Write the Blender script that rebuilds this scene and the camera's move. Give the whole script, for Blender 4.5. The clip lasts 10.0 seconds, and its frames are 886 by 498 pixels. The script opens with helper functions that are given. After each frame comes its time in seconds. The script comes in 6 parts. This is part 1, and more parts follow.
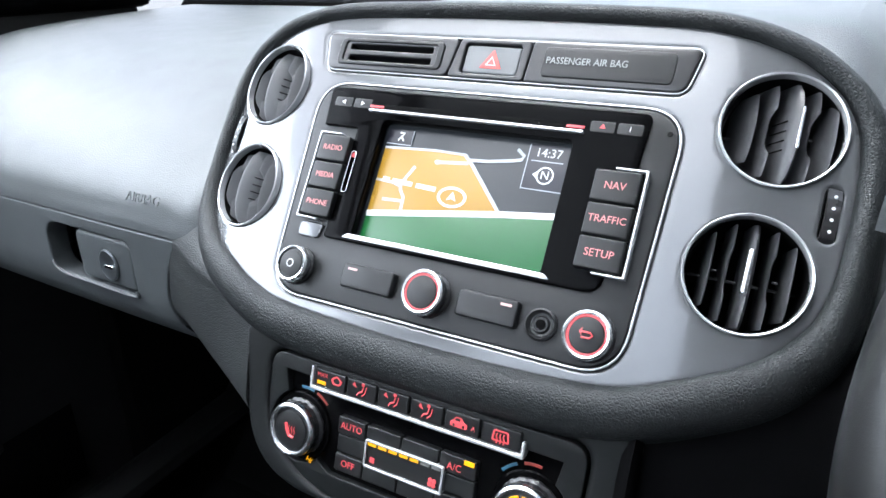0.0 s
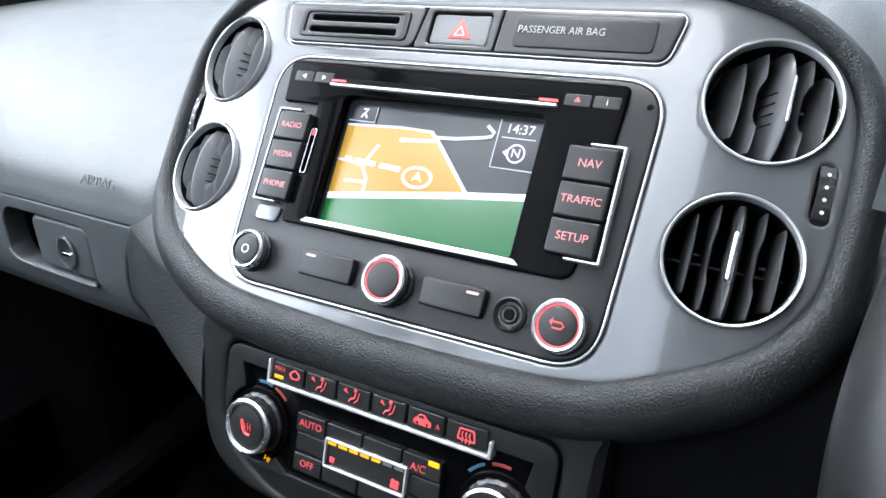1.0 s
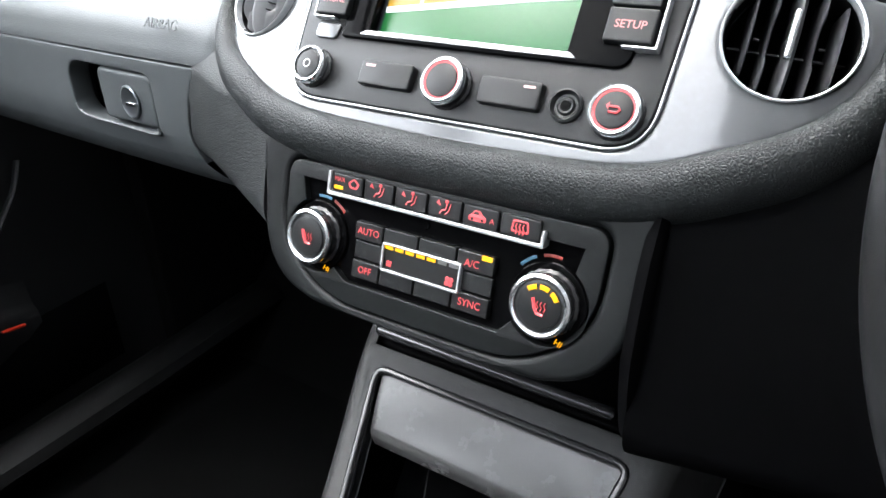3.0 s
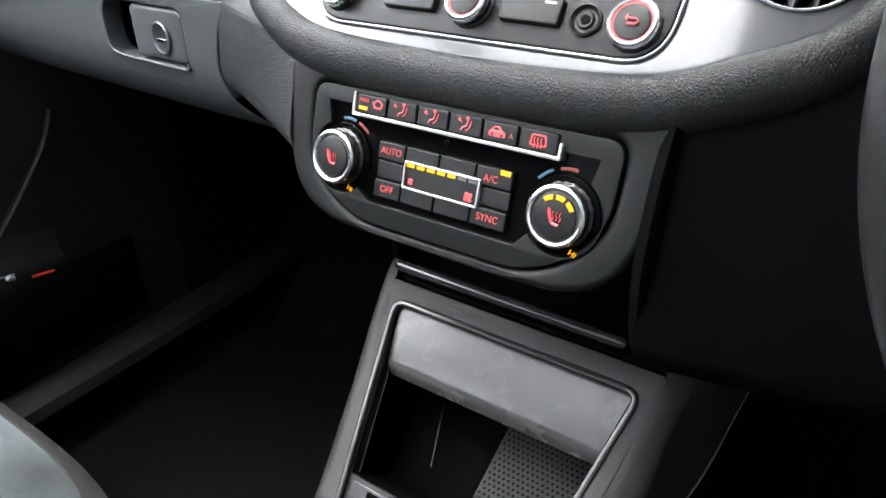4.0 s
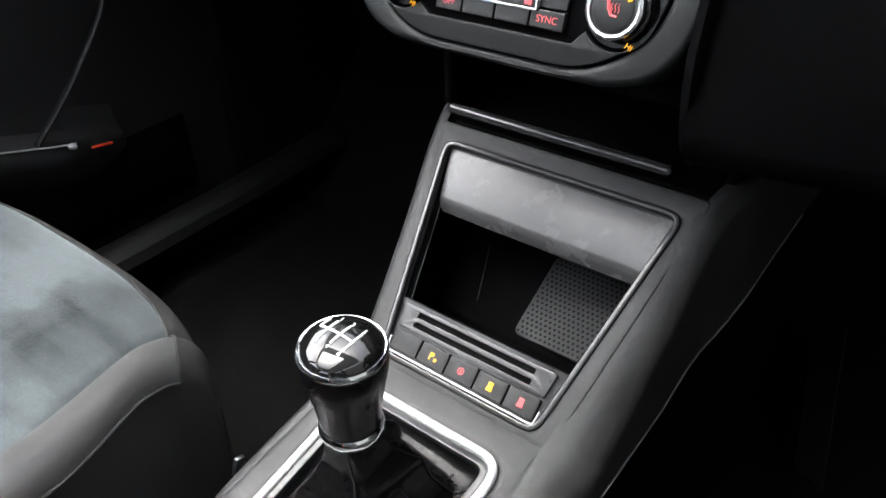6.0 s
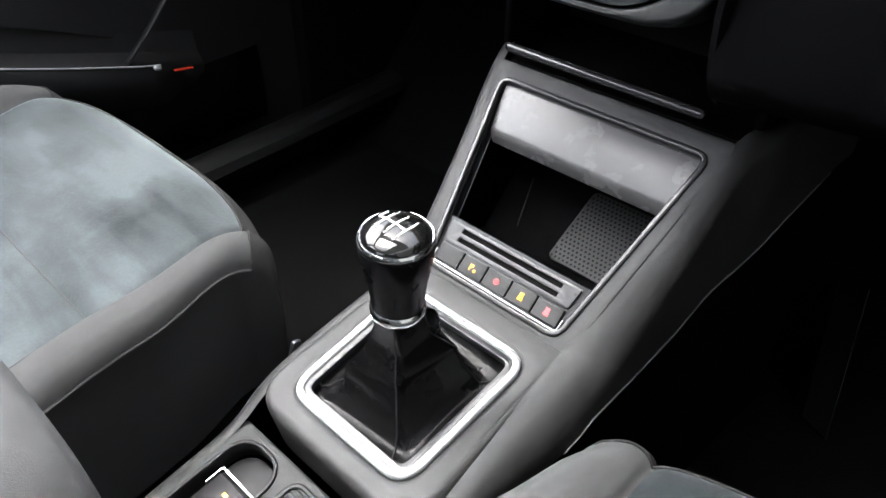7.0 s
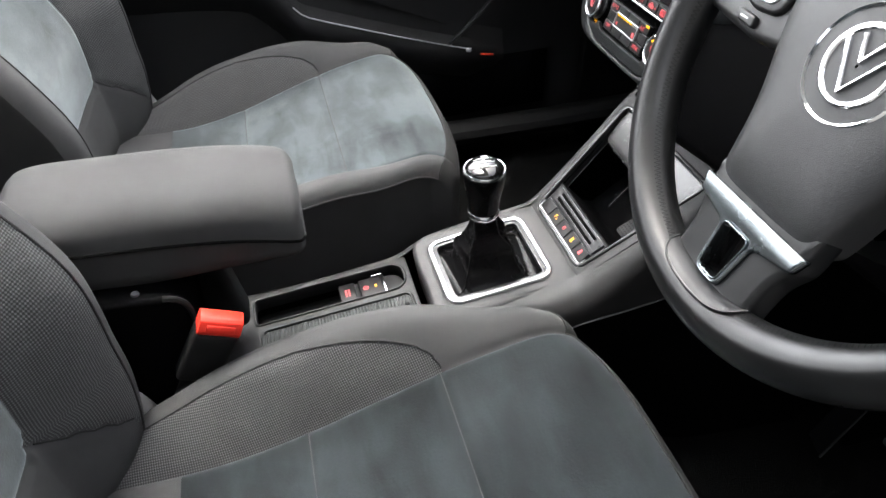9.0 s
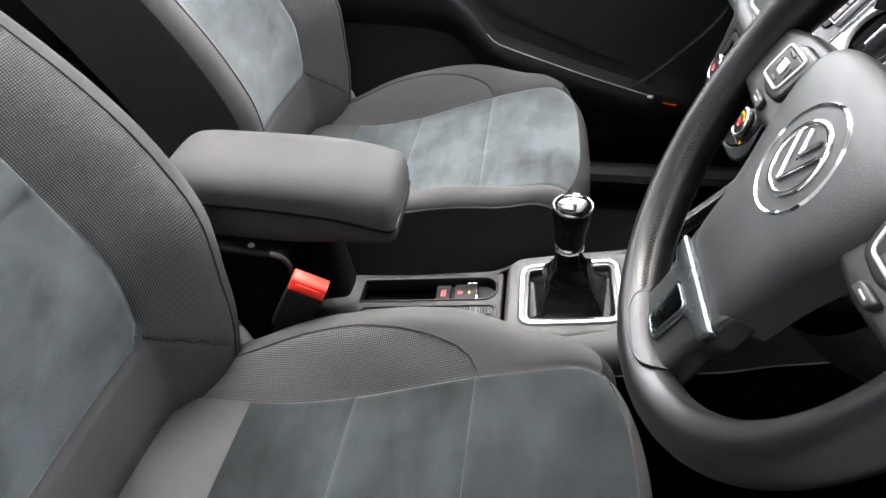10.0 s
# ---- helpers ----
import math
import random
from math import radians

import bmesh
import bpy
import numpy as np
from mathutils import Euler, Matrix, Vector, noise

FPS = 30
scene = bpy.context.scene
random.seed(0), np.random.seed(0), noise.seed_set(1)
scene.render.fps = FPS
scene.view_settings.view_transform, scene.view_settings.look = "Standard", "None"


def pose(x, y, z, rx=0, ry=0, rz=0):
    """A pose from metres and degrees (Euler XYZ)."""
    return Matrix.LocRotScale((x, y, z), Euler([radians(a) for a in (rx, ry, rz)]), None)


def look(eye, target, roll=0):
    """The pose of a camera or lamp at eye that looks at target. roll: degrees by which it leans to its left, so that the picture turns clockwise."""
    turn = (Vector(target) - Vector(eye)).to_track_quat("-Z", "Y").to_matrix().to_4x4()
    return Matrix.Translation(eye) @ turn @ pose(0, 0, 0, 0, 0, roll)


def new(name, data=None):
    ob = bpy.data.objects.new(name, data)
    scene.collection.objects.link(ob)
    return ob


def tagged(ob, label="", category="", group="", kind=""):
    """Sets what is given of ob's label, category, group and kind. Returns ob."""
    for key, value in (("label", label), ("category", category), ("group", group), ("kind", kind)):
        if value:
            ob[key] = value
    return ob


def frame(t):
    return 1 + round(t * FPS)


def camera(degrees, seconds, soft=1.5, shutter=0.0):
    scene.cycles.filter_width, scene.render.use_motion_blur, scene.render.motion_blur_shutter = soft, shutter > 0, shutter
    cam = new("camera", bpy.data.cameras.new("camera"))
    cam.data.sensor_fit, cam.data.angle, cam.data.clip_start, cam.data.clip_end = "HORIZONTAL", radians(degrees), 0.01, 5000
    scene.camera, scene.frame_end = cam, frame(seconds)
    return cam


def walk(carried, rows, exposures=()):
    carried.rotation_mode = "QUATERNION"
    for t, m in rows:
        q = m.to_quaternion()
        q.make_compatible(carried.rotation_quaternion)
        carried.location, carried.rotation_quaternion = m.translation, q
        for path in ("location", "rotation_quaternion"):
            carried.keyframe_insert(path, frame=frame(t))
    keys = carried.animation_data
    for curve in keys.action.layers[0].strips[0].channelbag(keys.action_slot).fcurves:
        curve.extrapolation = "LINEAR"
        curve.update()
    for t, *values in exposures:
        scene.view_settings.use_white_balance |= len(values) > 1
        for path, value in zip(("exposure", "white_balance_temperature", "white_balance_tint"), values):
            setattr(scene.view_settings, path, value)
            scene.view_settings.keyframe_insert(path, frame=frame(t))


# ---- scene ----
cam = camera(63.41, 10.0)
PATH = [
    (0, (0.1677, 0.1307, 0.8914), (-0.6489, 1.5230, 0.2152), -1.33),
    (0.5, (0.1654, 0.1579, 0.8825), (-0.6495, 1.5490, 0.2018), -1.16),
    (1, (0.1693, 0.1577, 0.8781), (-0.6359, 1.5467, 0.1819), -1.21),
    (1.5, (0.1754, 0.1540, 0.8615), (-0.6273, 1.5347, 0.1460), -1.17),
    (2, (0.1758, 0.1446, 0.8468), (-0.6409, 1.4999, 0.0992), -1.30),
    (2.5, (0.1782, 0.1358, 0.8350), (-0.6542, 1.4703, 0.0675), -1.24),
    (2.7, (0.1789, 0.1296, 0.8304), (-0.6621, 1.4439, 0.0381), -1.45),
    (4, (0.1944, 0.0971, 0.8013), (-0.6846, 1.3433, -0.0572), -1.13),
    (4.5, (0.2037, 0.0932, 0.7879), (-0.6754, 1.3088, -0.1131), -1.54),
    (5, (0.2085, 0.0803, 0.7720), (-0.6670, 1.2658, -0.1716), -1.84),
    (5.5, (0.2125, 0.0619, 0.7568), (-0.6667, 1.2184, -0.2188), -1.72),
    (7, (0.2602, -0.0101, 0.7653), (-0.6798, 0.9996, -0.3113), 0.56),
    (7.5, (0.3577, -0.0317, 0.8034), (-0.7180, 0.8250, -0.2789), -0.20),
    (8, (0.4631, -0.0286, 0.8420), (-0.7196, 0.6559, -0.2512), -0.79),
    (8.5, (0.5705, -0.0233, 0.8817), (-0.6977, 0.4943, -0.2075), -0.35),
    (9, (0.6473, 0.0066, 0.9303), (-0.6789, 0.3533, -0.1576), -0.34),
    (9.5, (0.6812, 0.0789, 0.9459), (-0.7034, 0.2180, -0.1152), -0.24),
    (10, (0.7254, 0.1600, 0.9638), (-0.6738, -0.0181, -0.0721), -0.49),
]
EXPOSURES = [(0, 2.55, 5900, 9), (2.0, 2.75, 6100, 9), (2.5, 2.9, 6200, 9), (5, 2.95, 6450, 10), (5.6, 2.95, 6450, 10), (7, 3.25, 6400, 11), (7.6, 3.45, 6400, 11), (8.0, 3.3, 6500, 11), (8.5, 2.58, 6550, 11), (9.2, 3.2, 6550, 11), (10, 3.25, 6600, 12)]
walk(cam, [(t, look(eye, target, roll)) for t, eye, target, roll in PATH], EXPOSURES)

# ---- light: bright overcast day, driver's door open ----
world = bpy.data.worlds.new("overcast_sky")
scene.world = world
world.use_nodes = True
wn = world.node_tree
sky = wn.nodes.new("ShaderNodeTexSky")
sky.sky_type = "NISHITA"
sky.sun_disc = False
sky.sun_elevation = radians(71.6)
sky.sun_rotation = radians(-107.5)
sky.air_density, sky.dust_density, sky.ozone_density = 1.0, 6.0, 1.0
hsv = wn.nodes.new("ShaderNodeHueSaturation")
hsv.inputs["Saturation"].default_value = 0.4
wn.links.new(sky.outputs[0], hsv.inputs["Color"])
bg = wn.nodes["Background"]
wn.links.new(hsv.outputs[0], bg.inputs["Color"])
bg.inputs["Strength"].default_value = 0.15
sun_data = bpy.data.lights.new("sun", "SUN")
sun_data.energy, sun_data.angle, sun_data.color = 0.24, radians(34), (0.97, 0.99, 1.0)
sun = new("sun", sun_data)
sun.matrix_world = look((-0.95, -0.3, 3.0), (0, 0, 0))
# the sky's light in the passenger's window
pane_data = bpy.data.lights.new("window_light", "AREA")
pane_data.shape, pane_data.size, pane_data.size_y, pane_data.energy, pane_data.color = "RECTANGLE", 0.92, 0.36, 1.15, (0.95, 0.98, 1.0)
window_light = new("window_light", pane_data)
window_light.matrix_world = look((-0.69, 0.12, 1.07), (0.3, 0.12, 0.90))
# and in the rear passenger's window
rear_data = bpy.data.lights.new("rear_window_light", "AREA")
rear_data.shape, rear_data.size, rear_data.size_y, rear_data.energy, rear_data.color = "RECTANGLE", 0.80, 0.34, 1.0, (0.95, 0.98, 1.0)
rear_window_light = new("rear_window_light", rear_data)
rear_window_light.matrix_world = look((-0.67, -0.95, 1.13), (0.1, 0.2, 0.85))


# ---- materials ----
def nodes_of(name):
    m = bpy.data.materials.new(name)
    m.use_nodes = True
    nt = m.node_tree
    return m, nt, nt.nodes["Principled BSDF"]


def mapped(nt, scale=(1, 1, 1)):
    tc = nt.nodes.new("ShaderNodeTexCoord")
    mp = nt.nodes.new("ShaderNodeMapping")
    mp.inputs["Scale"].default_value = scale
    nt.links.new(tc.outputs["Object"], mp.inputs["Vector"])
    return mp.outputs["Vector"]


def noise_of(nt, vec, scale, detail=4, rough=0.6):
    n = nt.nodes.new("ShaderNodeTexNoise")
    n.inputs["Scale"].default_value = scale
    n.inputs["Detail"].default_value = detail
    n.inputs["Roughness"].default_value = rough
    nt.links.new(vec, n.inputs["Vector"])
    return n.outputs["Fac"]


def ramp_of(nt, fac, stops):
    r = nt.nodes.new("ShaderNodeValToRGB")
    el = r.color_ramp.elements
    while len(el) < len(stops):
        el.new(0.5)
    for e, (p, c) in zip(el, stops):
        e.position = p
        e.color = (*c, 1) if len(c) == 3 else c
    nt.links.new(fac, r.inputs["Fac"])
    return r.outputs["Color"]


def bump_of(nt, bsdf, height, strength, distance, chain=None):
    b = nt.nodes.new("ShaderNodeBump")
    b.inputs["Strength"].default_value = strength
    b.inputs["Distance"].default_value = distance
    nt.links.new(height, b.inputs["Height"])
    if chain is not None:
        nt.links.new(chain, b.inputs["Normal"])
    nt.links.new(b.outputs["Normal"], bsdf.inputs["Normal"])
    return b.outputs["Normal"]


def tone(c, k):
    return tuple(min(1, v * k) for v in c)


def plastic(name, color, rough=0.45, grain=0.0, cell=900, vary=0.15, spec=0.5, metal=0.0, coat=0.0, dust=0.0, soft=0.25):
    """Moulded plastic: colour varied at two scales, and a grain of cells where it is textured."""
    m, nt, b = nodes_of(name)
    vec = mapped(nt)
    big = noise_of(nt, vec, 9, 5)
    col = ramp_of(nt, big, [(0.3, tone(color, 1 - vary)), (0.7, tone(color, 1 + vary))])
    if dust:
        fine = noise_of(nt, vec, 420, 3, 0.7)
        spots = ramp_of(nt, fine, [(0.66, (0, 0, 0)), (0.74, (dust, dust, dust))])
        mx = nt.nodes.new("ShaderNodeMix")
        mx.data_type = "RGBA"
        nt.links.new(spots, mx.inputs["Factor"])
        nt.links.new(col, mx.inputs["A"])
        mx.inputs["B"].default_value = (0.35, 0.34, 0.32, 1)
        col = mx.outputs["Result"]
    nt.links.new(col, b.inputs["Base Color"])
    rr_ = nt.nodes.new("ShaderNodeMapRange")
    rr_.inputs["To Min"].default_value = max(0.02, rough - 0.07)
    rr_.inputs["To Max"].default_value = rough + 0.07
    nt.links.new(noise_of(nt, vec, 40, 4), rr_.inputs["Value"])
    nt.links.new(rr_.outputs[0], b.inputs["Roughness"])
    b.inputs["Specular IOR Level"].default_value = spec
    b.inputs["Metallic"].default_value = metal
    b.inputs["Coat Weight"].default_value = coat
    b.inputs["Coat Roughness"].default_value = 0.04
    if grain:
        vo = nt.nodes.new("ShaderNodeTexVoronoi")
        vo.feature = "DISTANCE_TO_EDGE"
        vo.inputs["Scale"].default_value = cell
        wob = nt.nodes.new("ShaderNodeTexNoise")
        wob.inputs["Scale"].default_value = cell * 0.5
        add = nt.nodes.new("ShaderNodeVectorMath")
        add.operation = "MULTIPLY_ADD"
        nt.links.new(vec, wob.inputs["Vector"])
        nt.links.new(wob.outputs["Color"], add.inputs[0])
        add.inputs[1].default_value = (0.0012,) * 3
        nt.links.new(vec, add.inputs[2])
        nt.links.new(add.outputs[0], vo.inputs["Vector"])
        cr = ramp_of(nt, vo.outputs["Distance"], [(0.0, (0, 0, 0)), (soft, (1, 1, 1))])
        bump_of(nt, b, cr, grain, 0.0005)
    return m


def metal(name, color, rough=0.12, brushed=False):
    m, nt, b = nodes_of(name)
    vec = mapped(nt, (30, 600, 600) if brushed else (1, 1, 1))
    n = noise_of(nt, vec, 8 if brushed else 60, 4)
    nt.links.new(ramp_of(nt, n, [(0.3, tone(color, 0.94)), (0.7, color)]), b.inputs["Base Color"])
    mr = nt.nodes.new("ShaderNodeMapRange")
    mr.inputs["To Min"].default_value, mr.inputs["To Max"].default_value = rough * 0.88, rough * 1.15
    nt.links.new(n, mr.inputs["Value"])
    nt.links.new(mr.outputs[0], b.inputs["Roughness"])
    b.inputs["Metallic"].default_value = 1.0
    return m


def glow(name, color, strength):
    m, nt, b = nodes_of(name)
    b.inputs["Base Color"].default_value = (*tone(color, 0.4), 1)
    b.inputs["Emission Color"].default_value = (*color, 1)
    b.inputs["Emission Strength"].default_value = strength * 2 ** -2.8
    b.inputs["Roughness"].default_value = 0.3
    return m


def suede(name, color, sheen=0.42):
    """Short-napped suede, brushed lighter and darker in soft patches and strokes."""
    m, nt, b = nodes_of(name)
    v2 = mapped(nt)

    def swirl(scale, size, detail, wind):
        n = nt.nodes.new("ShaderNodeTexNoise")
        n.inputs["Scale"].default_value, n.inputs["Detail"].default_value = size, detail
        n.inputs["Roughness"].default_value, n.inputs["Distortion"].default_value = 0.55, wind
        nt.links.new(mapped(nt, scale), n.inputs["Vector"])
        return n.outputs["Fac"]

    def mix(a, b_, k):
        n = nt.nodes.new("ShaderNodeMix")
        n.data_type = "FLOAT"
        n.inputs["Factor"].default_value = k
        nt.links.new(a, n.inputs[2])
        nt.links.new(b_, n.inputs[3])
        return n.outputs[0]

    patches = swirl((1.0, 0.75, 0.9), 9.0, 3, 0.35)
    strokes = swirl((0.7, 2.1, 1.4), 19.0, 4, 0.4)
    nap = noise_of(nt, v2, 420, 3)
    both = mix(patches, strokes, 0.38)
    c1 = ramp_of(nt, both, [(0.38, tone(color, 0.40)), (0.45, tone(color, 0.78)), (0.52, tone(color, 1.04)), (0.60, tone(color, 1.56))])
    mx = nt.nodes.new("ShaderNodeMix")
    mx.data_type, mx.blend_type = "RGBA", "OVERLAY"
    mx.inputs["Factor"].default_value = 0.22
    nt.links.new(c1, mx.inputs["A"])
    nt.links.new(nap, mx.inputs["B"])
    nt.links.new(mx.outputs["Result"], b.inputs["Base Color"])
    b.inputs["Roughness"].default_value = 0.95
    b.inputs["Specular IOR Level"].default_value = 0.12
    b.inputs["Sheen Weight"].default_value = sheen
    b.inputs["Sheen Roughness"].default_value = 0.4
    b.inputs["Sheen Tint"].default_value = (0.85, 0.94, 0.98, 1)
    first = bump_of(nt, b, both, 0.10, 0.01)
    bump_of(nt, b, nap, 0.3, 0.0008, first)
    return m


def dotted(name, dark, light, pitch):
    """Seat cloth with rows of small pale raised dots, laid along the panel's own directions."""
    m, nt, b = nodes_of(name)
    at = nt.nodes.new("ShaderNodeAttribute")
    at.attribute_name = "flow"
    sep = nt.nodes.new("ShaderNodeSeparateXYZ")
    nt.links.new(at.outputs["Vector"], sep.inputs[0])
    waves = []
    for axis, step in (("X", pitch), ("Y", pitch * 0.9)):
        k = nt.nodes.new("ShaderNodeMath")
        k.operation = "MULTIPLY"
        nt.links.new(sep.outputs[axis], k.inputs[0])
        k.inputs[1].default_value = 2 * math.pi / step
        s = nt.nodes.new("ShaderNodeMath")
        s.operation = "SINE"
        nt.links.new(k.outputs[0], s.inputs[0])
        waves.append(s.outputs[0])
    add = nt.nodes.new("ShaderNodeMath")
    add.operation = "ADD"
    nt.links.new(waves[0], add.inputs[0])
    nt.links.new(waves[1], add.inputs[1])
    h = nt.nodes.new("ShaderNodeMapRange")
    h.inputs["From Min"].default_value, h.inputs["From Max"].default_value = -0.9, 1.6
    nt.links.new(add.outputs[0], h.inputs["Value"])
    col = ramp_of(nt, h.outputs[0], [(0.15, dark), (0.85, light)])
    nt.links.new(col, b.inputs["Base Color"])
    b.inputs["Roughness"].default_value = 0.85
    b.inputs["Specular IOR Level"].default_value = 0.25
    bump_of(nt, b, h.outputs[0], 0.6, 0.0008)
    return m


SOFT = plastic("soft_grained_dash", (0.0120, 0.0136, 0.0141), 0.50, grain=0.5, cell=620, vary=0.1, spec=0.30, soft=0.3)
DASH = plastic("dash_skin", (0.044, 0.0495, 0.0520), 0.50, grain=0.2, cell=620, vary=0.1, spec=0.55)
HARD = plastic("hard_black_plastic", (0.0050, 0.0058, 0.0060), 0.42, grain=0.22, cell=1500, vary=0.12, spec=0.22)
DOORSKIN = plastic("door_lining", (0.012, 0.012, 0.0125), 0.5, grain=0.2, cell=1300, vary=0.12, spec=0.3)
# near-black: shade of footwell, shelf, tray and console put into the colour
SHADED_BLACK = plastic("shaded_black_plastic", (0.0017, 0.0017, 0.0019), 0.6, grain=0.15, cell=1500, vary=0.15, spec=0.02)
SATIN = plastic("satin_black_plastic", (0.014, 0.014, 0.015), 0.30, vary=0.1)
RUBBER = plastic("black_rubber", (0.005, 0.005, 0.005), 0.7, vary=0.2, spec=0.3)
FRAME_BLACK = plastic("smooth_frame_plastic", (0.026, 0.026, 0.027), 0.19, vary=0.08, spec=0.62)
GLOSS = plastic("piano_black", (0.002, 0.002, 0.0022), 0.05, vary=0.1, spec=0.03, dust=0.008)
CAP_GLOSS = plastic("glossy_black_cap", (0.003, 0.003, 0.003), 0.04, vary=0.1, coat=0.25)
BUTTON = plastic("button_black", (0.0085, 0.009, 0.0094), 0.38, grain=0.1, cell=2500, vary=0.08, spec=0.30)
TRIM = plastic("grey_metallic_trim", (0.083, 0.0865, 0.091), 0.24, vary=0.06, metal=0.4, coat=0.75)
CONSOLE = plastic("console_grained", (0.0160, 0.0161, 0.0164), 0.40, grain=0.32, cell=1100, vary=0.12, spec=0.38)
REAR_PLASTIC = plastic("black_console_plastic", (0.013, 0.0132, 0.0135), 0.5, grain=0.2, cell=1500, vary=0.12, spec=0.24)
KEY_BLACK = plastic("black_switch_plastic", (0.006, 0.006, 0.0065), 0.42, vary=0.1, spec=0.14)
KNOB = plastic("black_knob_leather", (0.0024, 0.0024, 0.0026), 0.26, grain=0.04, cell=1300, vary=0.1, spec=0.12)
SPOKE = plastic("dark_spoke_plastic", (0.013, 0.0135, 0.0138), 0.36, grain=0.1, cell=1500, vary=0.1, spec=0.45)
MAT = plastic("mat_rubber", (0.019, 0.0193, 0.0196), 0.6, vary=0.15, spec=0.2)
# near-black that paints the shade inside cavities, slots and dimples
HOLE = plastic("cavity_shade_black", (0.002, 0.002, 0.002), 0.8, vary=0.1, spec=0.06)
CHROME = metal("chrome", (0.86, 0.87, 0.88), 0.10)
SATIN_CHROME = metal("satin_chrome", (0.74, 0.76, 0.78), 0.26)
DARK_METAL = metal("dark_satin_metal", (0.30, 0.32, 0.34), 0.32)
BRIGHT = plastic("bright_silver_trim", (0.50, 0.51, 0.52), 0.22, vary=0.05, metal=0.55, coat=0.3)
SLAT = plastic("vent_slat", (0.034, 0.035, 0.037), 0.40, vary=0.08, spec=0.45)
INSERT = metal("wheel_insert_metal", (0.22, 0.245, 0.255), 0.26)
SILVER = plastic("silver_paint", (0.50, 0.51, 0.52), 0.35, vary=0.06, metal=0.5)
LEATHER = plastic("wheel_leather", (0.0068, 0.007, 0.0072), 0.31, grain=0.05, cell=1300, vary=0.06, spec=0.42)
BOOT = plastic("gaiter_leather", (0.0024, 0.0024, 0.0026), 0.26, grain=0.12, cell=900, vary=0.2, spec=0.14)
BAG = plastic("airbag_cover", (0.024, 0.025, 0.0256), 0.42, grain=0.22, cell=1000, vary=0.1)
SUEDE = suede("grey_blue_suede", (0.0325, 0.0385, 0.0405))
# darker copy of the suede: shade over the driver's cushion put into colour
SUEDE_SHADED = suede("grey_blue_suede_shaded", (0.0112, 0.0138, 0.0148), 0.17)
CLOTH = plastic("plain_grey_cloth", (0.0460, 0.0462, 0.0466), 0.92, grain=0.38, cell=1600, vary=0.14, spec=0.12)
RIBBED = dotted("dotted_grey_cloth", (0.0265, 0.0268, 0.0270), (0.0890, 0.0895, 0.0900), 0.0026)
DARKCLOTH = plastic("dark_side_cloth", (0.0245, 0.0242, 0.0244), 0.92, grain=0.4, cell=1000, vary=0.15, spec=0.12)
CARPET = plastic("black_carpet", (0.0035, 0.0035, 0.0035), 0.95, grain=0.9, cell=500, vary=0.3, spec=0.05)
HEADLINER = plastic("headliner_cloth", (0.66, 0.66, 0.64), 0.9, grain=0.2, cell=700, vary=0.05, spec=0.1)
GROUND = plastic("asphalt", (0.08, 0.08, 0.078), 0.9, grain=0.6, cell=120, vary=0.25)
WALLSTONE = plastic("grey_render", (0.12, 0.12, 0.117), 0.9, grain=0.3, cell=200, vary=0.2)
WHITE = plastic("white_print", (0.55, 0.56, 0.56), 0.5, vary=0.03)
DULL_WHITE = plastic("dull_white_print", (0.24, 0.25, 0.25), 0.5, vary=0.03)
GREY = plastic("grey_print", (0.12, 0.12, 0.12), 0.5, vary=0.03)
RIBBLACK = plastic("sill_plastic", (0.0042, 0.0042, 0.0042), 0.5, grain=0.3, cell=1200, vary=0.1, spec=0.25)
RIBGREY = plastic("grey_green_plastic", (0.026, 0.028, 0.0278), 0.55, grain=0.2, cell=1800, vary=0.08, spec=0.22)
ORANGE_RED = plastic("red_buckle_plastic", (0.75, 0.035, 0.02), 0.35, vary=0.06)
MAP_BLACK = glow("map_dark", (0.014, 0.017, 0.02), 1.0)
MAP_AMBER = glow("map_amber", (0.40, 0.225, 0.022), 1.0)
MAP_GREEN = glow("map_green", (0.008, 0.105, 0.022), 1.0)
MAP_WHITE = glow("map_white", (0.80, 0.82, 0.84), 1.0)
MAP_ROAD = glow("map_road", (0.50, 0.53, 0.58), 1.0)
MAP_NAVY = glow("map_navy", (0.012, 0.012, 0.02), 1.0)
LIT_RED = glow("lit_red", (0.72, 0.085, 0.095), 1.0)
KEY_RED = glow("lit_key_red", (0.78, 0.26, 0.26), 1.0)
PALE_RED = glow("lit_pale_red", (0.78, 0.50, 0.48), 1.0)
LIT_AMBER = glow("lit_amber", (1.0, 0.42, 0.0), 1.3)
LIT_WHITE = glow("lit_white", (0.8, 0.8, 0.8), 0.7)
TEMP_BLUE = plastic("temperature_blue", (0.03, 0.10, 0.16), 0.4, vary=0.02)
TEMP_RED = plastic("temperature_red", (0.25, 0.03, 0.02), 0.4, vary=0.02)
gm, gnt, gb = nodes_of("clear_glass")
gb.inputs["Base Color"].default_value = (0.96, 0.98, 0.97, 1)
gb.inputs["Roughness"].default_value = 0.0
gb.inputs["Transmission Weight"].default_value = 1.0
gb.inputs["IOR"].default_value = 1.02
GLASS = gm


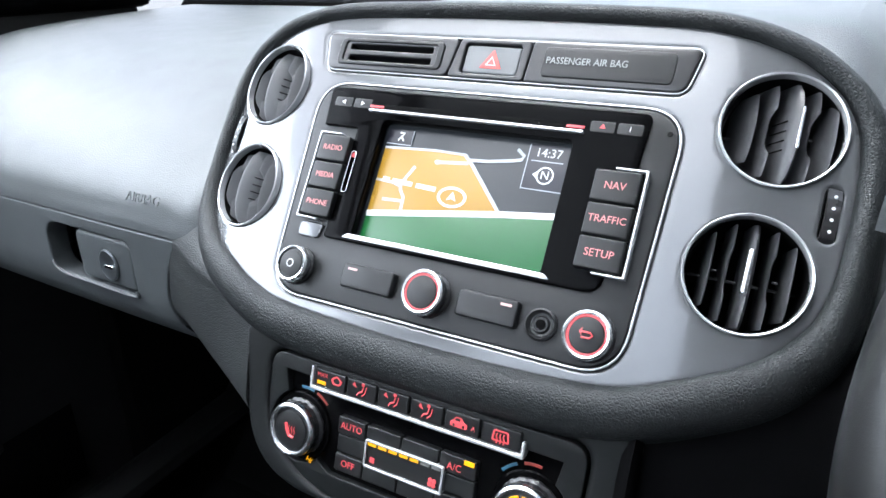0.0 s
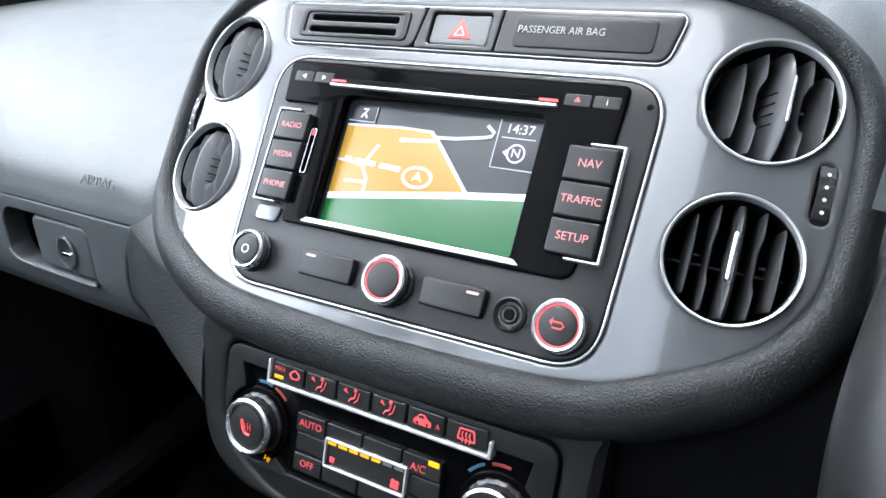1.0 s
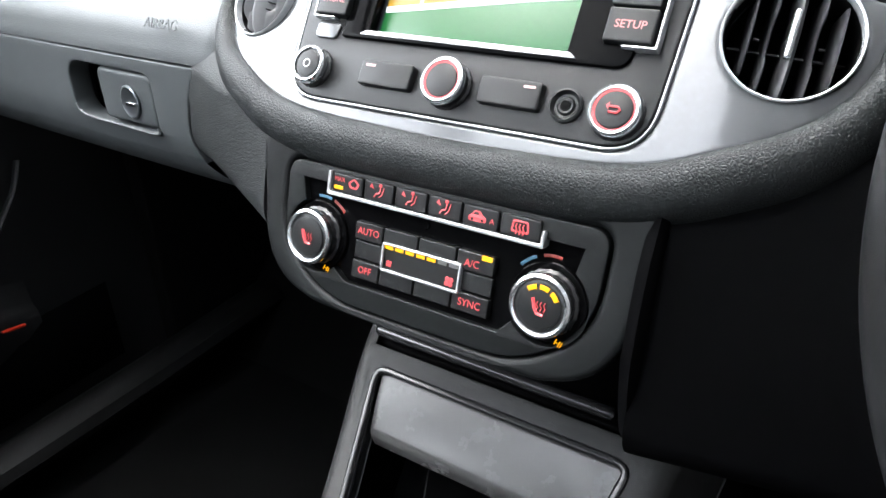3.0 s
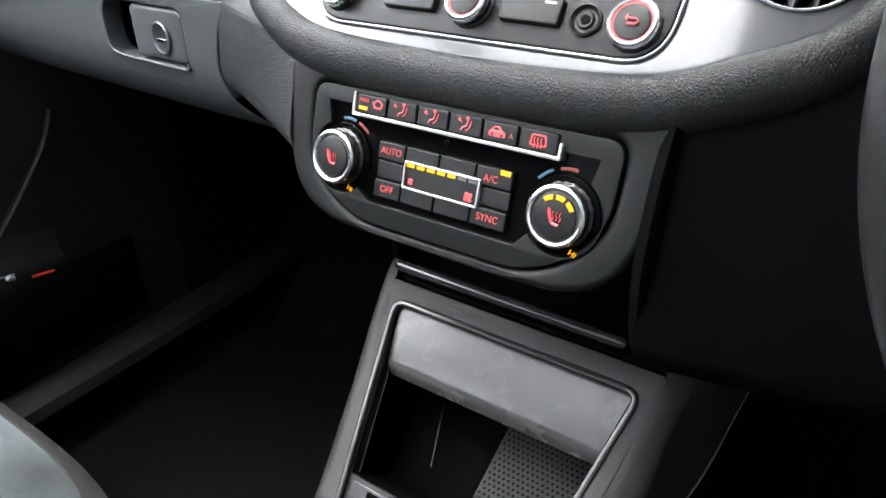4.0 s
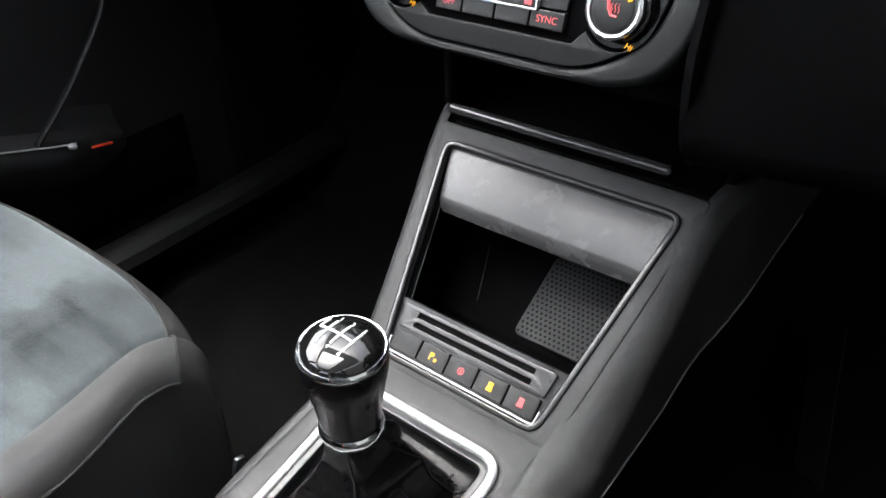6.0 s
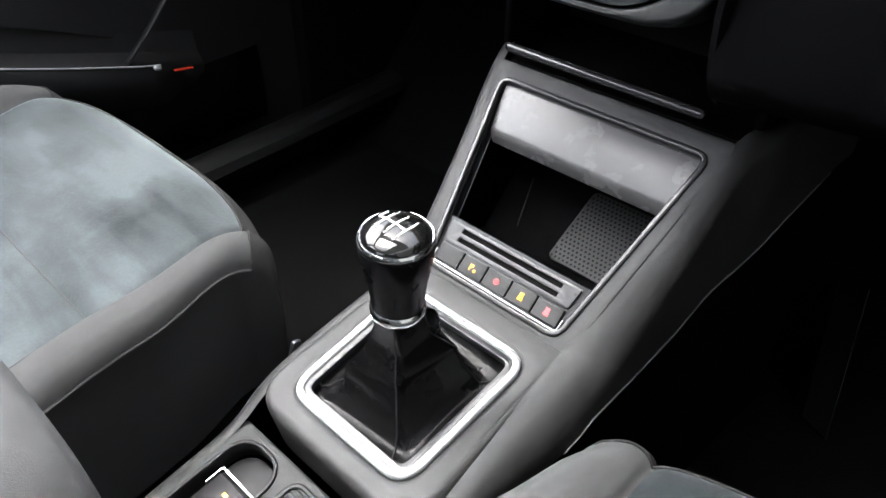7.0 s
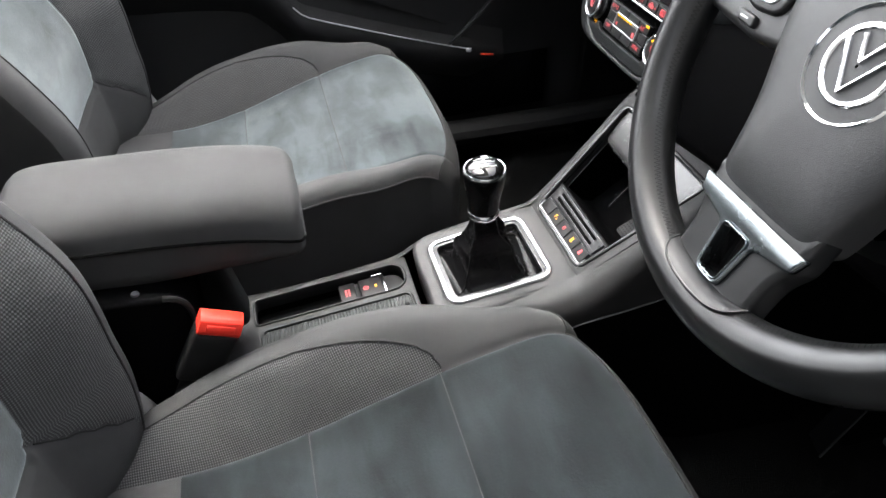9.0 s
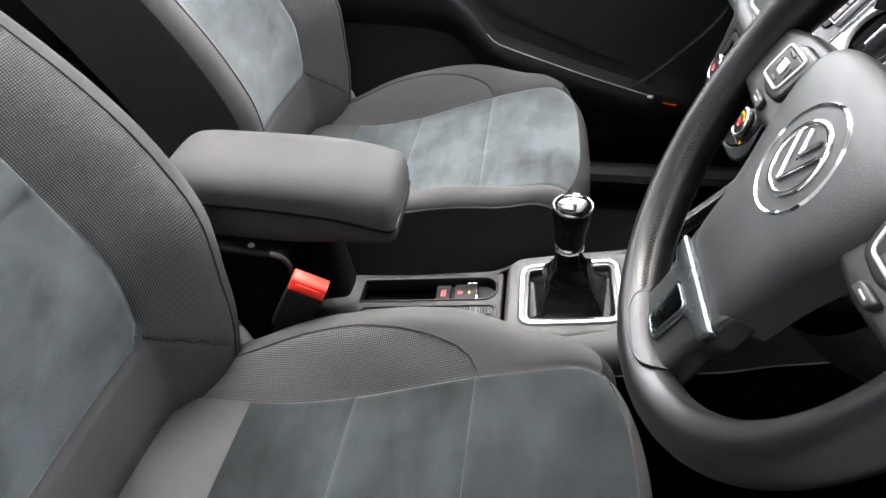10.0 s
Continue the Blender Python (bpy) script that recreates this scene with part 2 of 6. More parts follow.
# ---- building tools ----
def finish(name, me, material, parent=None, label="", sharp=38):
    me.name = name
    me.materials.clear()
    me.materials.append(material)
    if len(me.polygons):
        me.polygons.foreach_set("use_smooth", [True] * len(me.polygons))
        me.set_sharp_from_angle(angle=radians(sharp))
    ob = new(name, me)
    if parent is not None:
        ob.parent = parent
        up = Matrix.Identity(4)
        p = parent
        while p is not None:
            up = p.matrix_basis.copy() if p.parent is None else up
            p = p.parent
        ob.matrix_parent_inverse = up.inverted() if parent.parent is None else Matrix.Identity(4)
    if label:
        ob["label"] = label
    return ob


def part(name, bm, material, parent=None, label="", sharp=38):
    me = bpy.data.meshes.new(name)
    bmesh.ops.recalc_face_normals(bm, faces=bm.faces)
    bm.to_mesh(me)
    bm.free()
    return finish(name, me, material, parent, label, sharp)


def thing(name, place, label, category, group="", kind=""):
    e = new(name)
    e.empty_display_size = 0.02
    e.matrix_basis = Matrix.Translation(place)
    return tagged(e, label, category, group, kind)


def plane_at(o, tilt, yaw=0.0):
    """x along the car's width, y up the sloped face, z out of the face."""
    a = radians(tilt)
    m = Matrix(((1, 0, 0, o[0]), (0, math.sin(a), -math.cos(a), o[1]), (0, math.cos(a), math.sin(a), o[2]), (0, 0, 0, 1)))
    return m @ pose(0, 0, 0, 0, yaw, 0)


def rr(cx, cy, w, h, r, n=6):
    """A rectangle with rounded corners; r: one radius, or four from the lower left, counter-clockwise."""
    rs = r if isinstance(r, (tuple, list)) else (r,) * 4
    pts = []
    for k, (sx, sy) in enumerate(((-1, -1), (1, -1), (1, 1), (-1, 1))):
        q = min(rs[k], w / 2 - 1e-5, h / 2 - 1e-5)
        for i in range(n + 1):
            a = radians(180 + 90 * k + 90 * i / n)
            pts.append((cx + sx * (w / 2 - q) + q * math.cos(a), cy + sy * (h / 2 - q) + q * math.sin(a)))
    return pts


def disc(cx, cy, r, n=48, ry=None):
    return [(cx + r * math.cos(2 * math.pi * i / n), cy + (ry or r) * math.sin(2 * math.pi * i / n)) for i in range(n)]


def rounded(corners, r, n=6):
    """Any polygon (counter-clockwise) with its corners rounded; r: one radius or one a corner."""
    rs = r if isinstance(r, (tuple, list)) else (r,) * len(corners)
    out = []
    for k, c in enumerate(corners):
        p, q = Vector(corners[k - 1]), Vector(corners[(k + 1) % len(corners)])
        c = Vector(c)
        a, b = (p - c), (q - c)
        d = min(rs[k], a.length * 0.49, b.length * 0.49)
        s, e = c + a.normalized() * d, c + b.normalized() * d
        for i in range(n + 1):
            t = i / n
            v = s * (1 - t) ** 2 + c * 2 * t * (1 - t) + e * t * t
            out.append((v.x, v.y))
    return out


def smooth_loop(pts, n=8, closed=True):
    """A smooth curve through the points."""
    out = []
    count = len(pts)
    for i in range(count if closed else count - 1):
        if closed:
            p = [Vector(pts[(i + k) % count]) for k in (-1, 0, 1, 2)]
        else:
            p = [Vector(pts[min(max(i + k, 0), count - 1)]) for k in (-1, 0, 1, 2)]
        for j in range(n):
            t = j / n
            v = 0.5 * (2 * p[1] + (p[2] - p[0]) * t + (2 * p[0] - 5 * p[1] + 4 * p[2] - p[3]) * t * t + (3 * p[1] - p[0] - 3 * p[2] + p[3]) * t ** 3)
            out.append(tuple(v))
    if not closed:
        out.append(tuple(pts[-1]))
    return out


def grown(loop, d):
    """A counter-clockwise loop moved outwards by d."""
    n = len(loop)
    out = []
    for i in range(n):
        a, b, c = Vector(loop[i - 1]), Vector(loop[i]), Vector(loop[(i + 1) % n])
        t = (c - a)
        if t.length < 1e-9:
            t = Vector((1, 0))
        t.normalize()
        out.append((b.x + t.y * d, b.y - t.x * d))
    return out


def plate(name, loops, depth, bevel, material, parent, m, label="", top=0.0, res=2):
    """A plate with holes: the first loop is its outline, its face lies at top in the plane m."""
    cu = bpy.data.curves.new(name, "CURVE")
    cu.dimensions, cu.fill_mode = "2D", "BOTH"
    cu.bevel_depth, cu.bevel_resolution = bevel, res
    cu.extrude = max(depth / 2 - bevel, 1e-5)
    cu.offset = -bevel
    for loop in loops:
        sp = cu.splines.new("POLY")
        sp.points.add(len(loop) - 1)
        for q, v in zip(sp.points, loop):
            q.co = (v[0], v[1], 0, 1)
        sp.use_cyclic_u = True
    tmp = bpy.data.objects.new(name, cu)
    me = bpy.data.meshes.new_from_object(tmp)
    bpy.data.objects.remove(tmp)
    bpy.data.curves.remove(cu)
    bm = bmesh.new()
    bm.from_mesh(me)
    bmesh.ops.remove_doubles(bm, verts=bm.verts, dist=1e-7)
    bm.transform(m @ Matrix.Translation((0, 0, top - depth / 2)))
    bm.to_mesh(me)
    bm.free()
    return finish(name, me, material, parent, label, 50)


def lettering(name, body, size, material, parent, m, u, v, w=0.0, align="CENTER", raise_by=0.00015, turn=0, stretch=1.0, label=""):
    cu = bpy.data.curves.new(name, "FONT")
    cu.body, cu.size, cu.align_x, cu.align_y, cu.extrude = body, size, align, "CENTER", raise_by
    cu.resolution_u = 3
    tmp = bpy.data.objects.new(name, cu)
    me = bpy.data.meshes.new_from_object(tmp)
    bpy.data.objects.remove(tmp)
    bpy.data.curves.remove(cu)
    me.transform(m @ Matrix.Translation((u, v, w + raise_by)) @ pose(0, 0, 0, 0, 0, turn) @ Matrix.Diagonal((stretch, 1, 1, 1)))
    return finish(name, me, material, parent, label)


def lathe(name, profile, material, parent, m, u=0, v=0, n=48, label="", sharp=38, ribs=0, rib=0.0):
    """A turned piece: (radius, height) pairs round the face's axis."""
    bm = bmesh.new()
    rings = []
    for r, w in profile:
        if r < 1e-6:
            rings.append([bm.verts.new(m @ Vector((u, v, w)))])
        else:
            ring = []
            for i in range(n):
                a = 2 * math.pi * i / n
                q = r + (rib * (1 if math.sin(a * ribs) > 0 else 0) if ribs else 0)
                ring.append(bm.verts.new(m @ Vector((u + q * math.cos(a), v + q * math.sin(a), w))))
            rings.append(ring)
    for a, b in zip(rings, rings[1:]):
        for i in range(n):
            j = (i + 1) % n
            if len(a) == 1 and len(b) == 1:
                continue
            if len(a) == 1:
                bm.faces.new((a[0], b[i], b[j]))
            elif len(b) == 1:
                bm.faces.new((a[i], a[j], b[0]))
            else:
                bm.faces.new((a[i], a[j], b[j], b[i]))
    return part(name, bm, material, parent, label, sharp)


def surface(name, rows, material, parent, label="", close_u=False, close_v=False, sharp=60, thick=0.0, keep=None):
    """A skin through rows of points; keep(i, j) tells which faces belong to it."""
    bm = bmesh.new()
    vs = {}
    flow = bm.verts.layers.float_vector.new("flow")
    mid = len(rows[0]) // 2
    along = [0.0]
    for a, b in zip(rows, rows[1:]):
        along.append(along[-1] + (Vector(b[mid]) - Vector(a[mid])).length)

    def vert(i, j):
        if (i, j) not in vs:
            vs[i, j] = bm.verts.new(rows[i][j])
            over = sum((Vector(rows[i][k]) - Vector(rows[i][k - 1])).length for k in range(min(j, mid) + 1, max(j, mid) + 1)) if keep is not None else 0.0
            vs[i, j][flow] = (over, along[i], 0.0)
        return vs[i, j]

    n, k = len(rows), len(rows[0])
    for i in range(n if close_u else n - 1):
        for j in range(k if close_v else k - 1):
            if keep is None or keep(i, j):
                q = (vert(i, j), vert((i + 1) % n, j), vert((i + 1) % n, (j + 1) % k), vert(i, (j + 1) % k))
                if len(set(q)) == 4:
                    bm.faces.new(q)
    if thick:
        bmesh.ops.recalc_face_normals(bm, faces=bm.faces)
        bmesh.ops.solidify(bm, geom=bm.faces[:], thickness=thick)
    return part(name, bm, material, parent, label, sharp)


def sweep(name, path, r, material, parent, label="", n=10, closed=False, flat=1.0):
    """A round bar along a path of points."""
    pts = [Vector(p) for p in path]
    rows = []
    last = None
    for i, p in enumerate(pts):
        a = pts[i - 1] if (i or closed) else p
        b = pts[(i + 1) % len(pts)] if (i + 1 < len(pts) or closed) else p
        t = (b - a).normalized()
        side = t.cross(Vector((0, 0, 1))) if last is None else last - t * last.dot(t)
        if side.length < 1e-4:
            side = t.cross(Vector((1, 0, 0)))
        side.normalize()
        last = side
        up = side.cross(t)
        rows.append([p + side * (r * math.cos(2 * math.pi * k / n)) + up * (r * flat * math.sin(2 * math.pi * k / n)) for k in range(n)])
    bm = bmesh.new()
    rings = [[bm.verts.new(v) for v in row] for row in rows]
    for i in range(len(rings) if closed else len(rings) - 1):
        a, b = rings[i], rings[(i + 1) % len(rings)]
        for k in range(n):
            bm.faces.new((a[k], a[(k + 1) % n], b[(k + 1) % n], b[k]))
    if not closed:
        bm.faces.new(rings[0])
        bm.faces.new(rings[-1])
    return part(name, bm, material, parent, label)


def block(name, size, m, material, parent, bevel=0.004, seg=3, label=""):
    bm = bmesh.new()
    bmesh.ops.create_cube(bm, size=1.0)
    for v in bm.verts:
        v.co = Vector((v.co.x * size[0], v.co.y * size[1], v.co.z * size[2]))
    if bevel:
        bmesh.ops.bevel(bm, geom=bm.edges[:], offset=bevel, segments=seg, profile=0.5, affect="EDGES")
    bm.transform(m)
    return part(name, bm, material, parent, label)


def lerp_list(table, t):
    """Values of a table of (t, ...) rows at t, smoothly."""
    if t <= table[0][0]:
        return table[0][1:]
    for a, b in zip(table, table[1:]):
        if t <= b[0]:
            k = (t - a[0]) / (b[0] - a[0])
            k = k * k * (3 - 2 * k)
            return tuple(p + (q - p) * k for p, q in zip(a[1:], b[1:]))
    return table[-1][1:]


def glide(table, t):
    """Values of a table of (t, ...) rows at t, on a smooth curve through the rows."""
    t = min(max(t, table[0][0]), table[-1][0])
    for i in range(len(table) - 1):
        a, b = table[i], table[i + 1]
        if t <= b[0]:
            break
    p, q = table[max(i - 1, 0)], table[min(i + 2, len(table) - 1)]
    d = b[0] - a[0]
    k = (t - a[0]) / d
    out = []
    for n in range(1, len(a)):
        ma = (b[n] - p[n]) / (b[0] - p[0]) * d
        mb = (q[n] - a[n]) / (q[0] - a[0]) * d
        out.append((2 * k ** 3 - 3 * k * k + 1) * a[n] + (k ** 3 - 2 * k * k + k) * ma + (3 * k * k - 2 * k ** 3) * b[n] + (k ** 3 - k * k) * mb)
    return tuple(out)


# faces of the cabin: main fascia, climate panel, stowage tray, gear plate, rear console, steering wheel
FACE = plane_at((0, 0.3968, 0.7363), 34.1) @ Matrix.Scale(0.956, 4)
CLIMATE = plane_at((0, 0.3711, 0.6472), 17)
TRAY = plane_at((0, 0.3448, 0.4118), 48)
GEAR = plane_at((0, 0.234, 0.3712), 80.5)
REAR = plane_at((0, 0.045, 0.3185), 83)
WHEEL = plane_at((0.357, 0.3185, 0.7645), 26.5) @ Matrix.Scale(0.952, 4)
FLOOR = 0.10

# ---- the cabin's shell ----
def wall(name, corners, depth, bevel, material, m, kind="structure", label="", category="", holes=()):
    ob = plate(name, [corners, *holes], depth, bevel, material, None, m, label)
    return tagged(ob, label, category, kind=kind)


GROUND_Z = -0.32
bm = bmesh.new()
bmesh.ops.create_grid(bm, x_segments=8, y_segments=8, size=400)
bm.transform(Matrix.Translation((0, 0, GROUND_Z)))
tagged(part("ground", bm, GROUND), "grey asphalt ground outside the car", "ground", kind="structure")


def side_plane(x, out):
    """A vertical plane across the car: first axis forwards, second up, facing out (1: to the right, -1: to the left)."""
    if out > 0:
        return Matrix(((0, 0, 1, x), (1, 0, 0, 0), (0, 1, 0, 0), (0, 0, 0, 1)))
    return Matrix(((0, 0, -1, x), (-1, 0, 0, 0), (0, 1, 0, 0), (0, 0, 0, 1)))


# floor with its carpet, footwell bulkhead
wall("floor", rr(0, -0.3, 1.46, 2.9, 0.02), 0.06, 0.004, CARPET, Matrix.Translation((0, 0, FLOOR)), label="black carpeted car floor", category="floor")
wall("wall_bulkhead", rr(0, 0.45, 1.46, 0.78, 0.02), 0.04, 0.004, CARPET, plane_at((0, 1.02, 0.0), -8), label="black carpeted footwell bulkhead", category="wall")
wall("toe_board", rr(0, 0, 1.44, 0.5, 0.02), 0.03, 0.004, CARPET, plane_at((0, 0.90, 0.24), 45), label="sloping carpeted toe board", category="wall")
# unseen opening, set off-centre to steer sky light and the fascia's reflections
SUNROOF = rr(-0.22, -0.26, 0.58, 0.96, 0.08)
wall("ceiling", rr(0, -0.62, 1.10, 2.0, 0.15), 0.05, 0.02, HEADLINER, Matrix.Translation((0, 0, 1.40)), label="pale cloth headliner round a glass roof", category="ceiling", holes=(SUNROOF,))
roof_glass = wall("window_roof", grown(SUNROOF, 0.02), 0.006, 0.002, GLASS, Matrix.Translation((0, 0, 1.415)), label="clear glass roof panel", category="window")
roof_glass.visible_shadow = False
# added out of view to cut sky light from the driver's side
wall("wall_outside", rr(0.0, 2.0, 14.0, 5.0, 0.02), 0.2, 0.01, WALLSTONE, side_plane(3.2, -1), label="unseen grey wall added to hold back the sky's light", category="wall")
wall("wall_rear", rr(0, 0.45, 1.46, 0.72, 0.05), 0.05, 0.01, CARPET, plane_at((0, -1.72, 0.0), 180), label="dark tailgate lining behind the rear bench", category="wall")

# roof rails and pillars
for s in (-1, 1):
    tag = "left" if s < 0 else "right"
    ob = sweep("roof_rail_" + tag, [(s * 0.545, 0.36, 1.375), (s * 0.555, -0.3, 1.40), (s * 0.555, -1.1, 1.385), (s * 0.545, -1.65, 1.315)], 0.04, HEADLINER, None)
    tagged(ob, "pale cloth-lined roof rail", "roof rail", kind="structure")
    ob = sweep("windscreen_pillar_" + tag, [(s * 0.55, 0.34, 1.37), (s * 0.63, 0.72, 1.14), (s * 0.70, 1.12, 0.86), (s * 0.71, 1.2, 0.7)], 0.045, HEADLINER, None)
    tagged(ob, "pale windscreen pillar", "pillar", kind="structure")
    ob = sweep("door_pillar_" + tag, [(s * 0.73, -0.36, 0.12), (s * 0.73, -0.38, 0.6), (s * 0.70, -0.42, 0.9), (s * 0.565, -0.46, 1.38)], 0.07, HARD, None, flat=0.55)
    tagged(ob, "dark plastic door pillar", "pillar", kind="structure")
    ob = sweep("tail_pillar_" + tag, [(s * 0.72, -1.68, 0.3), (s * 0.72, -1.68, 0.8), (s * 0.56, -1.62, 1.33)], 0.08, HEADLINER, None)
    tagged(ob, "pale tail pillar", "pillar", kind="structure")
    ob = sweep("door_sill_" + tag, [(s * 0.665, -1.5, 0.165), (s * 0.665, -0.3, 0.165), (s * 0.665, 0.42, 0.168), (s * 0.664, 0.60, 0.172), (s * 0.660, 0.84, 0.185)], 0.034, RIBBLACK, None, flat=0.7)
    tagged(ob, "grey plastic door sill", "sill", kind="structure")
    wall("side_wall_rear_" + tag, rr(s * 1.05, 0.48, 1.3, 0.74, 0.03), 0.05, 0.01, HARD, side_plane(s * 0.735, -s), label="dark rear side lining", category="wall")
    wall("kick_panel_" + tag, rr(-s * 0.9, 0.45, 0.45, 0.72, 0.03), 0.03, 0.006, CARPET, side_plane(s * 0.70, -s), label="black carpeted kick panel in the footwell", category="wall")
ws = [Vector((-0.55, 0.34, 1.38)), Vector((0.55, 0.34, 1.38)), Vector((0.69, 1.22, 0.83)), Vector((-0.69, 1.22, 0.83))]
rows = []
for i in range(9):
    k = i / 8
    a, b = ws[0].lerp(ws[3], k), ws[1].lerp(ws[2], k)
    rows.append([a.lerp(b, j / 12) + Vector((0, 0.10 * math.sin(math.pi * j / 12), 0.02 * math.sin(math.pi * k))) for j in range(13)])
glass = surface("windscreen", rows, GLASS, None, thick=0.004)
tagged(glass, "clear curved windscreen", "window", kind="structure")
glass.visible_shadow = False

# ---- dashboard ----
dash = thing("dashboard", (0, 0.6, 0.5), "dark grey soft-grained dashboard under the windscreen", "dashboard")
# (distance down the profile) y, z of the passenger's side and of the middle
PROFILE_SIDE = [(1.22, 0.830), (1.0, 0.828), (0.80, 0.824), (0.68, 0.820), (0.61, 0.814), (0.56, 0.802), (0.51, 0.784), (0.465, 0.760), (0.438, 0.738), (0.4305, 0.722), (0.4285, 0.7125)]
PROFILE_MID = [(1.22, 0.832), (1.0, 0.838), (0.80, 0.846), (0.66, 0.852), (0.59, 0.852), (0.555, 0.84), (0.53, 0.82), (0.505, 0.79), (0.49, 0.76), (0.478, 0.73), (0.47, 0.70)]
xs = [i * 0.01 - 0.70 for i in range(141)]
side_s, mid_s = smooth_loop(PROFILE_SIDE, 5, False), smooth_loop(PROFILE_MID, 5, False)


def dash_mix(x):
    k = min(1, max(0, (0.205 - abs(x)) / 0.05))
    return k * k * (3 - 2 * k)


rows = []
for x in xs:
    k = dash_mix(x)
    bow = 0.03 * (x / 0.7) ** 2
    rows.append([(x, a[0] + (b[0] - a[0]) * k + bow * 0.6, a[1] + (b[1] - a[1]) * k - bow * 0.05) for a, b in zip(side_s, mid_s)])
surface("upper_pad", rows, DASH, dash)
# glovebox: lid with its pocket, handle flap and lock
glovebox = thing("glovebox", (-0.45, 0.46, 0.55), "closed grey grained glovebox with a flap handle and lock", "glovebox")
GL = plane_at((0, 0.4285, 0.6765), 0)
lid_right = [(-0.2190, 0.0340), (-0.2275, 0.0220), (-0.2325, 0.0110), (-0.2362, -0.003), (-0.2376, -0.0127), (-0.2368, -0.025), (-0.2335, -0.038)]
outline = [(-0.66, 0.0345), (-0.66, -0.038)] + lid_right[::-1]
lid = plate("lid", [outline, rr(-0.3255, 0.0016, 0.105, 0.0440, (0.014, 0.006, 0.008, 0.016))], 0.018, 0.0016, DASH, glovebox, GL, res=3)
bm = bmesh.new()
bm.from_mesh(lid.data)
for k in range(-33, -10):
    bmesh.ops.bisect_plane(bm, geom=bm.verts[:] + bm.edges[:] + bm.faces[:], plane_co=(k * 0.02, 0, 0), plane_no=(1, 0, 0))
for k in range(6):
    bmesh.ops.bisect_plane(bm, geom=bm.verts[:] + bm.edges[:] + bm.faces[:], plane_co=(0, 0, 0.642 + 0.005 * k), plane_no=(0, 0, 1))
bm.to_mesh(lid.data)
bm.free()
plate("pocket_back", [rr(-0.3255, 0.0016, 0.122, 0.060, 0.008)], 0.004, 0.001, HOLE, glovebox, GL, "handle pocket back with shade put into its colour", top=-0.024)
plate("handle_flap", [rr(-0.3070, 0.0022, 0.0665, 0.0400, (0.005, 0.005, 0.007, 0.006))], 0.016, 0.003, DASH, glovebox, GL, "grained handle flap", top=-0.001, res=3)
OVAL = GL @ Matrix.Translation((-0.3015, -0.0002, -0.0004)) @ Matrix.Diagonal((0.92, 1.12, 1, 1))
lathe("lock", [(0.0115, 0.0), (0.0115, 0.0010), (0.0102, 0.0016), (0.0085, 0.0008), (0, 0.0008)], DARK_METAL, glovebox, OVAL, 0, 0, 32, "oval metal lock")
plate("key_slot", [rr(-0.3015, -0.0016, 0.010, 0.0022, 0.001)], 0.001, 0.0002, CHROME, glovebox, GL, top=0.0012)
sweep("pocket_lip", [GL @ Vector(p) for p in smooth_loop([(-0.3775, -0.012, 0.0006), (-0.366, -0.0198, 0.0012), (-0.32, -0.0212, 0.0012), (-0.276, -0.0212, 0.0012), (-0.2732, -0.016, 0.0008)], 5, False)], 0.0013, DASH, glovebox)
lid_low = []
UNDER = smooth_loop([(0.4285, 0.6400), (0.4305, 0.628), (0.436, 0.614), (0.447, 0.600), (0.468, 0.585), (0.51, 0.566), (0.57, 0.548), (0.66, 0.53), (0.78, 0.51)], 3, False)
for k, (y, z) in enumerate(UNDER):
    end = glide([(0.51, -0.150), (0.57, -0.165), (0.598, -0.185), (0.612, -0.204), (0.626, -0.2235), (0.640, -0.2338)], z)[0]
    lid_low.append([(-0.66 + (end + 0.66) * j / 30, y, z) for j in range(31)])
surface("lid_bottom", lid_low, DASH, glovebox)
for ob in glovebox.children:
    for v in ob.data.vertices:
        v.co.y += 0.018 * (v.co.x / 0.7) ** 2 + 7.0 * max(0.0, 0.668 - v.co.z) ** 2
lettering("airbag_mark", "AIRBAG", 0.0098, DASH, dash, plane_at((-0.248, 0.4355, 0.7350), 28), 0, 0.0, 0.0035, raise_by=0.0004, label="embossed lettering")

# cheek between glovebox and climate panel
rows = []
for i in range(-4, 21):
    k = max(0, i / 20)
    up = max(0, -i / 4)
    z = 0.7115 - 0.0965 * k + 0.022 * up
    xl = lerp_list([(0, -0.222), (0.25, -0.231), (0.5, -0.2345), (0.78, -0.226), (0.92, -0.206), (0.97, -0.165), (1.0, -0.104)], k)[0]
    yl = 0.4300 - 0.035 * max(0, k - 0.8) * 5
    xr, yr = -0.110 + 0.012 * k ** 3 - 0.06 * up, 0.392 - 0.034 * k + 0.03 * up
    row = []
    for j in range(15):
        t = j / 14
        bulge = 0.010 * math.sin(math.pi * t) * (1 - k)
        row.append((xl + (xr - xl) * t, yl + (yr - yl) * t ** 1.25 - bulge, z))
    tuck = 0.06 * max(0, (k - 0.55) / 0.45) ** 2
    row = [(xl - 0.002, yl + 0.03, z)] + row + [(xr + 0.001, yr + 0.03, z)]
    rows.append([(x, y + tuck + 0.028 * up, zz) for x, y, zz in row])
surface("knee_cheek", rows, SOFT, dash)
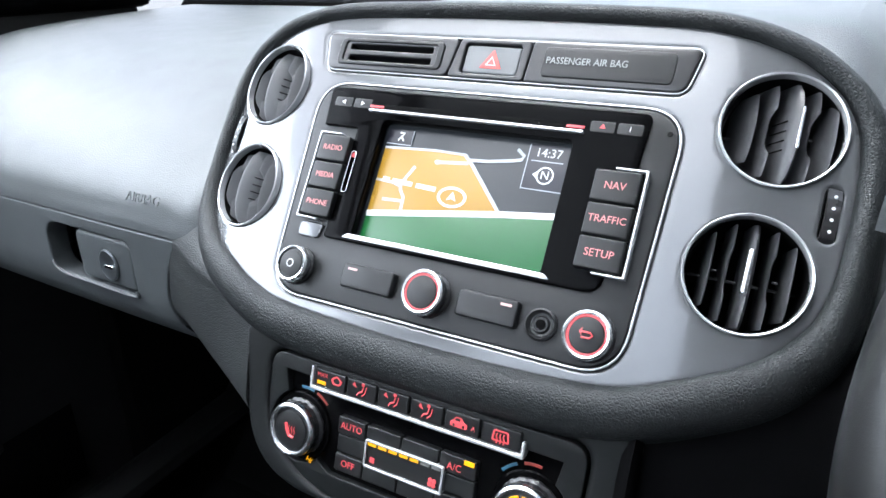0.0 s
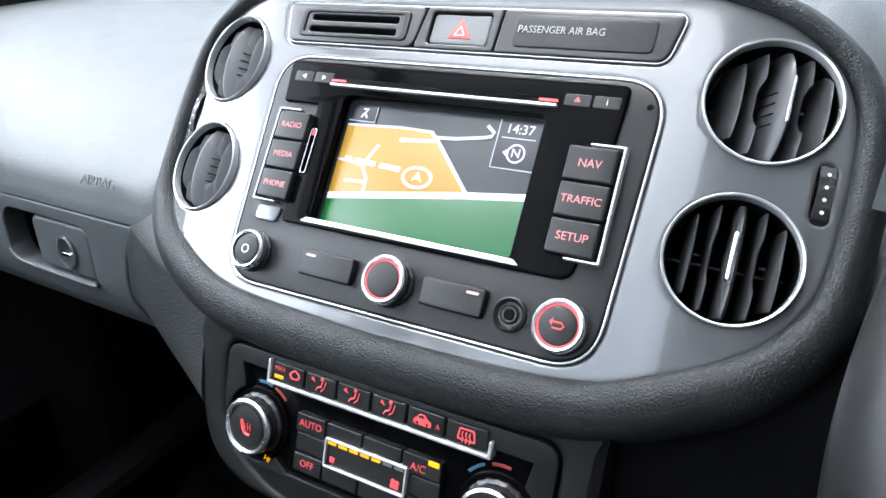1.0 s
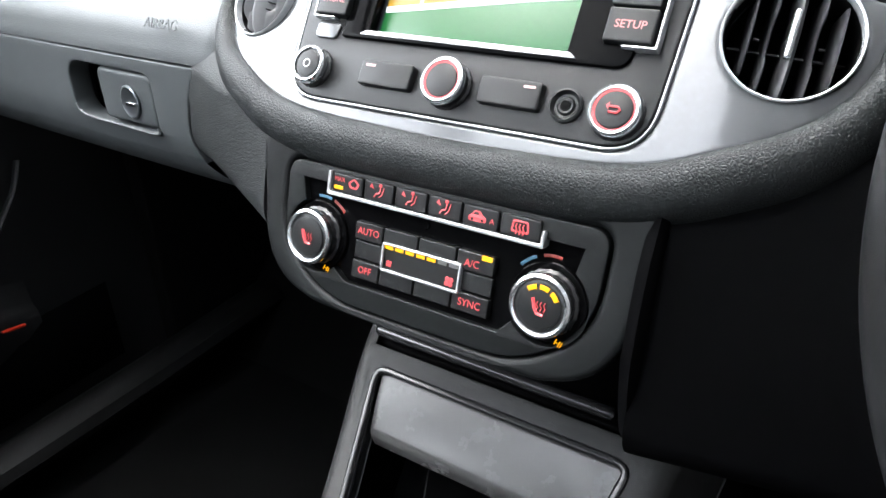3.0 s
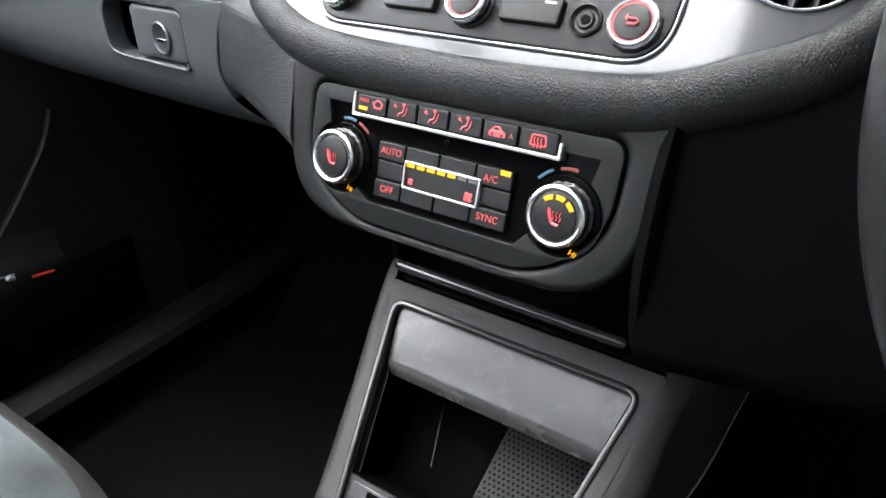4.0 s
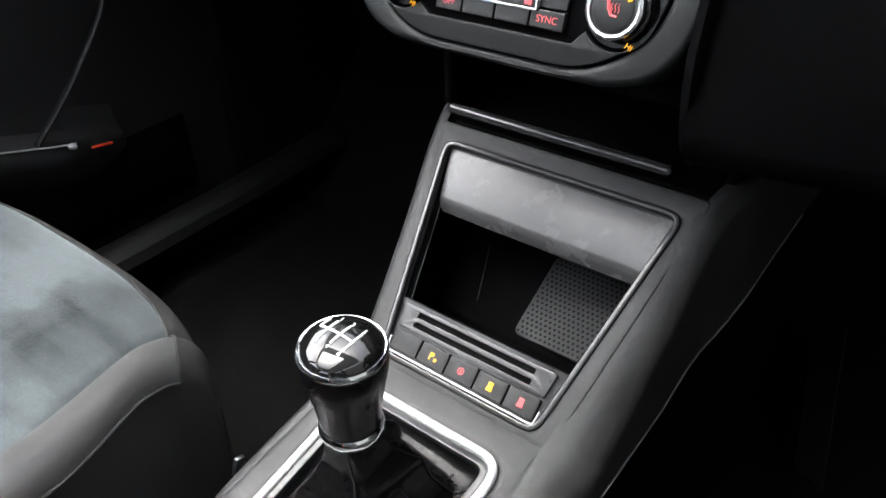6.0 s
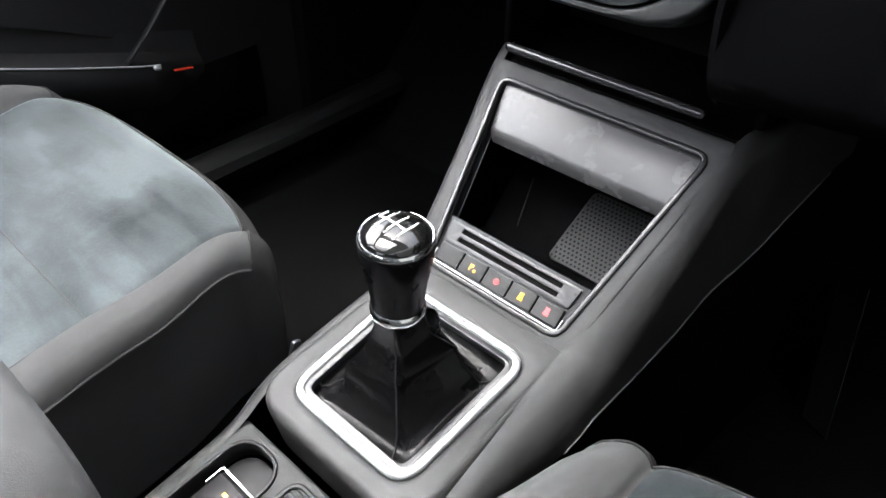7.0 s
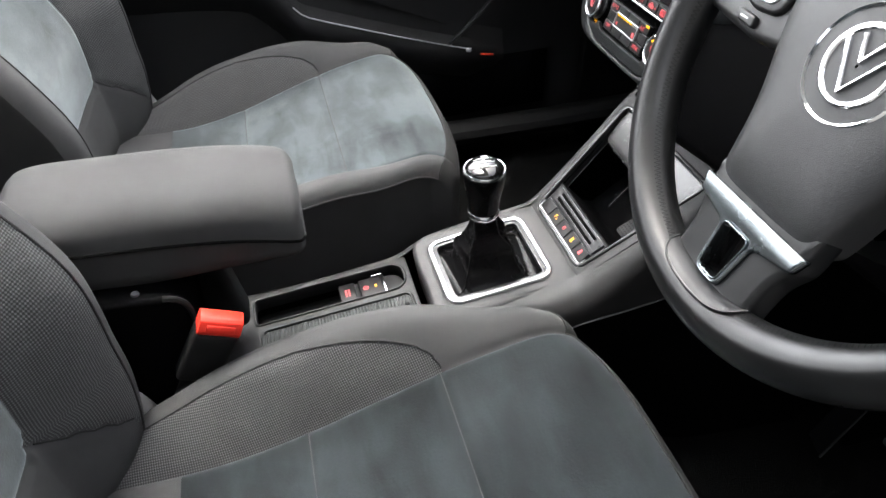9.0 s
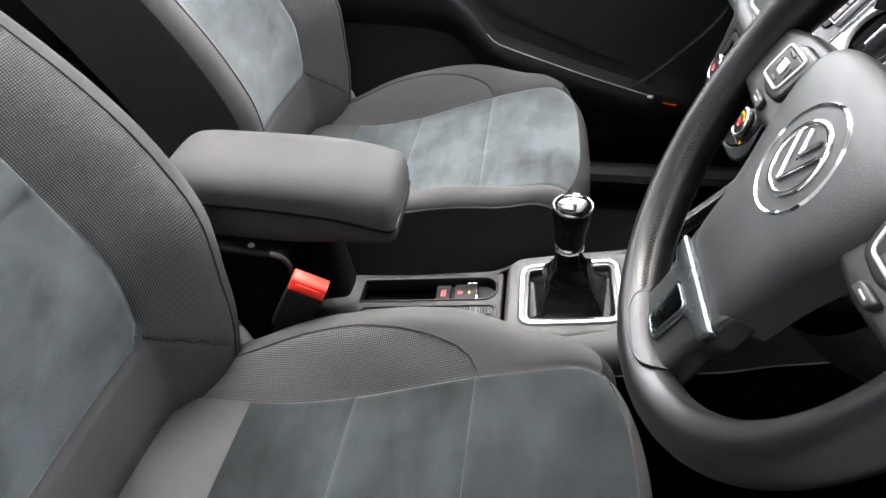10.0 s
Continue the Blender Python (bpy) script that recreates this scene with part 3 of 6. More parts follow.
# driver's side: knee panel, turning in below
KNEE = smooth_loop([(0.462, 0.738), (0.436, 0.732), (0.410, 0.718), (0.394, 0.69), (0.381, 0.65), (0.374, 0.61), (0.376, 0.588), (0.40, 0.575), (0.46, 0.57), (0.56, 0.575), (0.70, 0.58)], 4, False)
rows = []
for y, z in KNEE:
    rows.append([(0.1110, y + 0.08, z), (0.1138, y + 0.010, z)] + [(0.1150 + 0.565 * t / 20, y + 0.03 * math.sin(math.pi * t / 20) + 0.05 * (t / 20) ** 2, z + 0.0) for t in range(21)])
surface("knee_panel", rows, SHADED_BLACK, dash, thick=0.005)
# paler strip added as the highlight on the knee panel's edge
sweep("knee_edge", [(0.1128, y - 0.002, z) for y, z in KNEE[8:-14]], 0.0022, SATIN, dash, "thin strip standing for the knee panel's edge highlight", n=8)
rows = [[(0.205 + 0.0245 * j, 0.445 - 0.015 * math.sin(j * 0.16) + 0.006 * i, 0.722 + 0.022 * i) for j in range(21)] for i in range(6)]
surface("driver_face", rows, SHADED_BLACK, dash, thick=0.005)
# instrument hood over the column
rows = []
for i in range(25):
    a = math.pi * i / 24
    rows.append([(0.37 - 0.19 * math.cos(a) * (1 - 0.08 * k), 0.40 + 0.045 * k, 0.80 + (0.105 - 0.006 * k) * math.sin(a) ** 0.7) for k in range(6)])
surface("instrument_hood", rows, DASH, dash, thick=0.008)
plate("instrument_face", [rr(0.37, 0.0, 0.34, 0.13, 0.04)], 0.01, 0.003, SATIN, dash, plane_at((0, 0.50, 0.82), 20))

# soft surround of the fascia
def bend(u):
    return 3.4 * max(0, abs(u) - 0.12) ** 2


HALF = [(0.062, -0.0255), (0.097, -0.0225), (0.118, -0.0165), (0.139, -0.0065), (0.154, 0.0020), (0.1655, 0.0120), (0.1757, 0.0270), (0.1802, 0.0440), (0.1818, 0.0640),
        (0.1821, 0.0878), (0.1798, 0.1110), (0.1722, 0.1270), (0.1610, 0.1370), (0.1480, 0.1445), (0.128, 0.1512), (0.104, 0.1557), (0.06, 0.1575)]
TRIM_EDGE = smooth_loop(HALF + [(0, 0.1582)] + [(-u, v) for u, v in HALF[::-1]] + [(0, -0.0268)], 5)
rows = []
SECTION = [(-0.002, -0.004), (-0.001, 0.001), (0.002, 0.0038), (0.006, 0.0052), (0.011, 0.0045), (0.017, 0.001), (0.021, -0.005), (0.0235, -0.014), (0.025, -0.028), (0.026, -0.05), (0.027, -0.075)]
for d, w in SECTION:
    ring = grown(TRIM_EDGE, 1.0)
    row = []
    for (u, v), (gu, gv) in zip(TRIM_EDGE, ring):
        nu, nv = gu - u, gv - v
        wide = 0.62 + 0.40 * max(0, -nv) - 0.12 * max(0, nv)
        row.append(FACE @ Vector((u + nu * d * wide, v + nv * d * wide, w * (0.75 if w < 0 and nv < -0.5 else 1) - 0.0072 - bend(u))))
    rows.append(row)
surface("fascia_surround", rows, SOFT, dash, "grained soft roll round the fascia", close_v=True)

# ---- fascia panel, vents ----
VENTS = [(-0.1482, 0.109), (-0.1462, 0.0415), (0.1482, 0.109), (0.1462, 0.0415)]
def bent(ob, m):
    """Cuts a face into strips and curves its ends back."""
    bm = bmesh.new()
    bm.from_mesh(ob.data)
    bm.transform(m.inverted())
    for k in range(-44, 45):
        bmesh.ops.bisect_plane(bm, geom=bm.verts[:] + bm.edges[:] + bm.faces[:], plane_co=(k * 0.004, 0, 0), plane_no=(1, 0, 0))
    for v in bm.verts:
        v.co.z -= bend(v.co.x)
    bm.transform(m)
    bm.to_mesh(ob.data)
    bm.free()
    ob.data.polygons.foreach_set("use_smooth", [True] * len(ob.data.polygons))
    ob.data.set_sharp_from_angle(angle=radians(40))
    return ob


fascia = thing("fascia_panel", FACE @ Vector((0, 0, 0)), "glossy grey metallic centre fascia panel with four round vents", "trim panel")
RADIO_HOLE = rounded([(-0.1035, -0.0172), (0.1035, -0.0172), (0.1085, 0.1125), (-0.1085, 0.1125)], 0.022, 8)
ROW_HOLE = rounded([(-0.110, 0.1205), (0.104, 0.1205), (0.1095, 0.1445), (-0.1155, 0.1445)], 0.006, 5)
trim_face = plate("panel", [TRIM_EDGE, RADIO_HOLE, ROW_HOLE] + [disc(u, v, 0.0262) for u, v in VENTS] + [rr(s * 0.1735, 0.0750, 0.0066, 0.0245, 0.003) for s in (-1, 1)],
      0.014, 0.0022, TRIM, fascia, FACE, res=3, top=-0.0072)
bent(trim_face, FACE)
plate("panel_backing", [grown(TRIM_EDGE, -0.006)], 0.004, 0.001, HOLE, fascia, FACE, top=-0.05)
plate("chrome_edge", [grown(RADIO_HOLE, 0.0003), grown(RADIO_HOLE, -0.0009)], 0.004, 0.0005, BRIGHT, fascia, FACE, "bright line round the radio", top=-0.0058)
plate("row_edge", [grown(ROW_HOLE, 0.0002), grown(ROW_HOLE, -0.0006)], 0.004, 0.0003, BRIGHT, fascia, FACE, top=-0.0066)


def air_vent(u, v, turn, tilt, closed):
    ob = thing("air_vent", FACE @ Vector((u, v, 0)), "round black air vent with upright slats and a chrome ring" if not closed else "round black air vent with its broad middle slat turned aside", "air vent", "fascia vents")
    m = FACE @ Matrix.Translation((u, v, -0.0078 - bend(u))) @ pose(0, 0, 0, 0, math.degrees(6.8 * (abs(u) - 0.12)) * (1 if u > 0 else -1), 0)
    lathe("ring", [(0.0264, -0.010), (0.0271, 0.0), (0.0272, 0.0014), (0.0267, 0.0021), (0.0260, 0.0016), (0.0256, -0.001), (0.0254, -0.03)], BRIGHT, ob, m, n=64)
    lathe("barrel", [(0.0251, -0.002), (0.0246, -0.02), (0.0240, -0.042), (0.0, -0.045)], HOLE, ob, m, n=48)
    inner = m @ pose(0, 0, 0, tilt, 0, 0)
    for k, x in enumerate((-0.0168, -0.0088, 0.0, 0.0088, 0.0168)):
        half = math.sqrt(max(1e-6, 0.0236 ** 2 - x * x))
        mm = inner @ Matrix.Translation((x, 0, -0.0115)) @ pose(0, 0, 0, 0, turn, 0)
        broad = k == 2
        th = 0.0017 if broad else 0.0007
        dp = (0.0150 if closed else 0.0125) if broad else 0.0115
        rows = []
        for i in range(17):
            y = half * (2 * i / 16 - 1)
            round_ = math.sqrt(max(0.0, 1 - (y / (half * 1.04)) ** 2))
            front = dp * (0.45 + 0.55 * round_) if broad else dp * (0.70 + 0.30 * round_)
            if k in (1, 3):
                front -= 0.0050 * max(0.0, min(1.0, (0.0105 - abs(y)) / 0.0035))
            rows.append([mm @ Vector((a * th, y, b)) for a, b in ((0, front), (0.8, front - 0.0012), (1, 0), (0.8, -0.010), (-0.8, -0.010), (-1, 0), (-0.8, front - 0.0012))])
        slat = surface("slat", rows, SLAT, ob, close_v=True)
        if broad and closed:
            for sg in (-1, 1):
                for q in range(4):
                    block("rib", (0.0007, 0.0006, 0.011), mm @ Matrix.Translation((sg * 0.0017, -0.0075 + 0.0046 * q, 0.0015)), HOLE, slat, 0.0002, 1)
            if turn > 0:
                block("bright_edge", (0.0014, 0.020, 0.0014), mm @ Matrix.Translation((0, 0.002, 0.0146)), SATIN_CHROME, slat, 0.0005, 2, "bright front edge")
    for x in (-0.0128, 0.0128):
        lathe("pivot", [(0.0006, -0.0012), (0.0006, 0.0012), (0, 0.0013)], SATIN, ob, inner @ Matrix.Translation((x, 0.0005, -0.009)) @ pose(0, 0, 0, 0, 90, 0), n=10)
    if not closed:
        mm = inner @ Matrix.Translation((0, 0, 0.0)) @ pose(0, 0, 0, 0, turn, 0)
        block("thumb_tab", (0.0030, 0.021, 0.004), mm @ Matrix.Translation((0, 0.001, 0.001)), SATIN_CHROME, ob, 0.0014, 3, "bright upright thumb tab")
    block("cross_bar", (0.047, 0.0011, 0.0022), inner @ Matrix.Translation((0, -0.002, -0.017)), SATIN, ob, 0.0004, 2)
    return ob


air_vent(*VENTS[0], -40, 0, True)
air_vent(*VENTS[1], -40, 0, True)
air_vent(*VENTS[2], 28, 0, True)
air_vent(*VENTS[3], 8, 0, False)
for s in (-1, 1):
    roller = thing("vent_roller", FACE @ Vector((s * 0.1735, 0.0750, 0)), "black ribbed thumb roller between two vents", "roller", "vent rollers")
    mr_ = FACE @ Matrix.Translation((s * 0.1735, 0.0750, -0.0072 - bend(0.1735))) @ pose(0, 0, 0, 0, s * 19, 0)
    rows = []
    for i in range(37):
        a = math.pi * (i / 36)
        rad = 0.0118 + (0.0006 if (i // 2) % 3 == 0 else 0)
        rows.append([mr_ @ Vector((x, -rad * math.cos(a), 0.25 * rad * math.sin(a) - 0.001)) for x in (-0.0030, -0.0022, 0.0022, 0.0030)])
    surface("wheel", rows, SATIN, roller, thick=0.001)
    for k in range(4):
        plate("mark", [disc(0, -0.0080 + 0.0052 * k, 0.0008, 8)], 0.0004, 0.0001, WHITE, roller, mr_, top=0.0024)

# ---- top row of the fascia: card slot, hazard switch, warning panel ----
card = thing("card_slot_insert", FACE @ Vector((-0.068, 0.132, 0)), "black plastic insert with two long slots", "slot insert")
plate("insert", [rounded([(-0.1095, 0.1209), (-0.0262, 0.1209), (-0.0228, 0.1441), (-0.1145, 0.1441)], 0.005, 4), rr(-0.067, 0.1355, 0.057, 0.0032, 0.001), rr(-0.067, 0.1287, 0.057, 0.0032, 0.001)], 0.010, 0.0012, SATIN, card, FACE, top=-0.0055)
plate("bezel", [rr(-0.067, 0.1322, 0.072, 0.0165, 0.003), rr(-0.067, 0.1322, 0.064, 0.0125, 0.002)], 0.004, 0.0006, BUTTON, card, FACE, top=-0.0045)
plate("slot_back", [rr(-0.067, 0.132, 0.07, 0.018, 0.001)], 0.002, 0.0003, HOLE, card, FACE, top=-0.0167)
hazard = thing("hazard_switch", FACE @ Vector((0, 0.132, 0)), "grey hazard light switch with a red triangle", "switch")
plate("frame", [rounded([(-0.0258, 0.1209), (0.0198, 0.1209), (0.0208, 0.1441), (-0.0222, 0.1441)], 0.0025, 3), rr(-0.0015, 0.1325, 0.034, 0.0175, 0.002)], 0.010, 0.001, SATIN, hazard, FACE, top=-0.0055)
plate("rocker", [rr(-0.0015, 0.1325, 0.033, 0.0165, 0.002)], 0.008, 0.0012, plastic("switch_grey", (0.10, 0.105, 0.11), 0.4, vary=0.05), hazard, FACE, top=-0.0069)
tri_o = [(-0.0075, 0.1275), (0.0055, 0.1275), (-0.001, 0.1385)]
plate("triangle", [tri_o], 0.0006, 0.0001, plastic("signal_red", (0.62, 0.05, 0.04), 0.4, vary=0.04), hazard, FACE, "red warning triangle", top=-0.0065)
plate("triangle_line", [[(-0.0042, 0.1289), (0.0022, 0.1289), (-0.001, 0.1343)], [(-0.0034, 0.1294), (0.0014, 0.1294), (-0.001, 0.1333)]], 0.0004, 0.00005, WHITE, hazard, FACE, top=-0.0061)
warn = thing("warning_panel", FACE @ Vector((0.064, 0.132, 0)), "black panel with pale passenger air bag lettering", "panel")
plate("insert", [rounded([(0.0203, 0.1209), (0.1035, 0.1209), (0.1085, 0.1441), (0.0213, 0.1441)], [0.002, 0.006, 0.006, 0.002], 4)], 0.010, 0.0012, SATIN, warn, FACE, top=-0.0055)
plate("window", [rr(0.063, 0.1325, 0.068, 0.0165, 0.003)], 0.002, 0.0005, BUTTON, warn, FACE, top=-0.0047)
lettering("text", "PASSENGER AIR BAG", 0.0052, DULL_WHITE, warn, FACE, 0.0525, 0.1330, -0.0046, stretch=0.9)

# ---- radio and navigation unit ----
radio = thing("car_radio", FACE @ Vector((0, 0.05, 0)), "black navigation radio with a map on its lit screen", "radio")
BASE = -0.0058
BLACK = rounded([(-0.0745, 0.0185), (0.0865, 0.0185), (0.0925, 0.1085), (-0.0985, 0.1085), (-0.0965, 0.0845), (-0.0725, 0.0845)], [0.002, 0.008, 0.004, 0.004, 0.001, 0.001], 4)
WINDOW = rounded([(-0.0545, 0.0238), (0.0545, 0.0238), (0.0545, 0.089), (-0.0545, 0.089)], 0.001, 2)
plate("faceplate", [grown(RADIO_HOLE, -0.0013), grown(WINDOW, 0.0022)], 0.010, 0.001, BUTTON, radio, FACE, top=BASE)
glass_panel = plate("gloss_panel", [BLACK, grown(WINDOW, 0.002)], 0.006, 0.0008, GLOSS, radio, FACE, "glossy black surround of the screen", top=BASE + 0.0022)
screen = plate("screen", [grown(WINDOW, 0.003)], 0.001, 0.0001, MAP_BLACK, radio, FACE, "lit map screen", top=-0.0103)
SC = FACE @ Matrix.Translation((0, 0, -0.0100))


def on_screen(name, pts, material, lift=0.0):
    return plate(name, [pts], 0.0002, 0.00002, material, screen, SC, top=lift)


def at_screen(px, py):
    """Screen places: across 0..100, down 0..60."""
    return (-0.0545 + px * 0.00109, 0.089 - py * 0.0652 / 60)


def stroke(name, pts, wide, material, lift):
    p = [Vector(at_screen(*q)) for q in pts]
    left, right = [], []
    for i, q in enumerate(p):
        t = (p[min(i + 1, len(p) - 1)] - p[max(i - 1, 0)]).normalized()
        s = Vector((-t.y, t.x)) * wide / 2
        left.append(tuple(q + s))
        right.append(tuple(q - s))
    return on_screen(name, left + right[::-1], material, lift)


on_screen("amber_land", [at_screen(*q) for q in ((0, 11), (47, 9.5), (73, 36), (0, 46.5))][::-1], MAP_AMBER, 0.00012)
on_screen("green_land", [at_screen(*q) for q in ((0, 48.5), (100, 34.5), (100, 60), (0, 60))][::-1], MAP_GREEN, 0.00012)
stroke("main_road", [(0, 47.2), (73, 36.5), (100, 33.3)], 0.0034, MAP_WHITE, 0.00026)
stroke("amber_edge", [(0, 10.8), (30, 9.3), (47, 9.6), (50, 12)], 0.0014, MAP_ROAD, 0.00026)
stroke("side_road", [(47, 9.5), (52, 14), (73, 36.5)], 0.0019, MAP_ROAD, 0.00026)
stroke("north_road", [(50, 12), (60, 11.5), (73, 9.5), (77, 8.5), (78, 6.5), (74, 3.5)], 0.0018, MAP_ROAD, 0.00026)
stroke("close_road", [(33, 15.2), (50, 13.8)], 0.0018, MAP_ROAD, 0.00026)
on_screen("turning_head", [(x, y) for x, y in disc(*at_screen(33, 15.2), 0.0019, 16, 0.0013)], MAP_ROAD, 0.0003)
stroke("small_road", [(21, 19), (15.5, 29), (16, 32), (19, 36), (19.5, 44)], 0.0019, MAP_ROAD, 0.00026)
stroke("small_road_west", [(0, 28.5), (10, 29), (15.5, 30.5)], 0.0015, MAP_ROAD, 0.00026)
stroke("small_road_stub", [(7, 38.5), (18, 38)], 0.0017, MAP_ROAD, 0.00026)
for k, (a, b) in enumerate(((4, 8), (10, 22), (24.5, 36))):
    stroke("street_mark", [(a, 27.6 + 0.05 * a), (b, 27.6 + 0.05 * b)], 0.0026, MAP_WHITE, 0.0004)
cx, cy = at_screen(46, 32)
plate("place_ring", [disc(cx, cy, 0.0088, 40, 0.0058), disc(cx, cy, 0.0072, 40, 0.0044)], 0.0003, 0.00003, MAP_WHITE, screen, SC, top=0.0005)
plate("place_arrow", [[(cx - 0.0028, cy - 0.0018), (cx, cy - 0.0008), (cx + 0.0028, cy - 0.0018), (cx, cy + 0.003)][::1]], 0.0003, 0.00003, MAP_WHITE, screen, SC, top=0.0005)
plate("tuner_box", [[at_screen(0, 8.5), at_screen(15, 8.5), at_screen(15, 0.5), at_screen(0, 0.5)]], 0.0002, 0.00002, MAP_NAVY, screen, SC, top=0.0003)
stroke("tuner_box_edge", [(0, 8.5), (15, 8.5), (15, 0.5)], 0.0005, MAP_ROAD, 0.0004)
stroke("satellite_mark", [(7, 2.3), (9.6, 2.3), (8.3, 4.4), (10.0, 6.6)], 0.0011, MAP_WHITE, 0.0005)
stroke("satellite_mast", [(8.4, 3.8), (6.6, 6.6)], 0.0009, MAP_WHITE, 0.0005)
plate("clock_box", [[at_screen(80, 22), at_screen(100, 22), at_screen(100, 0), at_screen(80, 0)]], 0.0002, 0.00002, MAP_NAVY, screen, SC, top=0.0003)
stroke("clock_box_edge", [(80, 0), (80, 22), (100, 22)], 0.0006, MAP_ROAD, 0.0004)
stroke("clock_line", [(82, 8), (98, 8)], 0.0005, MAP_ROAD, 0.0004)
lettering("clock_text", "14:37", 0.0066, MAP_WHITE, screen, SC, *at_screen(90, 4), 0.0004, raise_by=0.00005)
cx, cy = at_screen(90.5, 14.8)
plate("compass_ring", [disc(cx, cy, 0.0047, 32), disc(cx, cy, 0.0039, 32)], 0.0003, 0.00003, MAP_WHITE, screen, SC, top=0.0005)
plate("compass_arrow", [[(cx - 0.0068, cy), (cx - 0.0046, cy - 0.0018), (cx - 0.0046, cy + 0.0018)]], 0.0003, 0.00003, MAP_WHITE, screen, SC, top=0.0005)
lettering("compass_text", "N", 0.0062, MAP_WHITE, screen, SC, cx, cy, 0.0004, raise_by=0.00008)

plate("sill", [rounded([(-0.062, 0.0205), (0.062, 0.0205), (0.0585, 0.0232), (-0.0585, 0.0232)], 0.001, 3)], 0.004, 0.0008, BRIGHT, radio, FACE, "bright strip under the screen", top=BASE + 0.0030)
plate("silver_corner", [rounded([(-0.0935, 0.0168), (-0.0785, 0.0168), (-0.0765, 0.0258), (-0.0930, 0.0258)], 0.003, 4)], 0.004, 0.0008, TRIM, radio, FACE, "small glossy grey filler", top=BASE + 0.0016)
# the slot's shade is a dark strip laid on the face
plate("disc_slot", [rr(-0.003, 0.0985, 0.128, 0.0030, 0.0010)], 0.001, 0.0002, HOLE, radio, FACE, "disc slot", top=BASE + 0.0026)
plate("disc_lip", [rr(-0.003, 0.0955, 0.128, 0.0016, 0.0006)], 0.004, 0.0005, BRIGHT, radio, FACE, "bright lip under the disc slot", top=BASE + 0.0046)
for u in (-0.063, 0.056):
    plate("slot_light", [rr(u, 0.0982, 0.0095, 0.0014, 0.0006)], 0.0006, 0.0001, LIT_RED, radio, FACE, "small red slot light", top=BASE + 0.0030)
plate("memory_slot", [rr(-0.0693, 0.0580, 0.0040, 0.0250, 0.0015), rr(-0.0693, 0.0580, 0.0028, 0.0238, 0.001)], 0.003, 0.0003, SATIN_CHROME, radio, FACE, top=BASE + 0.0032)
plate("memory_light", [rr(-0.0693, 0.0680, 0.0020, 0.0028, 0.0006)], 0.0006, 0.0001, LIT_RED, radio, FACE, top=BASE + 0.0030)


def push_button(name, parent, m, loop, top, text="", size=0.005, u=0, v=0, depth=0.009, bevel=0.0010, ink=None, material=None):
    b = plate(name, [loop], depth, bevel, material or BUTTON, parent, m, top=top)
    if text:
        lettering("legend", text, size, ink or LIT_RED, b, m, u, v, top + 0.0001, raise_by=0.00006)
    return b


V0, VH = 0.0285, 0.0165
for k, t in enumerate(("PHONE", "MEDIA", "RADIO")):
    v = V0 + VH * (k + 0.5)
    push_button("key", radio, FACE, rr(-0.0825, v, 0.0205, VH - 0.0008, 0.0012), 0.0004, t, 0.0044, -0.0825, v, ink=KEY_RED)
plate("key_frame", [rounded([(-0.0950, 0.0270), (-0.0800, 0.0270), (-0.0800, 0.0281), (-0.0938, 0.0281), (-0.0938, 0.0784), (-0.0800, 0.0784), (-0.0800, 0.0795), (-0.0950, 0.0795)], 0.0009, 3)],
      0.008, 0.0005, BRIGHT, radio, FACE, "bright frame beside the keys", top=-0.0004)
V0, VH = 0.0285, 0.0165
for k, t in enumerate(("SETUP", "TRAFFIC", "NAV")):
    v = V0 + VH * (k + 0.5)
    push_button("key", radio, FACE, rr(0.0835, v, 0.0222, VH - 0.0008, 0.0012), 0.0004, t, 0.0052 if k != 1 else 0.0049, 0.0835, v, ink=KEY_RED)
plate("key_frame", [rounded([(0.0976, 0.0270), (0.0976, 0.0795), (0.0815, 0.0795), (0.0815, 0.0784), (0.0963, 0.0784), (0.0963, 0.0281), (0.0815, 0.0281), (0.0815, 0.0270)], 0.0009, 3)],
      0.008, 0.0005, BRIGHT, radio, FACE, "bright frame beside the keys", top=-0.0004)
for u, mark in ((-0.0873, "<"), (-0.0737, ">"), (0.0695, "="), (0.0832, "i")):
    v = 0.0995
    b = push_button("small_key", radio, FACE, rr(u, v, 0.0128, 0.0062, 0.001), -0.0035, depth=0.006, bevel=0.0006)
    if mark == "=":
        plate("legend", [[(u - 0.0016, v - 0.0008), (u + 0.0016, v - 0.0008), (u, v + 0.0016)]], 0.0002, 0.00003, LIT_RED, b, FACE, top=-0.0033)
    elif mark == "i":
        lettering("legend", "i", 0.0042, LIT_WHITE, b, FACE, u, v, -0.0034, raise_by=0.00005)
    else:
        d = -1 if mark == "<" else 1
        plate("legend", [[(u - d * 0.0012, v - 0.0014), (u + d * 0.0014, v), (u - d * 0.0012, v + 0.0014)][::d]], 0.0002, 0.00003, LIT_WHITE, b, FACE, top=-0.0033)


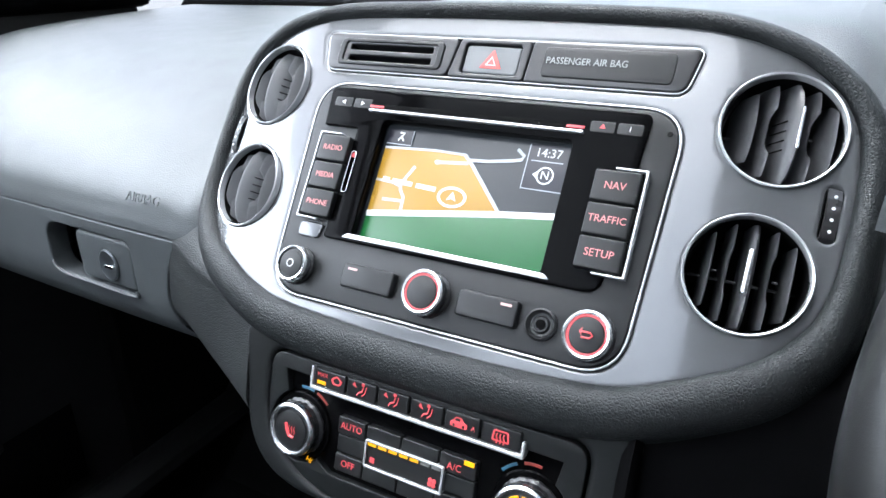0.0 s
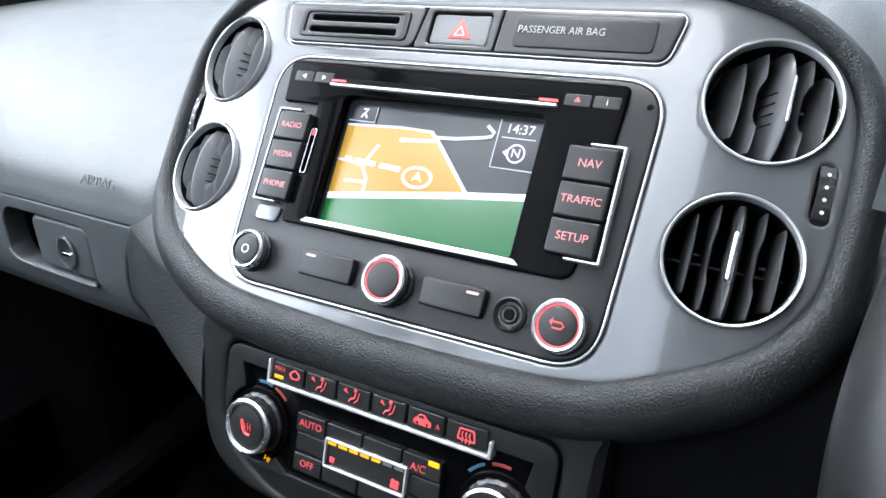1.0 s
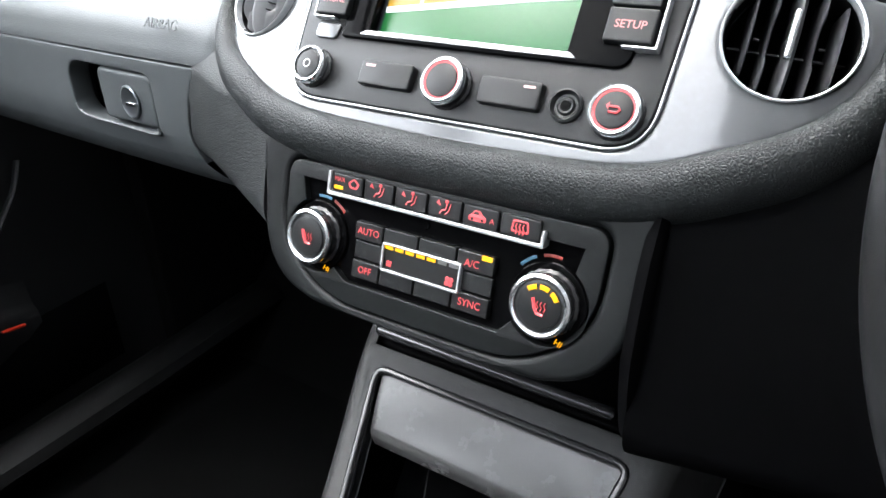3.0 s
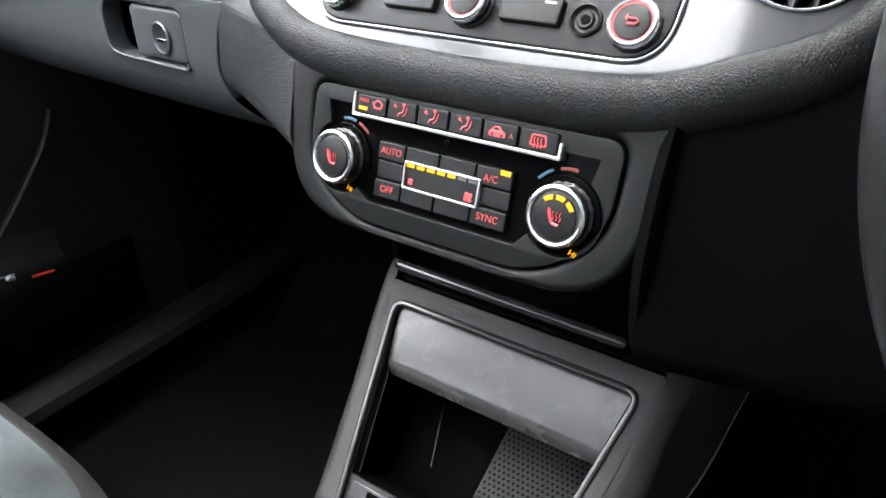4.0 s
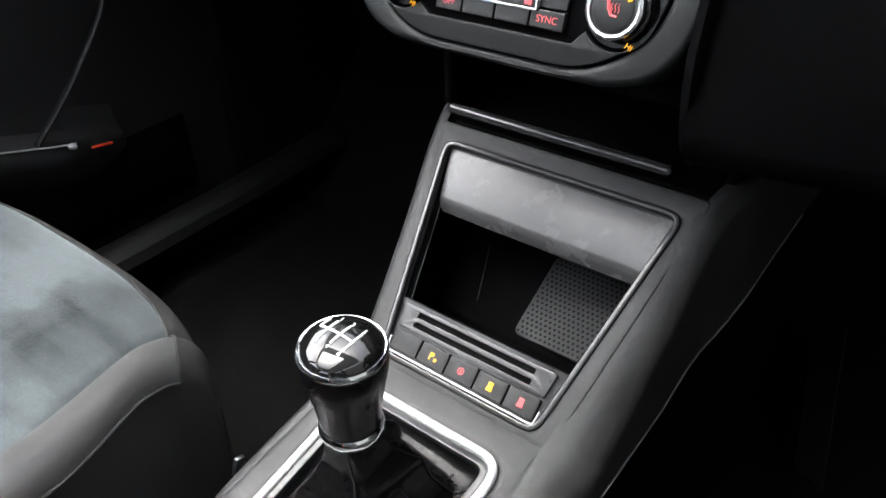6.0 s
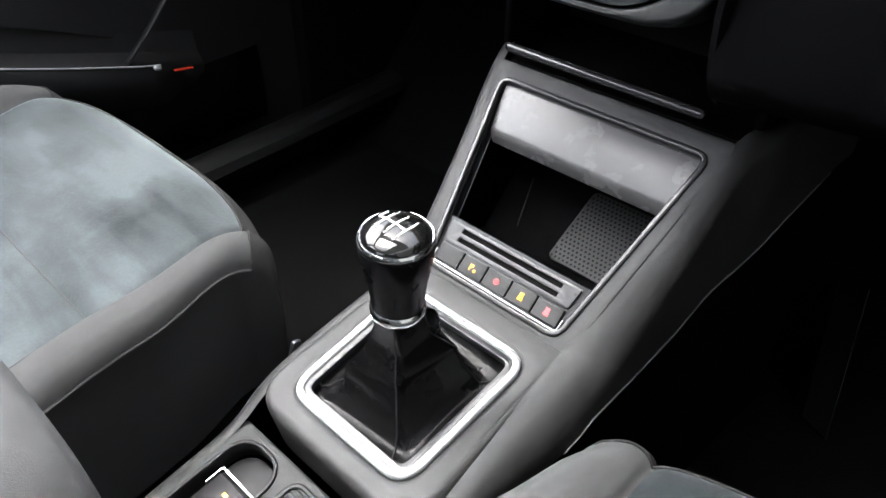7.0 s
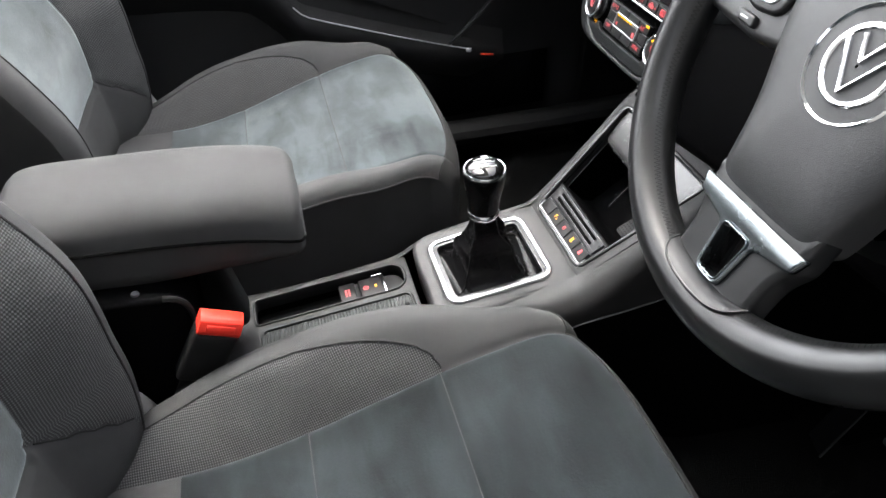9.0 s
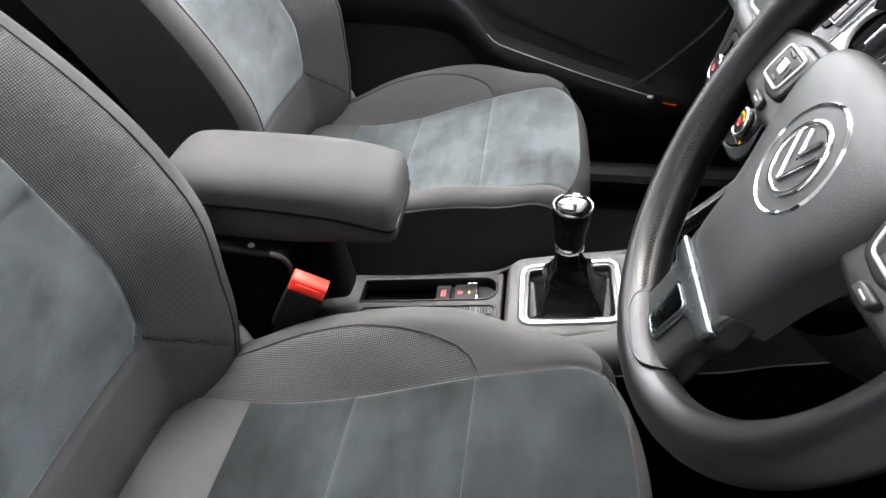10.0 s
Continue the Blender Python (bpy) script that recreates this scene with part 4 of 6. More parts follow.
def dial(parent, m, u, v, r, base, top, label, ring_lit=True, cap=None):
    k = lathe("knob", [(r * 1.12, base), (r * 1.12, base + 0.002), (r * 1.02, base + 0.003), (r * 1.02, top - 0.003), (r * 0.98, top - 0.0012), (r * 0.9, top - 0.0008), (0, top - 0.0008)], SATIN, parent, m, u, v, 72, label, 38, 20, r * 0.03)
    lathe("chrome_ring", [(r * 1.06, top - 0.0040), (r * 1.10, top - 0.0018), (r * 1.07, top - 0.0002), (r * 0.98, top + 0.0006), (r * 0.90, top + 0.0003), (r * 0.86, top - 0.0006)], SATIN_CHROME, k, m, u, v, 56)
    if ring_lit:
        lathe("lit_ring", [(r * 0.87, top - 0.0008), (r * 0.86, top - 0.0002), (r * 0.80, top - 0.0002), (r * 0.78, top - 0.0008)], LIT_RED, k, m, u, v, 48)
    lathe("cap", [(r * 0.77, top - 0.0008), (r * 0.76, top - 0.0001), (r * 0.7, top + 0.0002), (0, top - 0.0004)], cap or BUTTON, k, m, u, v, 48)
    return k


kp = dial(radio, FACE, -0.0870, -0.0005, 0.0098, BASE - 0.001, 0.0015, "small chrome-ringed power knob", False)
plate("power_mark", [disc(-0.0870, -0.0005, 0.0024, 20), disc(-0.0870, -0.0005, 0.0018, 20)], 0.0002, 0.00003, LIT_WHITE, kp, FACE, top=0.0022)
dial(radio, FACE, 0.0, 0.0005, 0.0110, BASE - 0.001, 0.0030, "chrome-ringed tuning knob")
kb = dial(radio, FACE, 0.0868, -0.0010, 0.0108, BASE - 0.001, 0.0000, "chrome-ringed back key")
sweep("back_mark", [FACE @ Vector((0.0868 + a, -0.0010 + b, 0.0008)) for a, b in ((-0.0028, 0.0012), (0.0018, 0.0012), (0.003, 0.0), (0.0018, -0.0014), (-0.002, -0.0014))], 0.00045, LIT_RED, kb, n=6)
plate("back_arrow", [[(0.0832, 0.0002), (0.0846, -0.0016), (0.0846, 0.0020)]], 0.0003, 0.00004, LIT_RED, kb, FACE, top=0.0012)
for u, mk in ((-0.0368, -0.0102), (0.0350, 0.0098)):
    b = push_button("wide_key", radio, FACE, rounded([(u - 0.0165, -0.0062), (u + 0.0160, -0.0062), (u + 0.0160, 0.0072), (u - 0.0165, 0.0072)], 0.002, 4), BASE + 0.0042, depth=0.008)
    plate("mark", [rr(u + mk, 0.0042, 0.0060, 0.0012, 0.0003)], 0.0003, 0.00004, PALE_RED, b, FACE, top=BASE + 0.0045)
lathe("aux_socket", [(0.0080, BASE), (0.0080, BASE + 0.0018), (0.0070, BASE + 0.0024), (0.0056, BASE + 0.0004), (0.0044, BASE + 0.0002), (0.0036, BASE + 0.0014), (0.0026, BASE + 0.0014), (0.0023, BASE - 0.006), (0, BASE - 0.006)], BUTTON, radio, FACE, 0.0630, -0.0010, 40, "round aux socket")
# dark disc over the socket paints the shade of its hole
plate("aux_hole", [disc(0.0630, -0.0010, 0.0024, 20)], 0.001, 0.0001, HOLE, radio, FACE, "socket hole painted as a dark disc", top=BASE + 0.0017)
lathe("sensor", [(0.0014, BASE), (0.0012, BASE + 0.0003), (0, BASE + 0.0004)], HOLE, radio, FACE, 0.1015, 0.100, 16)

# ---- climate control panel ----
stack = thing("centre_stack", (0, 0.42, 0.55), "black grained lower centre stack holding the climate panel", "centre stack")
# outer panel, and the bezel inside its thin groove
PANEL = smooth_loop([(-0.1098, 0.056), (-0.1090, 0.018), (-0.1050, -0.006), (-0.0945, -0.0225), (-0.077, -0.0318), (-0.050, -0.0350), (0.050, -0.0350), (0.077, -0.0322), (0.0950, -0.0230), (0.1055, -0.006), (0.1090, 0.018), (0.1108, 0.056), (0.06, 0.058), (-0.06, 0.058)], 4)
CL_EDGE = rounded([(-0.0580, -0.0290), (0.0580, -0.0290), (0.0915, -0.004), (0.0925, 0.0425), (-0.0915, 0.0425), (-0.0915, -0.004)], [0.03, 0.03, 0.03, 0.010, 0.010, 0.03], 8)
def lobed(r):
    """The gloss face: a bar with a round lobe round each dial."""
    left = [(-0.068 + r * math.cos(radians(a)), 0.0036 + r * math.sin(radians(a))) for a in range(118, 321, 7)]
    right = [(0.068 + r * math.cos(radians(a)), 0.0036 + r * math.sin(radians(a))) for a in range(-140, 63, 7)]
    return left + [(-0.046, -0.0168), (0.046, -0.0168)] + right + [(0.0815, 0.0320), (-0.0805, 0.0335)]


plate("stack_panel", [PANEL, grown(CL_EDGE, 0.0005)], 0.030, 0.004, HARD, stack, CLIMATE, top=0.0004, res=3)
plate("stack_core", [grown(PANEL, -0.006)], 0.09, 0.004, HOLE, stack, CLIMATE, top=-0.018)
climate = thing("climate_control", CLIMATE @ Vector((0, 0, 0)), "black climate control with two chrome-ringed dials and lit keys", "climate control")
plate("bezel", [grown(CL_EDGE, -0.0003), lobed(0.0200)], 0.012, 0.0007, HARD, climate, CLIMATE, "smooth black bezel", top=0.0004)
plate("gloss_face", [grown(CL_EDGE, -0.0025)], 0.006, 0.0006, GLOSS, climate, CLIMATE, "glossy black face", top=-0.0035)
edges = (-0.0598, -0.0390, -0.0195, 0.0003, 0.0200, 0.0400, 0.0612)
for k in range(6):
    a, b_ = edges[k], edges[k + 1]
    u = (a + b_) / 2
    b = push_button("top_key", climate, CLIMATE, rr(u, 0.0350, b_ - a - 0.0012, 0.0098, 0.0012), 0.0020, depth=0.009, bevel=0.0008)
    top = 0.0022
    if k == 0:
        lettering("legend", "MAX", 0.0032, LIT_RED, b, CLIMATE, u - 0.005, 0.0368, 0.0021, raise_by=0.00005)
        plate("lamp", [rr(u - 0.0055, 0.0326, 0.0056, 0.0019, 0.0003)], 0.0003, 0.00004, LIT_AMBER, b, CLIMATE, top=top)
        plate("symbol", [rounded([(u + 0.0005, 0.0361), (u + 0.002, 0.0334), (u + 0.0065, 0.0334), (u + 0.008, 0.0361), (u + 0.0042, 0.0388)], 0.001, 3), rounded([(u + 0.0018, 0.0360), (u + 0.0028, 0.0343), (u + 0.0057, 0.0343), (u + 0.0067, 0.0360), (u + 0.0042, 0.0378)], 0.0008, 3)], 0.0003, 0.00004, LIT_RED, b, CLIMATE, top=top)
    elif k in (1, 2, 3):
        plate("symbol_head", [disc(u + 0.001, 0.0384, 0.0010, 12)], 0.0003, 0.00004, LIT_RED, b, CLIMATE, top=top)
        sweep("symbol_body", [CLIMATE @ Vector((u + x, 0.0350 + y, 0.0023)) for x, y in ((0.0014, 0.0022), (0.0008, -0.0004), (-0.0014, -0.0012), (-0.0022, -0.0028))], 0.00055, LIT_RED, b, n=6, flat=0.4)
        sweep("symbol_seat", [CLIMATE @ Vector((u + x, 0.0350 + y, 0.0023)) for x, y in ((0.0034, 0.0026), (0.0026, -0.001), (0.0008, -0.0026))], 0.0004, LIT_RED, b, n=6, flat=0.4)
        ax = (-0.0045, 0.0012) if k == 1 else ((-0.0045, 0.001) if k == 2 else (-0.0036, 0.0012))
        plate("symbol_arrow", [[(u + ax[0] - 0.0012, 0.0350 + ax[1] + 0.0008), (u + ax[0] + 0.0016, 0.0350 + ax[1] - 0.0002), (u + ax[0], 0.0350 + ax[1] + 0.0026)]], 0.0003, 0.00004, LIT_RED, b, CLIMATE, top=top)
    elif k == 4:
        plate("symbol", [rounded([(u - 0.0062, 0.0328), (u + 0.0030, 0.0328), (u + 0.0030, 0.0352), (u + 0.0012, 0.0358), (u - 0.0004, 0.0378), (u - 0.0034, 0.0378), (u - 0.005, 0.0356), (u - 0.0062, 0.0352)], 0.0006, 2), rounded([(u - 0.0040, 0.0358), (u - 0.0008, 0.0358), (u - 0.0010, 0.0371), (u - 0.0032, 0.0371)], 0.0003, 2), disc(u - 0.0042, 0.0335, 0.0008, 10), disc(u + 0.0010, 0.0335, 0.0008, 10)], 0.0003, 0.00004, LIT_RED, b, CLIMATE, top=top)
        lettering("legend", "A", 0.0034, LIT_RED, b, CLIMATE, u + 0.0062, 0.0342, 0.0021, raise_by=0.00005)
    else:
        plate("symbol", [rounded([(u - 0.0046, 0.0324), (u + 0.0046, 0.0324), (u + 0.0038, 0.0380), (u - 0.0038, 0.0380)], 0.001, 3), rounded([(u - 0.0037, 0.0332), (u + 0.0037, 0.0332), (u + 0.003, 0.0372), (u - 0.003, 0.0372)], 0.0008, 3)], 0.0003, 0.00004, LIT_RED, b, CLIMATE, top=top)
        for d in (-0.0018, 0, 0.0018):
            sweep("symbol_wave", [CLIMATE @ Vector((u + d + x, 0.0342 + y, 0.0023)) for x, y in ((0, -0.0026), (0.0004, -0.0010), (-0.0004, 0.0008), (0, 0.0022))], 0.00035, LIT_RED, b, n=5)
plate("key_rail", [rounded([(-0.0620, 0.0278), (0.0634, 0.0278), (0.0634, 0.0361), (0.0615, 0.0361), (0.0615, 0.0298), (-0.0601, 0.0298), (-0.0601, 0.0406), (-0.0620, 0.0406)], 0.0012, 3)], 0.008, 0.0007, BRIGHT, climate, CLIMATE, "bright rail under the keys", top=0.0030)
lathe("sensor", [(0.0032, -0.007), (0.0030, -0.004), (0.002, -0.0028), (0, -0.0026)], GLOSS, climate, CLIMATE, -0.002, 0.0235, 24, "small round sensor")
us = (-0.0425, -0.0243, -0.0027, 0.0195, 0.0405)
vs_ = (0.0180, 0.0077, -0.0026, -0.0130)
TEXT = {(0, 0): "AUTO", (0, 2): "OFF", (3, 0): "A/C", (3, 2): "SYNC"}
for c in range(4):
    for r in range(3):
        if r == 1 and c in (1, 2):
            continue
        u, v = (us[c] + us[c + 1]) / 2, (vs_[r] + vs_[r + 1]) / 2
        b = push_button("key", climate, CLIMATE, rr(u, v, us[c + 1] - us[c] - 0.0009, vs_[r] - vs_[r + 1] - 0.0009, 0.0008), 0.0006 if r != 1 else -0.0004, depth=0.006, bevel=0.0006)
        if (c, r) in TEXT:
            lettering("legend", TEXT[c, r], 0.0052, LIT_RED, b, CLIMATE, u - (0.0016 if TEXT[c, r] == "A/C" else 0), v - (0.001 if TEXT[c, r] == "A/C" else 0), 0.0007, raise_by=0.00005, stretch=0.95)
        if (c, r) == (3, 0):
            plate("lamp", [rr(u + 0.0062, v + 0.0034, 0.0055, 0.0024, 0.0003)], 0.0003, 0.00004, LIT_AMBER, b, CLIMATE, top=0.0009)
BOX = rr(0.0002, 0.0032, 0.0470, 0.0152, 0.0012)
plate("fan_frame", [BOX, rr(0.0002, 0.0032, 0.0444, 0.0126, 0.0006)], 0.006, 0.0004, BRIGHT, climate, CLIMATE, "bright frame of the fan keys", top=0.0022)
fan = plate("fan_key", [rr(0.0002, 0.0032, 0.0442, 0.0124, 0.0006)], 0.006, 0.0004, BUTTON, climate, CLIMATE, top=0.0008)
for k in range(7):
    plate("fan_lamp", [rr(-0.0195 + k * 0.0064, 0.0084, 0.0049, 0.0019, 0.0003)], 0.0003, 0.00004, LIT_AMBER if k < 5 else GREY, fan, CLIMATE, top=0.0011)
for u, rad in ((-0.0185, 0.0014), (0.0175, 0.0021)):
    for k in range(4):
        a = math.pi / 2 * k + 0.7
        plate("fan_blade", [disc(u + rad * 0.75 * math.cos(a), 0.0002 + rad * 0.75 * math.sin(a), rad * 0.6, 10)], 0.0003, 0.00004, LIT_RED, fan, CLIMATE, top=0.0011)
for s, lit in ((-1, 0), (1, 3)):
    u, v = s * 0.0680, 0.0036
    lathe("dial_seat", [(0.0192, -0.006), (0.0189, -0.0020), (0.0182, -0.0015), (0.015, -0.0018)], GLOSS, climate, CLIMATE, u, v, 64)
    k = dial(climate, CLIMATE, u, v, 0.0137, -0.0025, 0.0078, "black temperature dial with a chrome ring", False)
    for a0, material in ((118, TEMP_BLUE), (84, TEMP_RED)) if s > 0 else ((78, TEMP_BLUE), (48, TEMP_RED)):
        arc = [(u + rad * math.cos(radians(a0 - 2 + j * 4)), v + rad * math.sin(radians(a0 - 2 + j * 4))) for rad, js in ((0.0205, range(7)), (0.0220, range(6, -1, -1))) for j in js]
        plate("temperature_mark", [arc[::-1]], 0.0003, 0.00004, material, climate, CLIMATE, top=-0.0031)
    lettering("legend", "HI", 0.0042, LIT_AMBER, climate, CLIMATE, u + 0.0093, v - 0.0165, 0.0008, raise_by=0.00005, turn=-20)
    sweep("seat_mark", [CLIMATE @ Vector((u - 0.002 + x, v - 0.0005 + y, 0.0082)) for x, y in ((-0.0012, 0.004), (0.0, 0.0), (0.0016, -0.0026), (0.0046, -0.003))], 0.0008, LIT_RED, k, n=6, flat=0.5)
    for d in (0.0012, 0.003, 0.0048):
        sweep("heat_mark", [CLIMATE @ Vector((u - 0.002 + d + x, v + y, 0.0082)) for x, y in ((0, -0.0018), (0.0006, -0.0004), (-0.0004, 0.001), (0.0002, 0.0024))], 0.0004, LIT_RED, k, n=5, flat=0.5)
    for j in range(lit):
        a0 = 118 - 38 * j
        arc = [(u + rad * math.cos(radians(a0 - 14 + i * 4)), v + rad * math.sin(radians(a0 - 14 + i * 4))) for rad, js in ((0.0080, range(8)), (0.0102, range(7, -1, -1))) for i in js]
        plate("heat_lamp", [arc[::-1]], 0.0003, 0.00004, LIT_AMBER, k, CLIMATE, top=0.0085)

# ---- recess under the climate panel ----
shelf = thing("lower_shelf", (0, 0.47, 0.53), "black open shelf under the climate panel", "shelf")
block("shelf_floor", (0.236, 0.10, 0.008), pose(0, 0.515, 0.514, 8), SHADED_BLACK, shelf, 0.003)
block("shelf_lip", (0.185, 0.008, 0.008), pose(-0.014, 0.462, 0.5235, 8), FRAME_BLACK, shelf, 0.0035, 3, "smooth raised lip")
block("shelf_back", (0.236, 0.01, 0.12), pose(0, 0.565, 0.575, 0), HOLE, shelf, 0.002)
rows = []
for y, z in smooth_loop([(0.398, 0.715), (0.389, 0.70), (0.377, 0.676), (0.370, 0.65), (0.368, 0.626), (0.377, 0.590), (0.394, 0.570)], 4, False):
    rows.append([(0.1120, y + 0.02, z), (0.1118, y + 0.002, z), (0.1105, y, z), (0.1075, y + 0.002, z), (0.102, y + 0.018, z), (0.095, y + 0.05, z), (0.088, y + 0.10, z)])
surface("shelf_cheek", rows, SHADED_BLACK, shelf, "rounded side of the shelf's opening", thick=0.002)
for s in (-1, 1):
    block("shelf_side", (0.008, 0.11, 0.09), pose(s * 0.114, 0.525, 0.566, 0), SHADED_BLACK, shelf, 0.003)

# ---- centre console ----
console = thing("centre_console", (0, 0.1, FLOOR), "dark grey grained centre console between the seats", "console")
T_EDGE = rounded([(-0.0795, -0.040), (0.0795, -0.040), (0.1095, 0.152), (-0.1095, 0.152)], [0.004, 0.004, 0.006, 0.006], 4)
T_HOLE = rounded([(-0.0672, -0.0335), (0.0672, -0.0335), (0.0985, 0.1385), (-0.0985, 0.1385)], [0.012, 0.012, 0.014, 0.014], 6)
plate("tray_panel", [T_EDGE, T_HOLE], 0.012, 0.0008, CONSOLE, console, TRAY)
EDGE = [(0.083, -0.60, 0.285), (0.083, -0.40, 0.290), (0.083, -0.05, 0.307), (0.083, 0.10, 0.326), (0.084, 0.137, 0.333), (0.0845, 0.160, 0.346), (0.083, 0.185, 0.3585), (0.081, 0.25, 0.374), (0.0795, 0.30, 0.385), (0.0800, 0.318, 0.391), (0.0845, 0.345, 0.412), (0.0960, 0.40, 0.461), (0.1095, 0.457, 0.5125), (0.121, 0.50, 0.522), (0.126, 0.56, 0.522), (0.132, 0.66, 0.51)]
edge = smooth_loop(EDGE, 4, False)
for s in (-1, 1):
    rows, joint = [], []
    for x, y, z in edge:
        fat = glide([(0.10, 0.010), (0.20, 0.013), (0.33, 0.009), (0.70, 0.009)] if s < 0 else [(0.10, 0.010), (0.20, 0.020), (0.30, 0.032), (0.40, 0.022), (0.46, 0.013), (0.70, 0.012)], y)[0]
        zj = glide([(0.28, 0.338), (0.30, 0.3425), (0.40, 0.366), (0.46, 0.390), (0.50, 0.409), (0.54, 0.420), (0.62, 0.436)], y)[0]
        if 0.27 < y < 0.62:
            joint.append((s * (x + fat + 0.0004), y, zj))
        zj = min(zj, z - fat - 0.006)
        row = [(s * (x - 0.004), y, z - 0.0006)]
        for i in range(7):
            a = math.pi / 2 * i / 6
            row.append((s * (x - 0.001 + fat * math.sin(a)), y, z - 0.0006 - fat * (1 - math.cos(a))))
        for k in range(1, 3):
            row.append((s * (x - 0.001 + fat + 0.0005 * k), y, z - fat - (z - fat - zj) * k / 2))
        for k in range(1, 4):
            row.append((s * (x + fat + 0.0004 * k), y, zj - (zj - FLOOR) * k / 3))
        rows.append(row)
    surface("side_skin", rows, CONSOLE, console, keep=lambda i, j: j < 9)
    # below the joint the side is blackened to carry its shade
    surface("lower_side", rows, SHADED_BLACK, console, "lower console side with its shade put into the colour", keep=lambda i, j: j >= 9)
    sweep("side_seam", joint, 0.0009, GREY, console, "thin panel joint", n=8)
    rows = [[(s * (0.104 + 0.010 * k / 3), 0.44 + 0.12 * i, 0.495 - (0.495 - FLOOR) * k / 3) for k in range(4)] for i in range(4)]
    surface("tunnel_side", rows, CARPET, console)

# stowage tray: pocket, flap and rubber mat
def tapered(v):
    return 0.0672 + (0.0985 - 0.0672) * (v + 0.0335) / 0.172


plate("tray_frame", [T_HOLE, grown(T_HOLE, -0.0042)], 0.010, 0.0014, FRAME_BLACK, console, TRAY, "smooth raised tray frame", top=0.0022)
POCKET = rounded([(-0.0745, 0.0105), (0.0745, 0.0105), (0.0935, 0.1335), (-0.0935, 0.1335)], 0.007, 5)
plate("tray_bridge", [grown(T_HOLE, -0.004), POCKET], 0.012, 0.001, SATIN, console, TRAY, top=-0.0025)
tray = thing("stowage_tray", TRAY @ Vector((0, 0.06, -0.03)), "open black stowage tray with a patterned rubber mat", "tray")
deep = [(0.0, 0.0105, -0.004), (0.0, 0.012, -0.05), (0.0, 0.020, -0.065), (0.0, 0.10, -0.085), (0.0, 0.132, -0.085), (0.0, 0.134, -0.004)]
rows = []
for i in range(9):
    k = 2 * i / 8 - 1
    rows.append([TRAY @ Vector((k * (tapered(v) - 0.004), v, w)) for _, v, w in deep])
surface("tray_shell", rows, SHADED_BLACK, tray, thick=0.002)
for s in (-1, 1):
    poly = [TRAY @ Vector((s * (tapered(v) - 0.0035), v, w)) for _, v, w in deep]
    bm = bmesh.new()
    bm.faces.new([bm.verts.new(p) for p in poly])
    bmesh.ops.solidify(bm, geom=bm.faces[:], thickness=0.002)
    part("tray_side", bm, SHADED_BLACK, tray)
MAT_M = TRAY @ Matrix.Translation((0, 0.06, -0.0700)) @ pose(0, 0, 0, -14)
# only the lit half is laid; black floor stands for the shaded left
plate("rubber_mat", [rr(0.036, 0.0, 0.078, 0.075, 0.006)], 0.003, 0.0008, MAT, tray, MAT_M, "lit right half of the dark rubber mat, with small dimples", top=0.0005)
bm = bmesh.new()
for i in range(19):
    for j in range(18):
        u, v = 0.0 + 0.0040 * i + (0.0020 if j % 2 else 0), -0.034 + 0.0040 * j
        ring = [bm.verts.new(MAT_M @ Vector((u + 0.0011 * math.cos(a), v + 0.0011 * math.sin(a), 0.0008))) for a in (0, 1.05, 2.09, 3.14, 4.19, 5.24)]
        bm.faces.new(ring)
# dimples are flat dark discs, their shade painted on
tagged(part("mat_pattern", bm, HOLE, tray), kind="stuff")
sweep("tray_divider", [MAT_M @ Vector((-0.043 - 0.017 * k / 5, -0.026 + 0.048 * k / 5, 0.0022)) for k in range(6)], 0.0005, SATIN, tray, "thin mat joint", n=6)
rows = []
for i in range(15):
    k = i / 14
    v = 0.1325 - 0.047 * k
    hw = tapered(v) - 0.006
    w = -0.0035 - 0.005 * k + 0.0012 * math.sin(math.pi * k)
    if k > 0.85:
        w -= 0.16 * (k - 0.85) ** 1.5
    rows.append([TRAY @ Vector((hw * (2 * j / 20 - 1), v, w)) for j in range(21)])
surface("tray_flap", rows, plastic("flap_satin", (0.06, 0.06, 0.06), 0.26, vary=0.06), tray, "smooth satin grey flap", thick=0.006)
# slot panel and switch strip
strip = thing("switch_strip", TRAY @ Vector((0, -0.012, 0)), "row of five small black keys under two slots", "switch panel")
plate("slot_panel", [rounded([(-0.062, -0.0092), (0.062, -0.0092), (0.0645, 0.0088), (-0.0645, 0.0088)], 0.002, 3), rr(-0.0005, 0.0040, 0.1, 0.0040, 0.001), rr(-0.0005, -0.0036, 0.1, 0.0040, 0.001)], 0.006, 0.0003, SATIN, strip, TRAY, top=0.0004)
plate("slot_back", [rr(0, 0, 0.112, 0.0165, 0.001)], 0.0016, 0.0002, HOLE, strip, TRAY, "slot bottom with shade put into its colour", top=-0.0014)
kx = (-0.0615, -0.0365, -0.0117, 0.0129, 0.0376, 0.0620)
